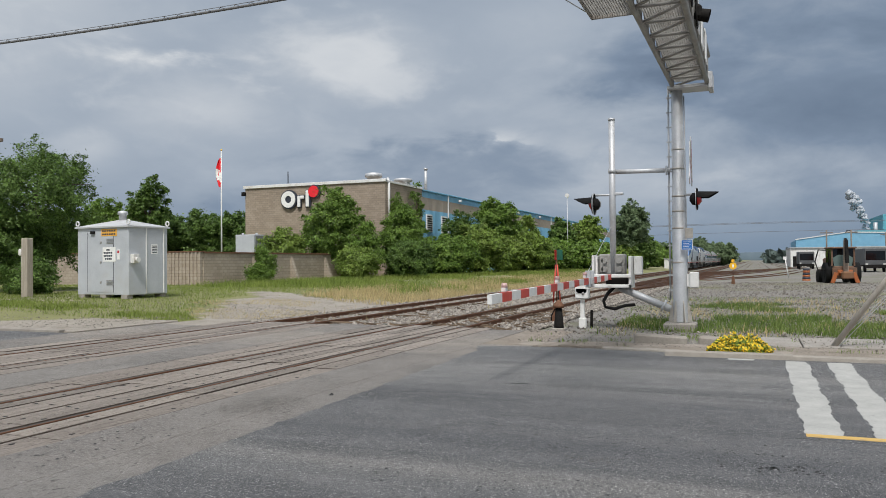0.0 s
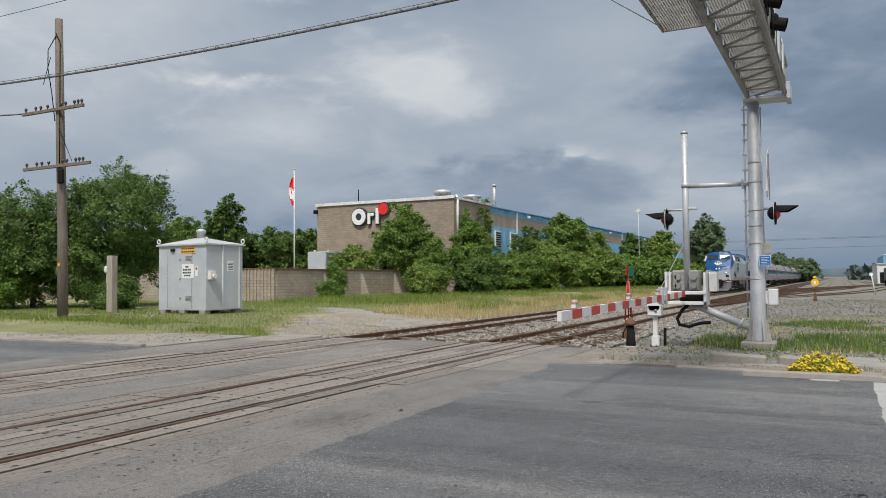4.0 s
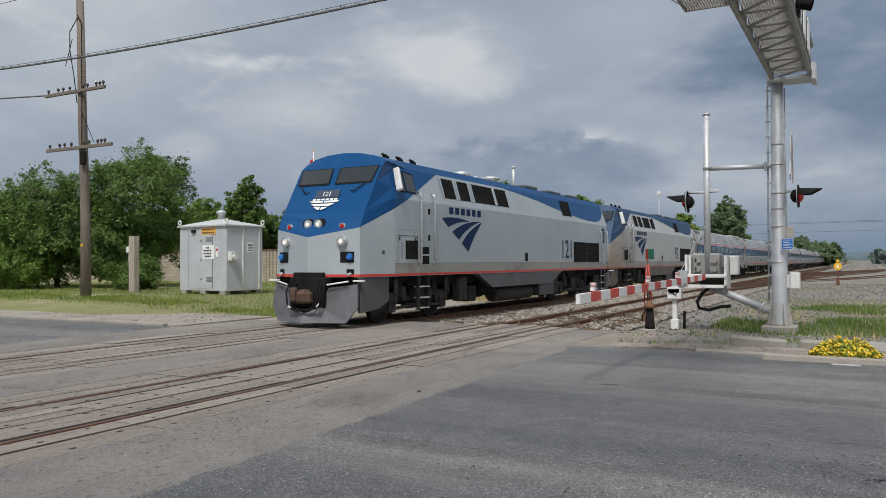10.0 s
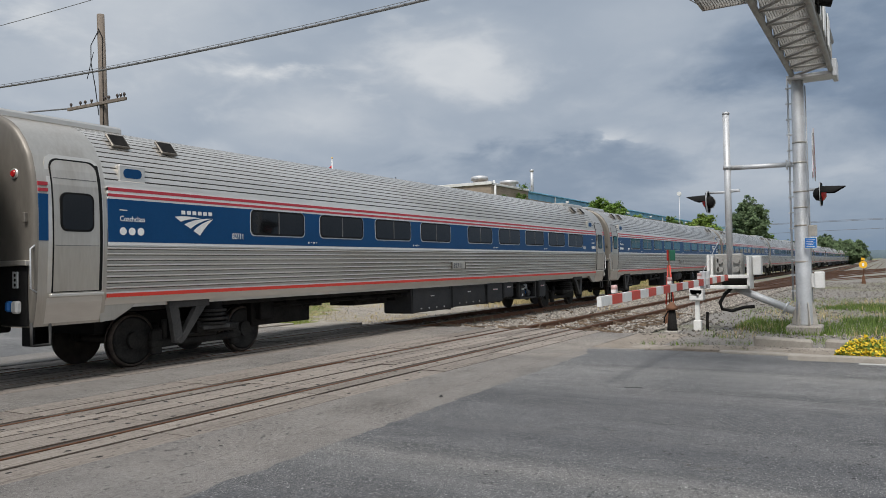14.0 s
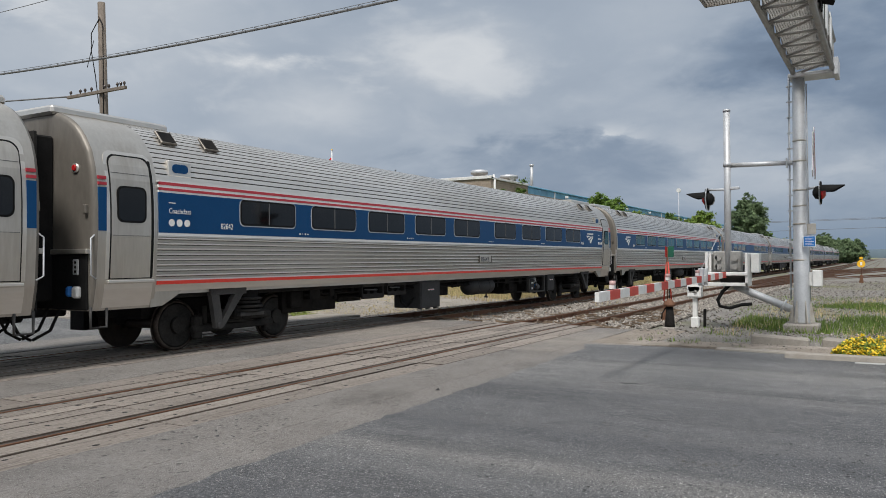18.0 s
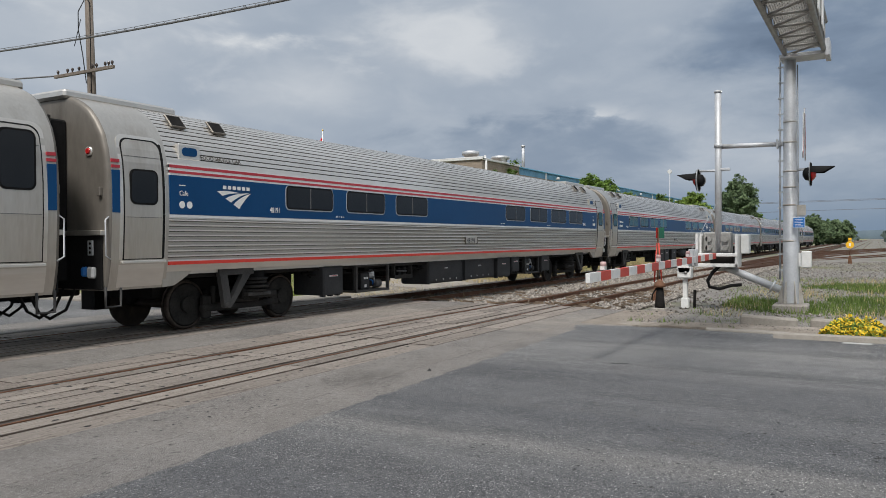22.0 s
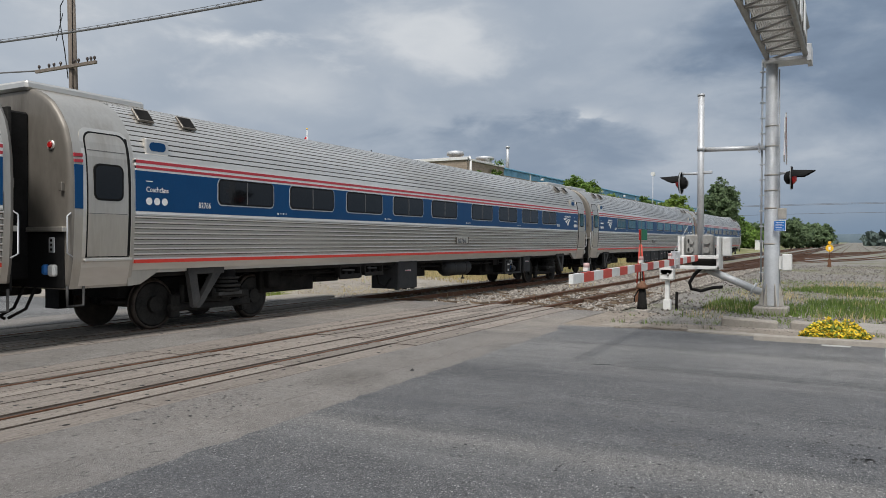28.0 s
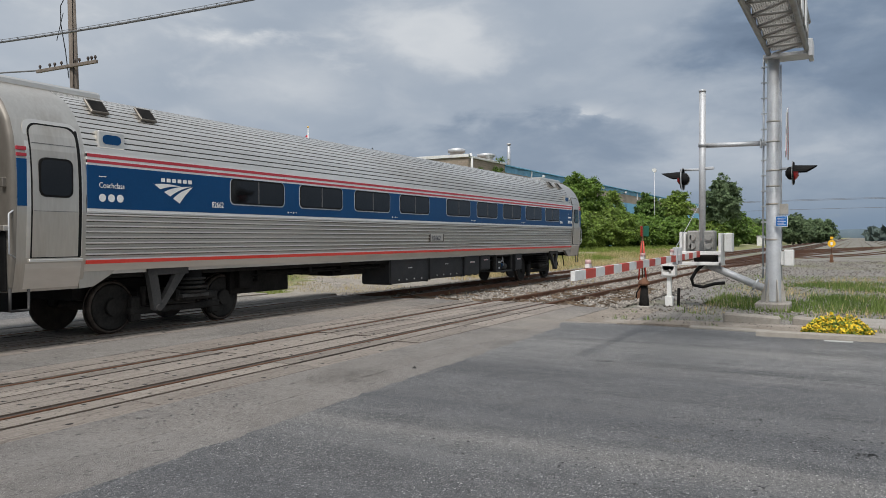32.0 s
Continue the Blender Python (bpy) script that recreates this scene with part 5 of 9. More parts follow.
            part("control_box", q, None, rack, "dark control box with pale marks")
            q = Mesh().use(M["galv"]).box(0.9, 1.2, m0 + 0.40, m0 + 0.60, z + 0.32, z + 0.52, 0.05, pose(0, 0, 0))
            q.use(M["under"]).tube([(1.0, m0 + 0.38, z + 0.2), (1.0, m0 + 0.72, z + 0.2)], 0.12, 14)
            q.use(M["galv_dark"]).tube([(1.1, m0 + 0.66, z + 0.17), (1.1, b - 0.1, z + 0.17)], [0.10, 0.11], 14)
            q.use(M["signblue"]).tube([(1.05, m0 + 0.5, z + 0.3), (1.16, m0 + 0.54, z + 0.24), (1.1, m0 + 0.62, z + 0.14)], 0.02, 6)
            q.use(M["galv"]).tube([(1.16, m0 + 0.40, z + 0.45), (1.22, m0 + 0.5, z + 0.36), (1.18, m0 + 0.6, z + 0.2)], 0.016, 6)
            part("compressor", q, None, rack, "compressor with bright and blue pipes")
        elif kind == "panel":
            q = Mesh().use(M["casing"]).box(0.55, 1.40, a, b, z, 1.09, 0.015)
            q.box(1.40, 1.412, a + 0.03, b - 0.03, z + 0.04, 1.04, 0.004)
            for k in range(3):
                q.box(1.25, 1.36, a + 0.06 + k * (b - a - 0.2) / 2, a + 0.14 + k * (b - a - 0.2) / 2, z - 0.035, z)
            bx = part("equipment_box", q, None, car, "tall grey-black cabinet with a small plate")
            mid = (a + b) / 2
            part("plate", Mesh().use(M["signwhite"]).box(1.412, 1.416, mid - 0.15, mid + 0.15, z + (1.09 - z) * 0.62, z + (1.09 - z) * 0.62 + 0.035).use(M["red"]).box(1.412, 1.4165, mid - 0.13, mid + 0.13, z + (1.09 - z) * 0.62 + 0.008, z + (1.09 - z) * 0.62 + 0.022), None, bx)
            if z < 0.4:
                hs = Mesh().tube([(1.2, a - 0.05, 0.62), (1.2, a - 0.35, 0.40), (1.2, a - 0.62, 0.52), (1.15, a - 0.7, 0.9)], 0.028, 8).tube([(1.1, b, 0.6), (1.1, b + 0.1, 0.7), (1.1, b + 0.06, 0.85)], 0.025, 8)
                part("hose", hs, M["rubber"], bx)
        elif kind == "box":
            q = Mesh().box(0.45, 1.36, a, b, z, 1.08, 0.03).box(1.36, 1.372, a + 0.05, b - 0.05, z + 0.06, 0.98, 0.005)
            q.box(0.5, 1.375, a + 0.02, a + 0.06, z - 0.015, 1.08).box(0.5, 1.375, b - 0.06, b - 0.02, z - 0.015, 1.08)
            bx = part("equipment_box", q, M["casing"], car, "wide grey-black equipment box")
            lt = Mesh()
            for k in range(4):
                lt.tube([(1.372, a + (b - a) * (0.2 + 0.2 * k), z + 0.10), (1.385, a + (b - a) * (0.2 + 0.2 * k), z + 0.10)], 0.018, 6)
            lt.use(M["signwhite"])
            for k in range(3):
                lt.box(1.372, 1.375, (a + b) / 2 - 0.1 + k * 0.07, (a + b) / 2 - 0.055 + k * 0.07, z + 0.40, z + 0.425)
            part("latches", lt, M["under"], bx)
        elif kind == "rack":
            q = Mesh().box(0.6, 1.3, a, b, z + 0.12, z + 0.16).box(1.24, 1.32, a, b, 0.98, 1.06, 0.01).box(0.5, 0.6, a, b, z, 1.06)
            for yy in (a, b - 0.05):
                q.box(1.2, 1.3, yy, yy + 0.05, z + 0.12, 1.08)
            q.box(1.30, 1.315, a, b, z + 0.10, z + 0.20, 0.004)
            rk = part("equipment_rack", q, M["under"], car, "open rack of valves under the floor")
            q = Mesh().use(M["under"])
            for k in range(3):
                q.box(0.75, 1.2, a + 0.08 + k * (b - a) * 0.30, a + (k + 0.75) * (b - a) * 0.31, z + 0.16, z + rng.uniform(0.26, 0.4), 0.02)
            q.use(M["galv_dark"]).tube([(1.24, a + 0.2, z + 0.3), (1.24, b - 0.2, z + 0.28)], 0.02, 6)
            part("valve", q, None, rk)
        else:
            q = Mesh().box(0.2, 0.95, a, b, z, 1.0, 0.02).box(0.95, 1.1, a + 0.1, a + 0.5, z + 0.12, 0.98, 0.02)
            part("deep_box", q, M["black"], car)
    q = Mesh()
    q.box(-1.3, 1.3, 0.75, 25.8, 0.98, 1.10, 0.02)
    # added black blocks close the view behind each bogie, as its deep shade
    for yc in (4.2, 22.36):
        q.box(-0.62, 0.62, yc - 1.9, yc + 1.9, 0.60, 0.92)
        q.box(-1.25, -0.85, yc - 2.0, yc + 2.0, 0.35, 0.92)
    for x in (0.2, 0.5, 1.0):
        q.tube([(x, 6, 0.92), (x, 20, 0.92)], 0.03, 6)
    q.tube([(1.18, 6.0, 0.88), (1.18, 20.0, 0.88)], 0.022, 6)
    for i in range(26):
        yy = rng.uniform(6, 20)
        q.box(0.3, rng.uniform(0.7, 1.25), yy, yy + rng.uniform(0.05, 0.35), rng.uniform(0.72, 0.9), 0.99)
    for i in range(12):
        yy = rng.uniform(6, 20)
        q.tube([(1.0, yy, 0.98), (1.05, yy + 0.05, 0.82), (1.0, yy + rng.uniform(0.2, 0.5), 0.84)], 0.02, 5)
    part("underframe", q, M["black"], car)
    # lower corner skirts by the doors
    for sx in (-1, 1):
        for y, s in ((0, 1), (L, -1)):
            sk = Mesh()
            a = [(1.80, 1.15), (1.80, 0.86), (2.05, 0.88), (2.35, 1.04), (2.48, 1.15)]
            sk.prism([(y + s * p, z) for p, z in a], "x", sx * 1.40, sx * 1.49)
            part("skirt", sk, M["steel_dirty"], car)
    return car


GEAR = {
    "A": (("deep", 5.6, 7.38, 0.50), ("deep", 9.0, 10.4, 0.72), ("box", 10.95, 12.95, 0.42), ("box", 13.02, 15.08, 0.46), ("panel", 15.14, 16.2, 0.48), ("panel", 16.3, 17.02, 0.60), ("genset", 17.58, 18.95, 0.47), ("panel", 19.12, 19.72, 0.50)),
    "B": (("deep", 5.6, 7.4, 0.50), ("rack", 7.95, 8.85, 0.62), ("rack", 9.0, 9.84, 0.64), ("panel", 10.42, 11.42, 0.34), ("deep", 11.6, 12.65, 0.60), ("tank", 13.43, 15.25, 0.55), ("deep", 16.4, 17.47, 0.47), ("genset", 17.57, 18.95, 0.47), ("panel", 19.1, 19.75, 0.50)),
    "C": (("panel", 6.25, 6.98, 0.42), ("genset", 7.55, 8.95, 0.40), ("rack", 9.28, 10.15, 0.55), ("box", 10.9, 12.87, 0.44), ("box", 13.0, 15.0, 0.45), ("panel", 15.18, 16.18, 0.44), ("panel", 16.32, 16.94, 0.58), ("genset", 17.55, 18.8, 0.45), ("panel", 18.95, 19.7, 0.5)),
    "D": (("deep", 5.6, 7.3, 0.50), ("deep", 7.9, 10.2, 0.66), ("panel", 10.47, 11.43, 0.36), ("panel", 11.6, 12.69, 0.42), ("panel", 13.4, 14.58, 0.44), ("rack", 14.8, 15.7, 0.7), ("tank", 16.45, 18.25, 0.55)),
}
A_WIN = [4.92, 6.96, 8.99, 11.02, 13.58, 15.6, 17.6, 19.6, 21.55]
B_WIN = [3.70, 5.75, 7.78, 9.83, 11.86, 14.4, 16.45, 18.46, 20.45]
C_WIN = [4.80, 6.85, 8.90, 15.43, 17.44, 19.40, 21.3]
D_WIN = [3.66, 5.69, 7.72, 9.74, 16.4, 18.4, 20.4]
# windows, front door, rear door (2: with a tall window), emblem, number, word, what sets it apart, gear under the floor
SPECS = [
    (A_WIN, 1, 1, 3.15, "82711", "Coachclass", "emblem at the front", "A"),
    (B_WIN, 1, 1, 22.7, "82571", "Coachclass", "emblem at the rear", "B"),
    (B_WIN, 1, 1, 22.7, "82642", "Coachclass", "emblem at the rear", "B"),
    (B_WIN, 0, 2, 1.95, "25040", "Coachclass", "one tall-windowed door", "B"),
    (C_WIN, 1, 1, 2.95, "48191", "Cafe", "cafe car", "C"),
    (D_WIN, 1, 1, 22.8, "48180", "Businessclass", "business car", "D"),
    (A_WIN, 2, 0, 24.15, "25079", "Coachclass", "tall-windowed front door", "A"),
    (B_WIN, 1, 1, 22.87, "82766", "Coachclass", "emblem at the rear", "B"),
    (A_WIN, 1, 1, 3.15, "82510", "Coachclass", "emblem at the front", "A"),
    (A_WIN, 1, 1, 3.15, "82662", "Coachclass", "last of the train", "A"),
]

def loco(number, grimy):
    """One diesel locomotive; y runs from its nose (0) back to its rear (21)."""
    lc = tagged(empty("locomotive"), "silver and blue diesel locomotive %s" % ("with a grimy tan-stained nose" if grimy else "with two lit headlamps, leading the train"), "locomotive", "locomotives of the train")
    SIL = M["silver_grimy"] if grimy else M["silver"]
    K, T = 3.26, 4.12            # kink of the side, top of the sloped upper side
    BLU = M["loco_blue_grimy"] if grimy else M["loco_blue"]
    SILL = 1.24
    # rows of the nose from the foot of the blue upwards: centre (y, z) and corner (x, y, z)
    NOSE = (((0.76, 2.23), (1.29, 1.16, 2.46)), ((1.02, 2.60), (1.29, 1.27, 2.68)), ((1.24, 2.86), (1.29, 1.38, 2.88)),
            ((1.77, 3.64), (1.295, 1.86, 3.65)), ((1.99, 4.07), (1.31, 2.14, 4.09)))
    BACK = ((1.5, 2.4, 2.98), (1.5, 2.4, 3.10), (1.5, 2.4, 3.26), (1.41, 2.52, 3.58), (1.28, 2.70, 4.02))
    FX, FY, CY = 1.31, 1.14, 0.76

    def xs(z):
        return 1.5 if z <= K else 1.5 - (z - K) * 0.25 / (T - K)

    def nose(s, u, k, lift=0.0):
        """A place on the nose: u from the crease (0) to the corner (1), k the row."""
        i = min(int(k), 3)
        rows = []
        for (cy, cz), (x, y, z) in NOSE[i:i + 2]:
            rows.append(Vector((0, cy, cz)).lerp(Vector((x, y, z)), u))
        p = rows[0].lerp(rows[1], k - i) + Vector((0, -0.8, 0.6)) * lift
        return (s * p.x, p.y, p.z)

    # silver side shell
    b = Mesh().use(SIL)
    for s in (-1, 1):
        P = lambda x, y, z: (s * x, y, z)
        b.quad(P(1.5, 2.4, SILL), P(1.5, 20.95, SILL), P(1.5, 20.95, K), P(1.5, 2.4, K))
        b.quad(P(1.5, 2.4, K), P(1.5, 20.95, K), P(1.25, 20.80, T), P(1.25, 2.75, T))
        b.quad(P(0, CY, SILL), P(FX, FY, SILL), P(1.29, 1.16, 2.46), P(0, CY, 2.23))
        b.poly([P(FX, FY, SILL), P(1.5, 2.4, SILL), P(1.5, 2.4, 2.98), P(1.29, 1.16, 2.46)])
    b.quad((-1.5, 20.95, SILL), (1.5, 20.95, SILL), (1.5, 20.95, K), (-1.5, 20.95, K))
    b.quad((-1.5, 20.95, K), (1.5, 20.95, K), (1.25, 20.8, T), (-1.25, 20.8, T))
    b.quad((-1.5, 2.2, SILL), (1.5, 2.2, SILL), (1.5, 20.95, SILL), (-1.5, 20.95, SILL))
    body = part("body", b, None, lc)
    # blue roof, cab and nose
    TOP = ((1.25, T), (1.12, 4.33), (0.6, 4.45), (0, 4.49))
    ARCH = ((1.32, 2.31, 4.23), (0.98, 2.29, 4.38), (0.52, 2.27, 4.47), (0, 2.26, 4.50))
    r = Mesh().use(BLU)
    nz = Mesh().use(BLU)
    for s in (-1, 1):
        for (xa, za), (xb, zb) in zip(TOP, TOP[1:]):
            r.quad((s * xa, 3.4, za), (s * xa, 20.8, za), (s * xb, 20.7, zb), (s * xb, 3.4, zb))
        r.poly([(s * 1.25, 20.8, T), (s * 1.12, 20.75, 4.33), (s * 0.6, 20.7, 4.43), (0, 20.7, 4.46), (0, 20.82, T)])
        for i in range(4):
            nz.quad(nose(s, 0, i), nose(s, 1, i), nose(s, 1, i + 1), nose(s, 0, i + 1))
            q = [(s * x, y, z) for x, y, z in BACK[i:i + 2]]
            nz.quad(nose(s, 1, i), q[0], q[1], nose(s, 1, i + 1))
        for i in range(3):
            ua, ub = (1.0, 0.75, 0.40, 0.0)[i:i + 2]
            pa, pb = [(s * x, y, z) for x, y, z in ARCH[i:i + 2]]
            nz.quad(nose(s, ua, 4), nose(s, ub, 4), pb, pa)
            nz.quad(pa, pb, (s * TOP[i + 1][0], 3.4, TOP[i + 1][1]), (s * TOP[i][0], 3.4, TOP[i][1]))
        nz.poly([nose(s, 1, 4), (s * 1.28, 2.70, 4.02), (s * 1.25, 2.75, T), (s * 1.32, 2.31, 4.23)])
        nz.poly([(s * 1.32, 2.31, 4.23), (s * 1.25, 2.75, T), (s * 1.25, 3.4, T)])
    part("roof", r, None, lc, "blue roof")
    part("nose", nz, None, lc, "blue raked nose and cab front")
    e = 0.006
    for s in (-1, 1):
        r = Mesh().use(BLU)
        r.poly([(s * (1.5 + e), 2.38, 2.975), (s * (1.5 + e), 3.05, K), (s * (1.5 + e), 2.38, K)])
        r.poly([(s * (1.5 + e), 2.38, K), (s * (1.5 + e), 3.05, K), (s * (1.25 + e), 5.0, T), (s * (1.25 + e), 2.75, T)])
        part("blue_cab_side", r, None, lc)
        r = Mesh().use(BLU)
        low = [(9.8, 4.11), (11, 4.03), (12.5, 3.91), (14, 3.75), (15.5, 3.59), (17, 3.46), (18.2, 3.39), (19.2, 3.38), (19.9, 3.44), (20.4, 3.60), (20.75, 3.88)]
        for (ya, za), (yb, zb) in zip(low, low[1:]):
            r.quad((s * (xs(za) + e), ya, za), (s * (xs(zb) + e), yb, zb), (s * (1.25 + e), min(yb, 20.78), T), (s * (1.25 + e), min(ya, 20.78), T))
        part("blue_sweep", r, None, lc, "blue crescent on the upper side")
    st = Mesh()
    for s in (-1, 1):
        st.box(s * 1.48, s * 1.507, 2.4, 20.95, 1.25, 1.31)
        st.poly([(s * (FX + 0.006), FY - 0.005, 1.25), (s * 1.507, 2.4, 1.25), (s * 1.507, 2.4, 1.31), (s * (FX + 0.006), FY - 0.005, 1.31)])
        st.poly([(0, CY - 0.006, 1.25), (s * (FX + 0.006), FY - 0.006, 1.25), (s * (FX + 0.006), FY - 0.006, 1.31), (0, CY - 0.006, 1.31)])
    sm = Mesh()
    for s in (-1, 1):
        sm.box(s * 1.49, s * 1.5015, 2.4, 20.95, 1.575, 1.585)
        for ya, yb, za, zb in ((6.9, 7.3, 1.78, 2.0), (9.3, 9.55, 1.72, 1.92), (2.62, 3.4, 1.5, 2.45), (1.9, 2.0, 1.8, 2.0)):
            if yb > 2.4:
                for q in ((ya, yb, za, za + 0.008), (ya, yb, zb, zb + 0.008), (ya, ya + 0.01, za, zb), (yb, yb + 0.01, za, zb)):
                    sm.box(s * 1.49, s * 1.5012, *q)
        for yy in (14.4, 20.9):
            sm.box(s * 1.49, s * 1.5015, yy, yy + 0.012, 1.43, 3.2)
    part("panel_seam", sm, M["dkgrey"], lc)
    for s in (-1, 1):
        part("sill_band", Mesh().box(s * 1.49, s * 1.5035, 2.42, 20.93, 1.312, 1.572), M["sill_dust"], lc, "dust-stained sill below the panels")
        fr = Mesh()
        for q in ((2.55, 2.57, 1.58, 2.30), (3.56, 3.58, 1.58, 2.30), (2.55, 3.58, 2.29, 2.31)):
            fr.box(s * 1.49, s * 1.5025, *q)
        for zz in np.arange(1.72, 2.12, 0.045):
            fr.box(s * 1.49, s * 1.503, 2.74, 2.80, zz, zz + 0.02)
        part("hatch_seam", fr, M["dkgrey"], lc)
        for yy, zz in ((2.66, 2.22), (3.48, 2.22), (1.98, 1.86)):
            xx = 1.5 if yy > 2.4 else 1.31 + (yy - 1.14) * 0.151
            part("latch", Mesh().use(M["black"]).tube([(s * (xx - 0.02), yy, zz), (s * (xx + 0.012), yy, zz)], 0.05, 12).use(M["galv"]).tube([(s * xx, yy, zz), (s * (xx + 0.02), yy, zz)], 0.022, 8), None, lc, "round panel latch")
    part("red_stripe", st, M["red_loco"] if not grimy else M["red_grimy"], lc)
    for s in (-1, 1):
        q = Mesh().use(M["rubber"])
        q.poly([nose(s, 0.07, 2.96, 0.012), nose(s, 0.91, 2.96, 0.012), nose(s, 0.95, 4.0, 0.012), nose(s, 0.08, 4.0, 0.012)])
        q.use(M["windshield"])
        q.poly([nose(s, 0.10, 3.03, 0.018), nose(s, 0.88, 3.03, 0.018), nose(s, 0.92, 3.95, 0.018), nose(s, 0.11, 3.95, 0.018)])
        ws = part("windshield", q, None, lc, "dark raked windshield in a thin frame")
        wp = Mesh().tube([nose(s, 0.62, 2.72, 0.03), nose(s, 0.60, 2.66, 0.05), nose(s, 0.80, 2.94, 0.04)], 0.014, 5)
        wp.tube([nose(s, 0.60, 2.66, 0.05), nose(s, 0.50, 2.72, 0.03)], 0.012, 5)
        part("wiper", wp, M["rubber"], ws)
        c = nose(s, 0.125, 0.86)
        lp = Mesh().use(M["black"]).tube([(c[0] + s * 0.02, c[1] + 0.1, c[2]), (c[0] + s * 0.02, c[1] - 0.03, c[2] - 0.02)], 0.155, 18)
        lp.use(M["chrome"]).tube([(c[0], c[1] + 0.05, c[2]), (c[0], c[1] - 0.06, c[2])], 0.12, 18)
        lp.use(M["lampglass"]).tube([(c[0], c[1] - 0.05, c[2]), (c[0], c[1] - 0.068, c[2])], [0.105, 0.08], 18)
        lp.use(M["headlamp"]).tube([(c[0], c[1] - 0.06, c[2]), (c[0], c[1] - 0.075, c[2])], [0.05, 0.03], 12)
        part("headlamp", lp, None, lc, "round lit headlamp")
        lp = Mesh().use(M["chrome"]).tube([(s * 0.88, 1.2, 2.12), (s * 0.88, 0.93, 2.12)], 0.125, 18)
        lp.use(M["lampglass"]).tube([(s * 0.88, 0.94, 2.12), (s * 0.88, 0.915, 2.12)], [0.105, 0.08], 18)
        lp.use(M["headlamp"]).tube([(s * 0.88, 0.92, 2.12), (s * 0.88, 0.905, 2.12)], [0.05, 0.03], 12)
        part("ditch_lamp", lp, None, lc, "lower corner lamp")
        c = nose(s, 0.64, 0.45)
        rl = Mesh().use(M["chrome"]).tube([(c[0], c[1] + 0.1, c[2]), (c[0], c[1] - 0.035, c[2])], 0.085, 14)
        rl.use(M["redlens"]).tube([(c[0], c[1] - 0.03, c[2]), (c[0], c[1] - 0.05, c[2])], [0.068, 0.045], 14)
        part("class_lamp", rl, None, lc, "small red lamp")
        rc = Mesh().use(M["rubber"]).prism([(0.82, 0.995), (1.16, 1.09), (1.16, 1.3), (0.82, 1.3)] if s > 0 else [(-0.82, 0.995), (-1.16, 1.09), (-1.16, 1.3), (-0.82, 1.3)], "z", 1.60, 1.87)
        rc.use(M["signblue"]).tube([(s * 1.07, 1.1, 1.74), (s * 1.07, 0.98, 1.74)], [0.07, 0.06], 10)
        rc.box(s * 1.02, s * 1.13, 1.0, 1.1, 1.66, 1.82, 0.02)
        part("jumper_socket", rc, None, lc, "recess with a blue jumper cover")
        rc = Mesh().use(M["rubber"]).prism([(s * 0.98, 1.04), (s * 1.16, 1.09), (s * 1.16, 1.3), (s * 0.98, 1.3)], "z", 1.24, 1.44)
        rc.use(M["galv"]).tube([(s * 1.07, 1.2, 1.34), (s * 1.07, 0.98, 1.31)], 0.035, 8)
        part("air_hose_recess", rc, None, lc, "dark recess with a hose cock")
        # side windows, mirror, doors, rails, louvres
        q = Mesh().use(M["rubber"])
        def up(y, z, e):
            return (s * (xs(z) + e), y, z)
        for ya, yb in ((2.72, 3.06), (3.09, 3.62)):
            q.use(M["rubber"]).poly([up(ya, 3.46, 0.012), up(yb, 3.44, 0.012), up(yb, 4.0, 0.012), up(ya, 4.04, 0.012)])
            q.use(M["windshield"]).poly([up(ya + 0.03, 3.50, 0.016), up(yb - 0.03, 3.48, 0.016), up(yb - 0.03, 3.96, 0.016), up(ya + 0.03, 4.0, 0.016)])
        part("cab_window", q, None, lc, "dark cab side windows")
        part("mirror", Mesh().box(-0.09, 0.09, -0.05, 0.05, -0.32, 0.32, 0.03, pose(s * 1.50, 2.58, 3.76, -8, s * -16, 0)), M["whitepaint"], lc, "tall white mirror panel")
        for y in (3.62, 4.36, 19.85, 20.72):
            hd = Mesh().tube([(s * 1.48, y, 3.50 if y < 10 else 3.0), (s * 1.57, y, 3.44 if y < 10 else 2.96), (s * 1.59, y, 3.36 if y < 10 else 2.9), (s * 1.59, y, 1.62), (s * 1.57, y, 1.56), (s * 1.48, y, 1.54)], 0.036, 10)
            part("handrail", hd, M["chrome"], lc, "bright vertical handrail")
        d = Mesh().use(SIL).box(s * 1.47, s * 1.508, 3.72, 4.26, 2.10, 3.22, 0.01)
        d.use(M["black"]).box(s * 1.49, s * 1.511, 4.12, 4.24, 2.92, 3.08)
        d.box(s * 1.49, s * 1.511, 4.12, 4.24, 2.2, 2.36)
        d.box(s * 1.49, s * 1.511, 3.80, 4.18, 1.55, 2.02)
        d.use(M["galv"]).box(s * 1.49, s * 1.52, 3.82, 4.16, 1.78, 1.82)
        part("cab_door", d, None, lc, "silver cab door with step recess")
        d = Mesh().use(SIL).box(s * 1.47, s * 1.506, 20.0, 20.62, 1.5, 3.24, 0.01)
        d.use(M["rubber"]).prism(rounded(20.08, 20.54, 2.45, 3.12, 0.08), "x", s * 1.49, s * 1.511)
        d.use(M["glass"]).prism(rounded(20.12, 20.50, 2.49, 3.08, 0.07), "x", s * 1.49, s * 1.514)
        part("rear_door", d, None, lc, "silver rear door with a tall window")
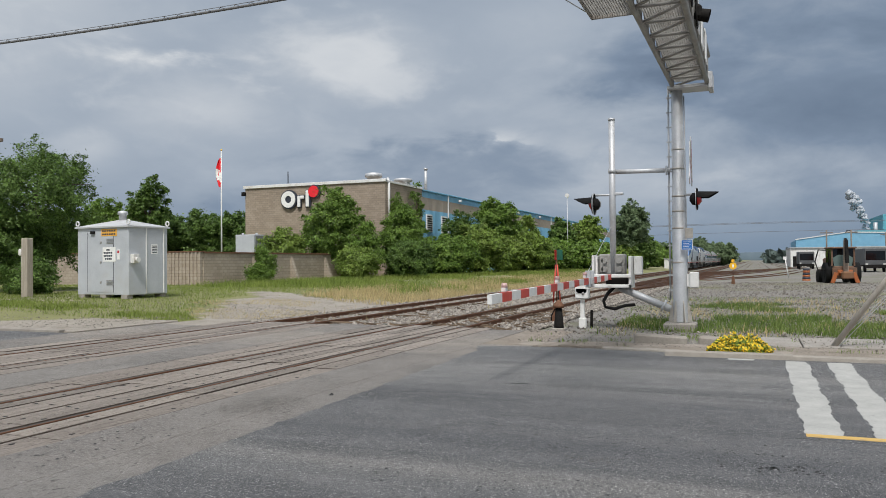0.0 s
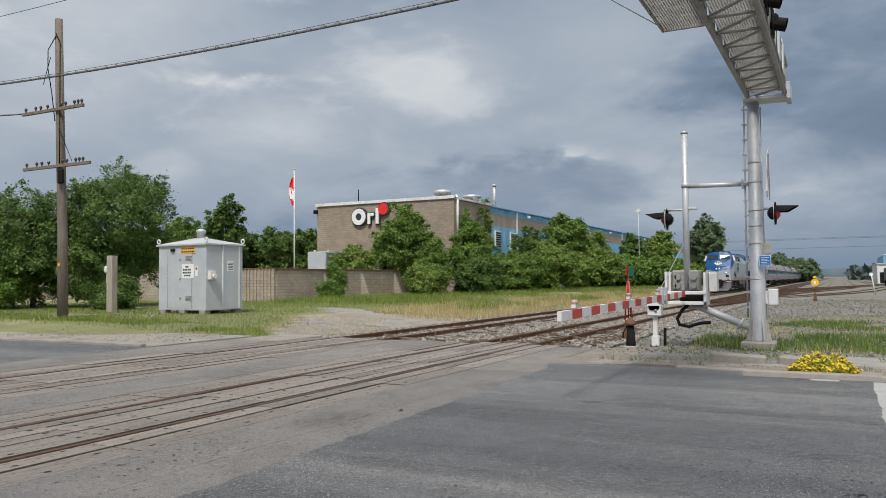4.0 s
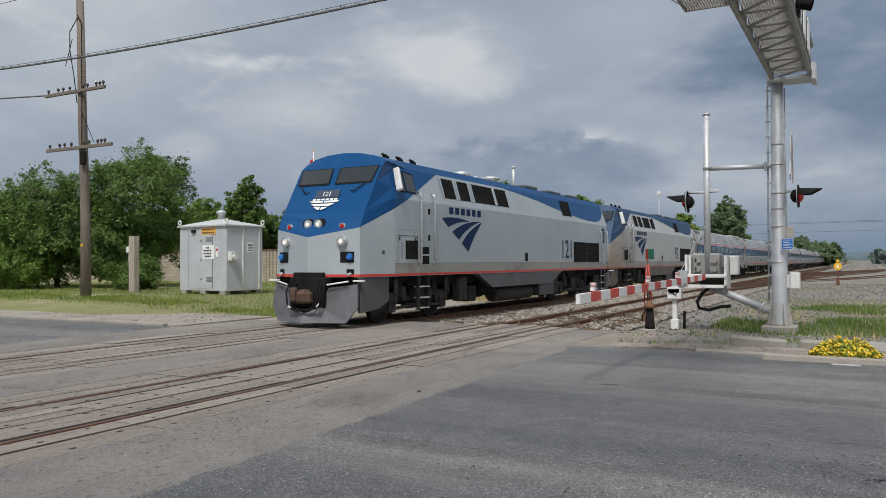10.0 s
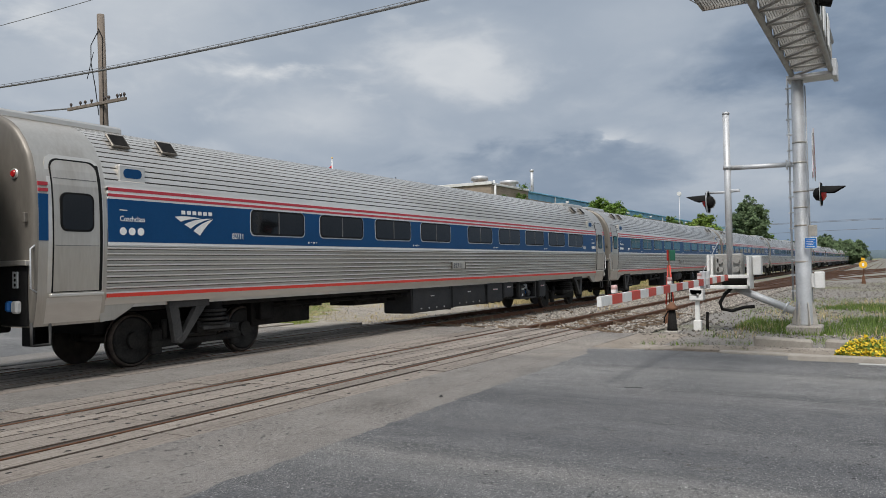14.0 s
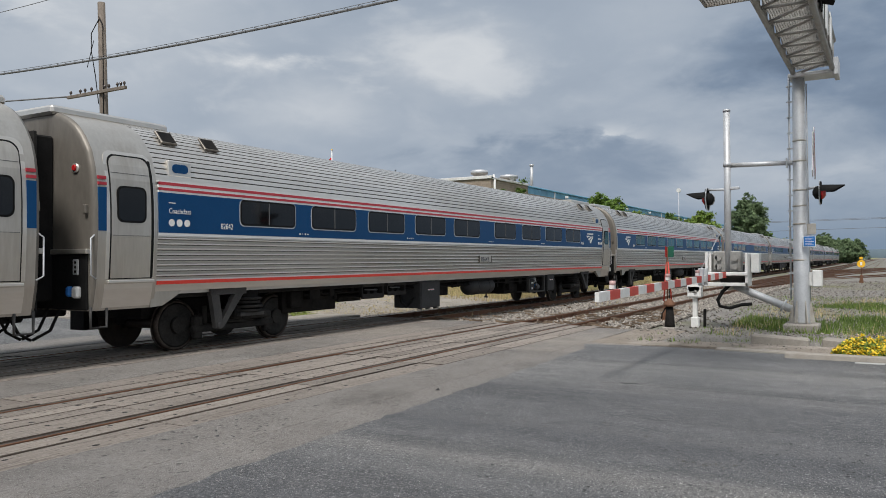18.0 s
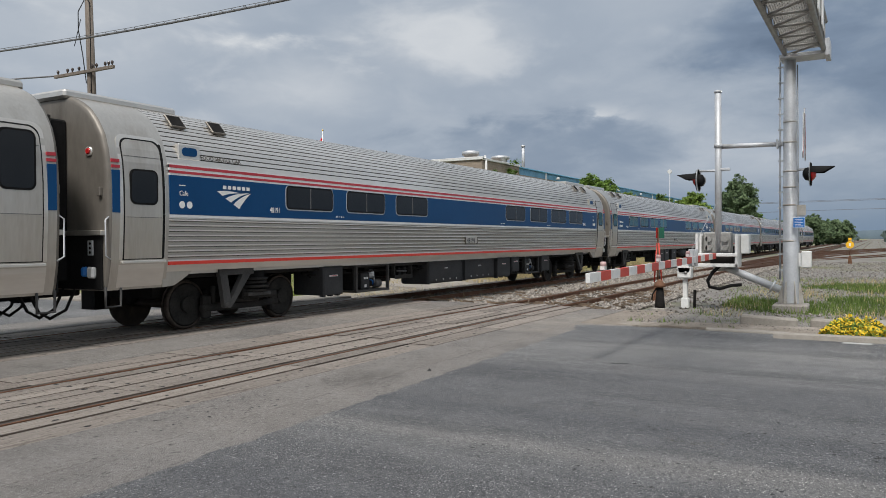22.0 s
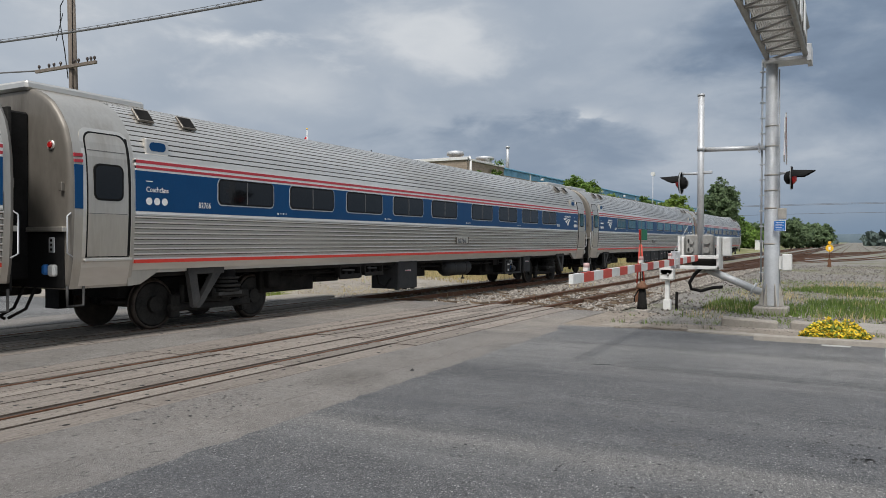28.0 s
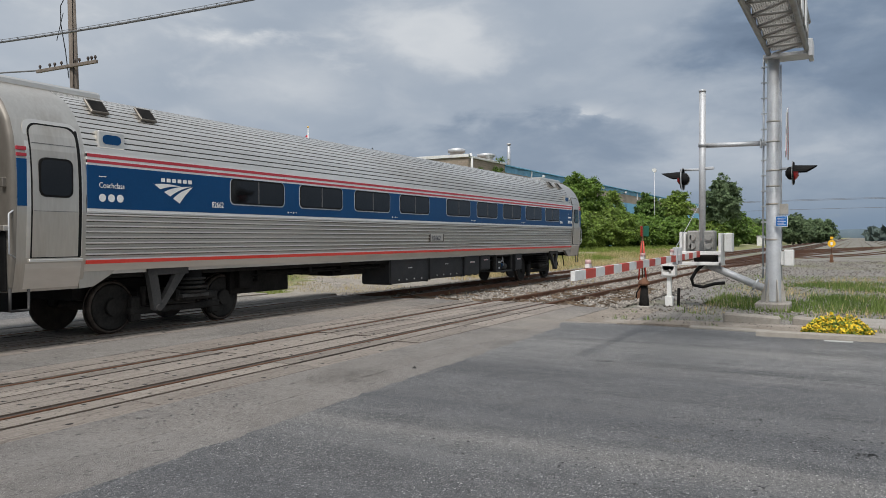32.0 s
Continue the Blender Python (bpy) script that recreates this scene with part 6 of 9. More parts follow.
        for ya, yb, za, zb in ((5.15, 5.95, 3.46, 4.04), (6.12, 6.92, 3.46, 4.04), (7.12, 8.70, 3.46, 4.04), (8.80, 9.80, 3.46, 4.04), (15.15, 16.1, 3.46, 4.06), (16.3, 17.9, 1.58, 2.42), (18.05, 19.62, 1.58, 2.42), (2.98, 3.52, 1.68, 2.18)):
            lv = Mesh().use(M["black"])
            if za > K:
                lv.poly([up(ya, za, 0.008), up(yb, za, 0.008), up(yb, zb, 0.008), up(ya, zb, 0.008)])
            else:
                lv.box(s * 1.48, s * 1.506, ya, yb, za, zb)
            lv.use(M["under"])
            k = int((zb - za) / 0.055)
            for i in range(k):
                z = za + (i + 0.5) * (zb - za) / k
                lv.box(s * (xs(z) - 0.01), s * (xs(z) + 0.02), ya + 0.02, yb - 0.02, z - 0.012, z + 0.008)
            lv.use(SIL if za > K and yb < 10 else M["black"])
            for yy in (ya, yb):
                mid = (za + zb) / 2
                lv.box(s * (xs(mid) - 0.06), s * (xs(mid) + 0.022), yy - 0.03, yy + 0.03, za, zb) if za < K else lv.poly([up(yy - 0.05, za, 0.024), up(yy + 0.05, za, 0.024), up(yy + 0.05, zb, 0.024), up(yy - 0.05, zb, 0.024)])
            part("louvre", lv, None, lc, "dark slatted louvre")
        # lower skirts
        k = Mesh()
        k.prism([(1.16, 0.36), (1.95, 0.44), (2.4, 0.62), (2.4, 1.24), (1.16, 1.24)], "x", s * 1.22, s * 1.33)
        part("nose_skirt", k, M["dkgrey"] if not grimy else M["grime"], lc, "dark lower skirt beside the nose")
        k = Mesh()
        k.prism([(7.2, 1.24), (8.35, 0.78), (13.6, 0.78), (14.9, 1.24)], "x", s * 1.30, s * 1.497)
        part("battery_box", Mesh().box(s * 0.6, s * 1.40, 12.7, 14.2, 0.34, 0.86, 0.03), M["dkgrey"], lc)
        part("skirt", k, M["dkgrey"] if not grimy else M["grime"], lc, "dark grey lower skirt")
        for y in (3.72, 20.05):
            sl = Mesh()
            for dx in (0, 0.5):
                sl.prism([(y + dx - 0.05, 1.24), (y + dx + 0.05, 1.24), (y + dx + 0.03, 0.30), (y + dx - 0.03, 0.30)], "x", s * 1.38, s * 1.47)
            ld = part("step_ladder", sl, M["under"], lc, "dark step ladder with bright treads")
            for z in (0.34, 0.62, 0.92, 1.26):
                part("tread", Mesh().box(s * 1.26, s * 1.50, y, y + 0.5, z, z + 0.03, 0.006), M["galv"], ld)
        tk = Mesh().tube([(s * 1.0, 9.2, 0.52), (s * 1.0, 9.32, 0.52), (s * 1.0, 12.4, 0.52), (s * 1.0, 12.52, 0.52)], [0.2, 0.27, 0.27, 0.2], 16)
        part("air_tank", tk, M["loco_gear"], lc, "dark cylindrical tank")
    part("fuel_tank", Mesh().box(-1.2, 1.2, 8.0, 13.0, 0.55, 1.1, 0.08), M["black"], lc)
    bx = Mesh().box(0.9, 1.3, 6.9, 7.5, 0.38, 0.86, 0.02).box(1.30, 1.32, 6.95, 7.45, 0.42, 0.8)
    part("equipment_box", bx, M["under"], lc)
    def flat(w0, w1, k0, k1, lift):
        """A panel across the crease of the nose."""
        return [nose(-1, w0 / 1.29, k0, lift), nose(1, w0 / 1.29, k0, lift), nose(1, w1 / 1.29, k1, lift), nose(-1, w1 / 1.29, k1, lift)]
    TILT = 55.8
    nb = Mesh().use(M["board"])
    nb.poly(flat(0.39, 0.36, 2.48, 2.76, 0.034))
    nbo = part("number_board", nb, None, lc, "small dark number board")
    c0 = flat(0.3, 0.3, 2.53, 2.76, 0.05)[0]
    lettering(number, 0.20, M["signwhite"], nbo, pose(0, c0[1], c0[2], TILT, 0, 0), "board_number", "CENTER", 1.0)
    for side, bands in ((1, ((0.02, 0.40, 0.46, 2.32, 2.38), (0.0, 0.20, 0.36, 2.20, 2.28), (-0.06, 0.06, 0.20, 2.08, 2.17))), (-1, ((0.02, 0.36, 0.52, 2.32, 2.38), (0.0, 0.24, 0.42, 2.20, 2.28), (0.04, 0.10, 0.28, 2.08, 2.17)))):
        for xi, wa, wb, ka, kb in bands:
            em = Mesh().use(M["signwhite"])
            em.poly([nose(side, max(0.0, xi) / 1.29, ka, 0.035), nose(side, wa / 1.29, ka, 0.035), nose(side, wb / 1.29, kb, 0.035), nose(side, max(0.0, xi) / 1.29, kb, 0.035)])
            part("nose_emblem", em, None, lc, "white band on the nose")
    for i in range(6):
        em = Mesh()
        f = flat(0.4, 0.4, 2.40, 2.455, 0.036)
        x0 = -0.40 + i * 0.137
        em.poly([(x0, f[0][1], f[0][2]), (x0 + 0.105, f[0][1], f[0][2]), (x0 + 0.105, f[2][1], f[2][2]), (x0, f[2][1], f[2][2])])
        part("name_bar", em, M["signwhite"], lc, "plain bar in place of a letter")
    swoosh(lc, 1.508, 4.92, 1.92, 2.62, M["emblem_blue"])
    lettering(number, 1.06, M["emblem_blue"], lc, on_side(1.508, 14.70, 1.75), "side_number", squeeze=0.92)
    part("recess", Mesh().box(1.49, 1.507, 11.05, 11.3, 1.62, 1.92), M["black"], lc)
    # plough and coupler
    pl = Mesh()
    for s in (-1, 1):
        for A in ([(0, 0.50, 0.13), (s * 0.5, 0.68, 0.13), (s * 0.42, 0.74, 0.52), (0, 0.60, 0.36)],
                  [(s * 0.5, 0.68, 0.13), (s * 1.06, 0.89, 0.13), (s * 1.33, 1.0, 0.50), (s * 1.29, 1.06, 1.08), (s * 0.60, 0.82, 0.98), (s * 0.42, 0.74, 0.52)]):
            Bk = [(x, y + 0.04, z) for x, y, z in A]
            pl.poly(A), pl.poly(Bk)
            for i in range(len(A)):
                q = (i + 1) % len(A)
                pl.quad(A[i], A[q], Bk[q], Bk[i])
    part("snow_plough", pl, M["plough"], lc, "scuffed grey snow plough")
    for s in (-1, 1):
        part("grab_iron", Mesh().tube([(s * 0.62, 0.72, 1.06), (s * 1.12, 0.92, 1.14)], 0.022, 6), M["whitepaint"], lc)
        part("uncoupling_step", Mesh().box(s * 1.18, s * 1.48, 1.0, 1.12, 1.13, 1.17, 0.01), M["whitepaint"], lc)
    cp = Mesh().use(M["rust"]).box(-0.13, 0.13, 0.5, 0.9, 0.66, 0.94, 0.05).box(-0.2, 0.2, 0.44, 0.62, 0.60, 0.90, 0.06)
    cp.box(-0.26, -0.10, 0.36, 0.56, 0.64, 1.0, 0.05).box(0.12, 0.24, 0.5, 0.7, 0.6, 0.88, 0.04)
    cp.use(M["black"]).box(-0.55, 0.55, 0.72, 1.1, 0.5, 1.24, 0.03)
    cp.box(-0.45, 0.45, 0.74, 0.9, 1.20, 1.36, 0.02)
    for k, x in enumerate((-0.52, -0.40, -0.30, 0.36, 0.46, 0.56)):
        hz = Mesh().tube([(x, 0.72, 1.12), (x * 1.05, 0.6, 0.86 + 0.05 * (k % 3)), (x * 0.9, 0.56, 0.52), (x * 0.4, 0.52, 0.42 + 0.03 * (k % 2)), (0, 0.52, 0.46)], 0.022, 7)
        part("air_hose", hz, M["rubber"], lc, "black air hose")
    part("hose_coupling", Mesh().tube([(-0.45, 0.56, 0.52), (-0.34, 0.54, 0.48)], 0.03, 7), M["galv"], lc)
    part("hose_coupling", Mesh().tube([(0.5, 0.58, 0.6), (0.44, 0.55, 0.52)], 0.03, 7), M["galv"], lc)
    part("coupler", cp, None, lc, "rusty dark coupler and hoses")
    if grimy:
        for x, m in ((1.02, M["gatered_cable"]), (1.10, M["signblue"]), (0.94, M["rubber"])):
            jc = Mesh().tube([(x, 1.0, 1.72), (x + 0.02, 0.62, 1.5), (x, 0.35, 1.1), (x - 0.03, 0.05, 0.95), (x - 0.02, -0.2, 1.2)], 0.028, 7)
            part("jumper_cable", jc, m, lc, "sagging jumper cable")
    # the far-side black box closes the see-through gap under the body
    up_ = Mesh().box(-1.2, 1.2, 1.2, 20.9, 0.95, 1.26).box(-1.25, -1.0, 1.5, 20.5, 0.30, 1.0).box(-0.16, 0.16, 20.6, 21.15, 0.7, 0.98, 0.04)
    part("underframe", up_, M["black"], lc)
    for y, w, l2, h in ((12.6, 0.9, 1.2, 0.2), (14.9, 0.9, 1.5, 0.10), (17.2, 0.9, 1.4, 0.10)):
        part("roof_hatch", Mesh().box(-w, w, y, y + l2, 4.38, 4.47 + h * 0.2, 0.03), M["dkgrey"], lc)
    for y in (2.9, 3.6, 4.3):
        part("roof_horn", Mesh().box(0.80, 0.90, y, y + 0.22, 4.36, 4.46, 0.02).tube([(0.85, y - 0.06, 4.48), (0.85, y + 0.16, 4.47)], [0.04, 0.025], 8), M["black"], lc)
    for yc in (4.1, 16.9):
        bg = Mesh()
        for s in (-1, 1):
            bg.box(s * 0.92, s * 1.06, yc - 1.9, yc + 1.9, 0.52, 0.70, 0.05)
            bg.box(s * 0.9, s * 1.2, yc - 0.5, yc + 0.5, 0.34, 0.50, 0.05)
            bg.box(s * 0.9, s * 1.25, yc - 0.22, yc + 0.30, 0.50, 0.95, 0.04)
            for e in (-1, 1):
                bg.tube([(s * 1.18, yc + e * 1.2, 0.38), (s * 1.18, yc + e * 0.2, 0.44)], 0.045, 8)
                bg.box(s * 1.06, s * 1.2, yc + e * 0.72 - 0.1, yc + e * 0.72 + 0.1, 0.55, 1.05, 0.03)
        bg.box(-0.9, 0.9, yc - 0.5, yc + 0.5, 0.45, 0.9)
        bogie = part("bogie", bg, M["loco_gear"], lc, "dusty grey bogie frame")
        for s in (-1, 1):
            for dy in (-1.37, 1.37):
                ax = Mesh().prism([(yc + dy - 0.42, 0.66), (yc + dy - 0.16, 0.28), (yc + dy + 0.16, 0.28), (yc + dy + 0.42, 0.66), (yc + dy + 0.2, 0.80), (yc + dy - 0.2, 0.80)], "x", s * 1.02, s * 1.15)
                ax.box(s * 1.15, s * 1.24, yc + dy - 0.16, yc + dy + 0.16, 0.30, 0.62, 0.03)
                for k in range(4):
                    a = k * math.pi / 2 + 0.78
                    ax.tube([(s * 1.24, yc + dy + 0.1 * math.cos(a), 0.46 + 0.1 * math.sin(a)), (s * 1.26, yc + dy + 0.1 * math.cos(a), 0.46 + 0.1 * math.sin(a))], 0.018, 6)
                part("axle_box", ax, M["loco_gear"], bogie, "grey cast axle box")
                for e in (-0.42, 0.42):
                    coil = []
                    for j in range(49):
                        a = j * math.pi / 4
                        coil.append((s * 1.1 + 0.10 * math.cos(a), yc + dy + e + 0.10 * math.sin(a), 0.66 + 0.40 * j / 48))
                    part("coil_spring", Mesh().tube(coil, 0.024, 6), M["loco_gear"], bogie, "dark coil spring")
                dp = Mesh().tube([(s * 1.30, yc + dy + 0.02, 0.50), (s * 1.30, yc + dy + 0.02, 0.78)], 0.035, 8).tube([(s * 1.30, yc + dy + 0.02, 0.74), (s * 1.30, yc + dy + 0.02, 1.16)], 0.062, 10)
                part("damper", dp, M["bracket"], bogie, "upright grey damper")
                hs = Mesh().tube([(s * 1.22, yc + dy * 0.5, 1.1), (s * 1.28, yc + dy * 0.46, 0.85), (s * 1.22, yc + dy * 0.40, 0.7)], 0.018, 6)
                part("hose", hs, M["rubber"], bogie)
            part("brake_cylinder", Mesh().tube([(s * 1.2, yc + 0.34, 0.78), (s * 1.2, yc + 0.64, 0.76)], [0.11, 0.09], 12).box(s * 1.1, s * 1.26, yc + 0.30, yc + 0.36, 0.62, 0.94, 0.02), M["loco_gear"], bogie)
        for dy in (-1.37, 1.37):
            wheelset(lc, yc + dy, 0.508, True)
    for s in (-1, 1):
        part("sand_box", Mesh().box(s * 1.0, s * 1.3, 14.0, 14.9, 0.34, 1.2, 0.03), M["loco_gear"], lc, "dusty grey box behind the tank")
        part("sand_box", Mesh().box(s * 1.05, s * 1.32, 6.35, 6.85, 0.42, 1.15, 0.03), M["loco_gear"], lc, "dusty grey box behind the bogie")
        part("guard_iron", Mesh().prism([(1.75, 0.55), (2.75, 0.62), (2.72, 0.40), (1.9, 0.20)], "x", s * 1.08, s * 1.14), M["under"], lc)
    return lc


M["loco_gear"] = mat("grey-brown dusty running gear", (0.03, 0.028, 0.025), (0.085, 0.078, 0.068), 0.85, 0.0, scale=4, fine=30, bump=0.3, spec=0.2)
M["windshield"] = mat("grey-reflecting windshield glass", (0.018, 0.022, 0.024), (0.03, 0.036, 0.038), 0.05, 0.0, scale=2, fine=20, bump=0, spec=0.9)
M["gatered_cable"] = mat("red cable sheath", (0.35, 0.03, 0.03), (0.45, 0.05, 0.045), 0.5, scale=6, bump=0)
M["chrome"] = mat("bright lamp bezel", (0.55, 0.55, 0.55), (0.7, 0.7, 0.7), 0.25, 0.9, scale=8, bump=0)
M["lampglass"] = mat("pale reflector glass", (0.50, 0.48, 0.43), (0.75, 0.73, 0.68), 0.2, 0.3, scale=30, fine=60, bump=0.1)
M["rust"] = mat("rusty brown cast steel", (0.06, 0.035, 0.025), (0.13, 0.08, 0.055), 0.85, 0.1, scale=6, fine=40, bump=0.3)
M["board"] = mat("dark slate number board", (0.03, 0.05, 0.08), (0.05, 0.07, 0.10), 0.4, scale=3, bump=0)
M["silver_grimy"] = blend_nodes(mat("tan-stained silver paint", (0.48, 0.48, 0.47), (0.56, 0.56, 0.55), 0.5, 0.2, scale=0.6, fine=18, bump=0.01, amount=0.5), (0.40, 0.34, 0.25), 0.58, 0.85, 0.35)
def stain_forward(m, other, y0, y1):
    """Road dirt that thins out from the nose (y0) backwards (y1)."""
    n, l = m.node_tree.nodes, m.node_tree.links
    b = n["Principled BSDF"]
    old = b.inputs["Base Color"].links[0].from_socket
    tc, sp = n.new("ShaderNodeTexCoord"), n.new("ShaderNodeSeparateXYZ")
    l.new(tc.outputs["Object"], sp.inputs[0])
    t = n.new("ShaderNodeTexNoise")
    t.inputs["Scale"].default_value, t.inputs["Detail"].default_value = 1.1, 6
    l.new(tc.outputs["Object"], t.inputs["Vector"])
    r = n.new("ShaderNodeMapRange")
    l.new(sp.outputs[1], r.inputs[0])
    r.inputs[1].default_value, r.inputs[2].default_value, r.inputs[3].default_value, r.inputs[4].default_value = y0, y1, 0.75, 0.0
    z = n.new("ShaderNodeMapRange")
    l.new(sp.outputs[2], z.inputs[0])
    z.inputs[1].default_value, z.inputs[2].default_value, z.inputs[3].default_value, z.inputs[4].default_value = 1.2, 3.4, 1.35, 0.45
    k = n.new("ShaderNodeMath")
    k.operation = "MULTIPLY"
    l.new(r.outputs[0], k.inputs[0]), l.new(z.outputs[0], k.inputs[1])
    k2 = n.new("ShaderNodeMath")
    k2.operation, k2.use_clamp = "MULTIPLY_ADD", True
    l.new(t.outputs[0], k2.inputs[0])
    k2.inputs[1].default_value = 0.5
    l.new(k.outputs[0], k2.inputs[2])
    k3 = n.new("ShaderNodeMapRange")
    l.new(k2.outputs[0], k3.inputs[0])
    k3.inputs[1].default_value, k3.inputs[2].default_value = 0.25, 1.1
    mx = n.new("ShaderNodeMix")
    mx.data_type = "RGBA"
    l.new(k3.outputs[0], mx.inputs[0]), l.new(old, mx.inputs[6])
    mx.inputs[7].default_value = (*other, 1)
    l.new(mx.outputs[2], b.inputs["Base Color"])
    return m


stain_forward(M["silver_grimy"], (0.23, 0.17, 0.11), 0.8, 6.5)
M["sill_dust"] = blend_nodes(mat("tan-dusted silver sill", (0.27, 0.262, 0.235), (0.38, 0.37, 0.335), 0.55, 0.15, scale=0.6, fine=18, bump=0.01, amount=0.7), (0.22, 0.185, 0.14), 0.55, 0.7, 0.5)
M["red_grimy"] = mat("grimy red stripe", (0.25, 0.07, 0.05), (0.38, 0.10, 0.07), 0.6, scale=2)
M["grime"] = mat("brown grimy dark paint", (0.10, 0.085, 0.07), (0.16, 0.14, 0.115), 0.7, scale=1.5, fine=20, bump=0.05)
M["plough"] = mat("scuffed grey plough steel", (0.11, 0.112, 0.125), (0.19, 0.192, 0.205), 0.55, 0.3, scale=2, fine=20, bump=0.05, spots=(0.16, 0.14, 0.12))
M["emblem_blue"] = mat("navy emblem paint", (0.004, 0.020, 0.075), (0.006, 0.026, 0.09), rough=0.5, bump=0, spec=0.15)
TRAIN = []
for i, (num, grimy) in enumerate((("121", False), ("92", True))):
    TRAIN.append((loco(num, grimy), 21.0 * i))
for i, spec in enumerate(SPECS):
    TRAIN.append((coach(spec), 42.0 + 26.0 * i - (0.04, 0.12, 0.09, 0.09, 0.11, 0.11, 0.11, 0.06, 0.12, 0.04)[i]))

# ---- crossing signals ----
def cantilever():
    t = tagged(empty("cantilever_mast", pose(-1.66, 18.7, 0)), "silver steel cantilever signal mast on a concrete plinth", "signal mast")
    pl = Mesh().box(-0.36, 0.36, -0.36, 0.36, -0.25, 0.16, 0.03)
    part("plinth", pl, M["concrete"], t, "stained concrete plinth")
    m = Mesh().tube([(0, 0, 0.16), (0.0, 0, 0.2), (-0.01, 0, 5.62)], [0.172, 0.170, 0.128], 24)
    part("mast", m, M["galv"], t)
    for k in range(6):
        g = Mesh()
        a = k * math.pi / 3
        d = Vector((math.cos(a), math.sin(a), 0))
        n = Vector((-d.y, d.x, 0)) * 0.012
        p = [d * 0.15, d * 0.27, d * 0.19, d * 0.15]
        z = (0.17, 0.17, 0.62, 0.7)
        A = [q + n + Vector((0, 0, h)) for q, h in zip(p, z)]
        B = [q - n + Vector((0, 0, h)) for q, h in zip(p, z)]
        g.poly(A), g.poly(B[::-1])
        for i in range(3):
            g.quad(A[i], B[i], B[i + 1], A[i + 1])
        part("gusset", g, M["galv_stain"], t, "rust-streaked base gusset")
    for z in (1.55, 2.35, 2.75, 3.1, 3.75, 4.2):
        part("band", Mesh().tube([(-0.01, 0, z), (-0.01, 0, z + 0.035)], 0.176 - z * 0.0075, 20), M["galv_stain"], t)
    c = Mesh().tube([(-0.225, 0.05, 0.7), (-0.215, 0.05, 5.7)], 0.022, 8)
    for i in range(14):
        c.box(-0.265, -0.14, 0.02, 0.07, 0.9 + i * 0.35, 0.93 + i * 0.35)
    part("conduit", c, M["galv"], t)
    part("conduit", Mesh().tube([(0.165, 0.1, 0.4), (0.135, 0.1, 5.5)], 0.014, 7), M["galv"], t)
    # cap plate and truss that reaches over the street
    part("cap_plate", Mesh().box(-0.2, 0.78, -0.3, 0.3, 5.60, 5.68, 0.01).box(0.70, 0.80, -0.34, 0.34, 5.55, 5.92, 0.01), M["galv"], t)
    tx0, tx1, z0, z1 = -0.09, 0.68, 5.70, 6.42
    for x, z in ((tx0, z0), (tx1, z0), (tx0, z1), (tx1, z1)):
        part("chord", Mesh().tube([(x, 0.25, z), (x, -12.5, z - 0.14)], 0.055, 8), M["galv_dull"], t, "truss chord")
    for i in range(14):
        y = -0.1 - i * 0.9
        e = -0.011 * (0.25 - y)
        br = Mesh()
        br.tube([(tx0, y, z0 + e), (tx1, y, z0 + e)], 0.028, 6)
        br.tube([(tx0, y, z0 + e), (tx1, y - 0.8, z0 + e)], 0.028, 6)
        part("brace", br, M["galv_dull"], t)
        for x in (tx0, tx1):
            br = Mesh().tube([(x, y, z0 + e), (x, y, z1 + e)], 0.026, 6).tube([(x, y, z0 + e), (x, y - 0.85, z1 + e)], 0.026, 6)
            part("brace", br, M["galv_dull"], t)
    def grating(x0, x1, ya, yb, z):
        q = Mesh()
        n = int((x1 - x0) / 0.04)
        for i in range(n + 1):
            x = x0 + i * (x1 - x0) / n
            q.box(x - 0.003, x + 0.003, ya, yb, z, z + 0.03)
        n = int((yb - ya) / 0.06)
        for i in range(n + 1):
            y = ya + i * (yb - ya) / n
            q.box(x0, x1, y - 0.004, y + 0.004, z + 0.01, z + 0.03)
        return q
    part("grating", grating(tx0 + 0.05, tx1 - 0.05, -8.5, -0.1, 5.78), M["galv_dull"], t, "walkway grating")
    part("grating", grating(-0.82, tx0 - 0.04, -9.3, -5.87, 5.71), M["galv_dull"], t, "side platform grating")
    part("platform_edge", Mesh().box(-0.84, tx0, -5.88, -5.83, 5.69, 5.76).box(-0.86, -0.82, -9.3, -5.83, 5.69, 5.76), M["galv_dull"], t)
    hr = Mesh().tube([(-0.84, -5.9, 5.75), (-1.4, -6.9, 5.98), (-1.8, -7.8, 6.2)], 0.010, 6)
    part("brace_rod", hr, M["galv"], t)
    # signal heads on the truss face
    for y in (-4.1, -5.4):
        hd = Mesh().use(M["black"])
        hd.tube([(0.72, y, 6.1), (0.74, y, 6.1)], 0.26, 18)
        hd.tube([(0.74, y, 6.1), (0.94, y, 6.04)], [0.11, 0.12], 14, False)
        hd.box(0.62, 0.82, y - 0.14, y + 0.14, 6.0, 6.25, 0.04)
        part("signal_head", hd, None, t, "black signal head under the truss")
    for y in (-1.5, -2.7, -3.9):
        part("sign_panel", Mesh().box(0.72, 0.74, y - 0.28, y + 0.28, 5.85, 6.5, 0.01), M["signwhite"], t, "white sign panel on the truss")
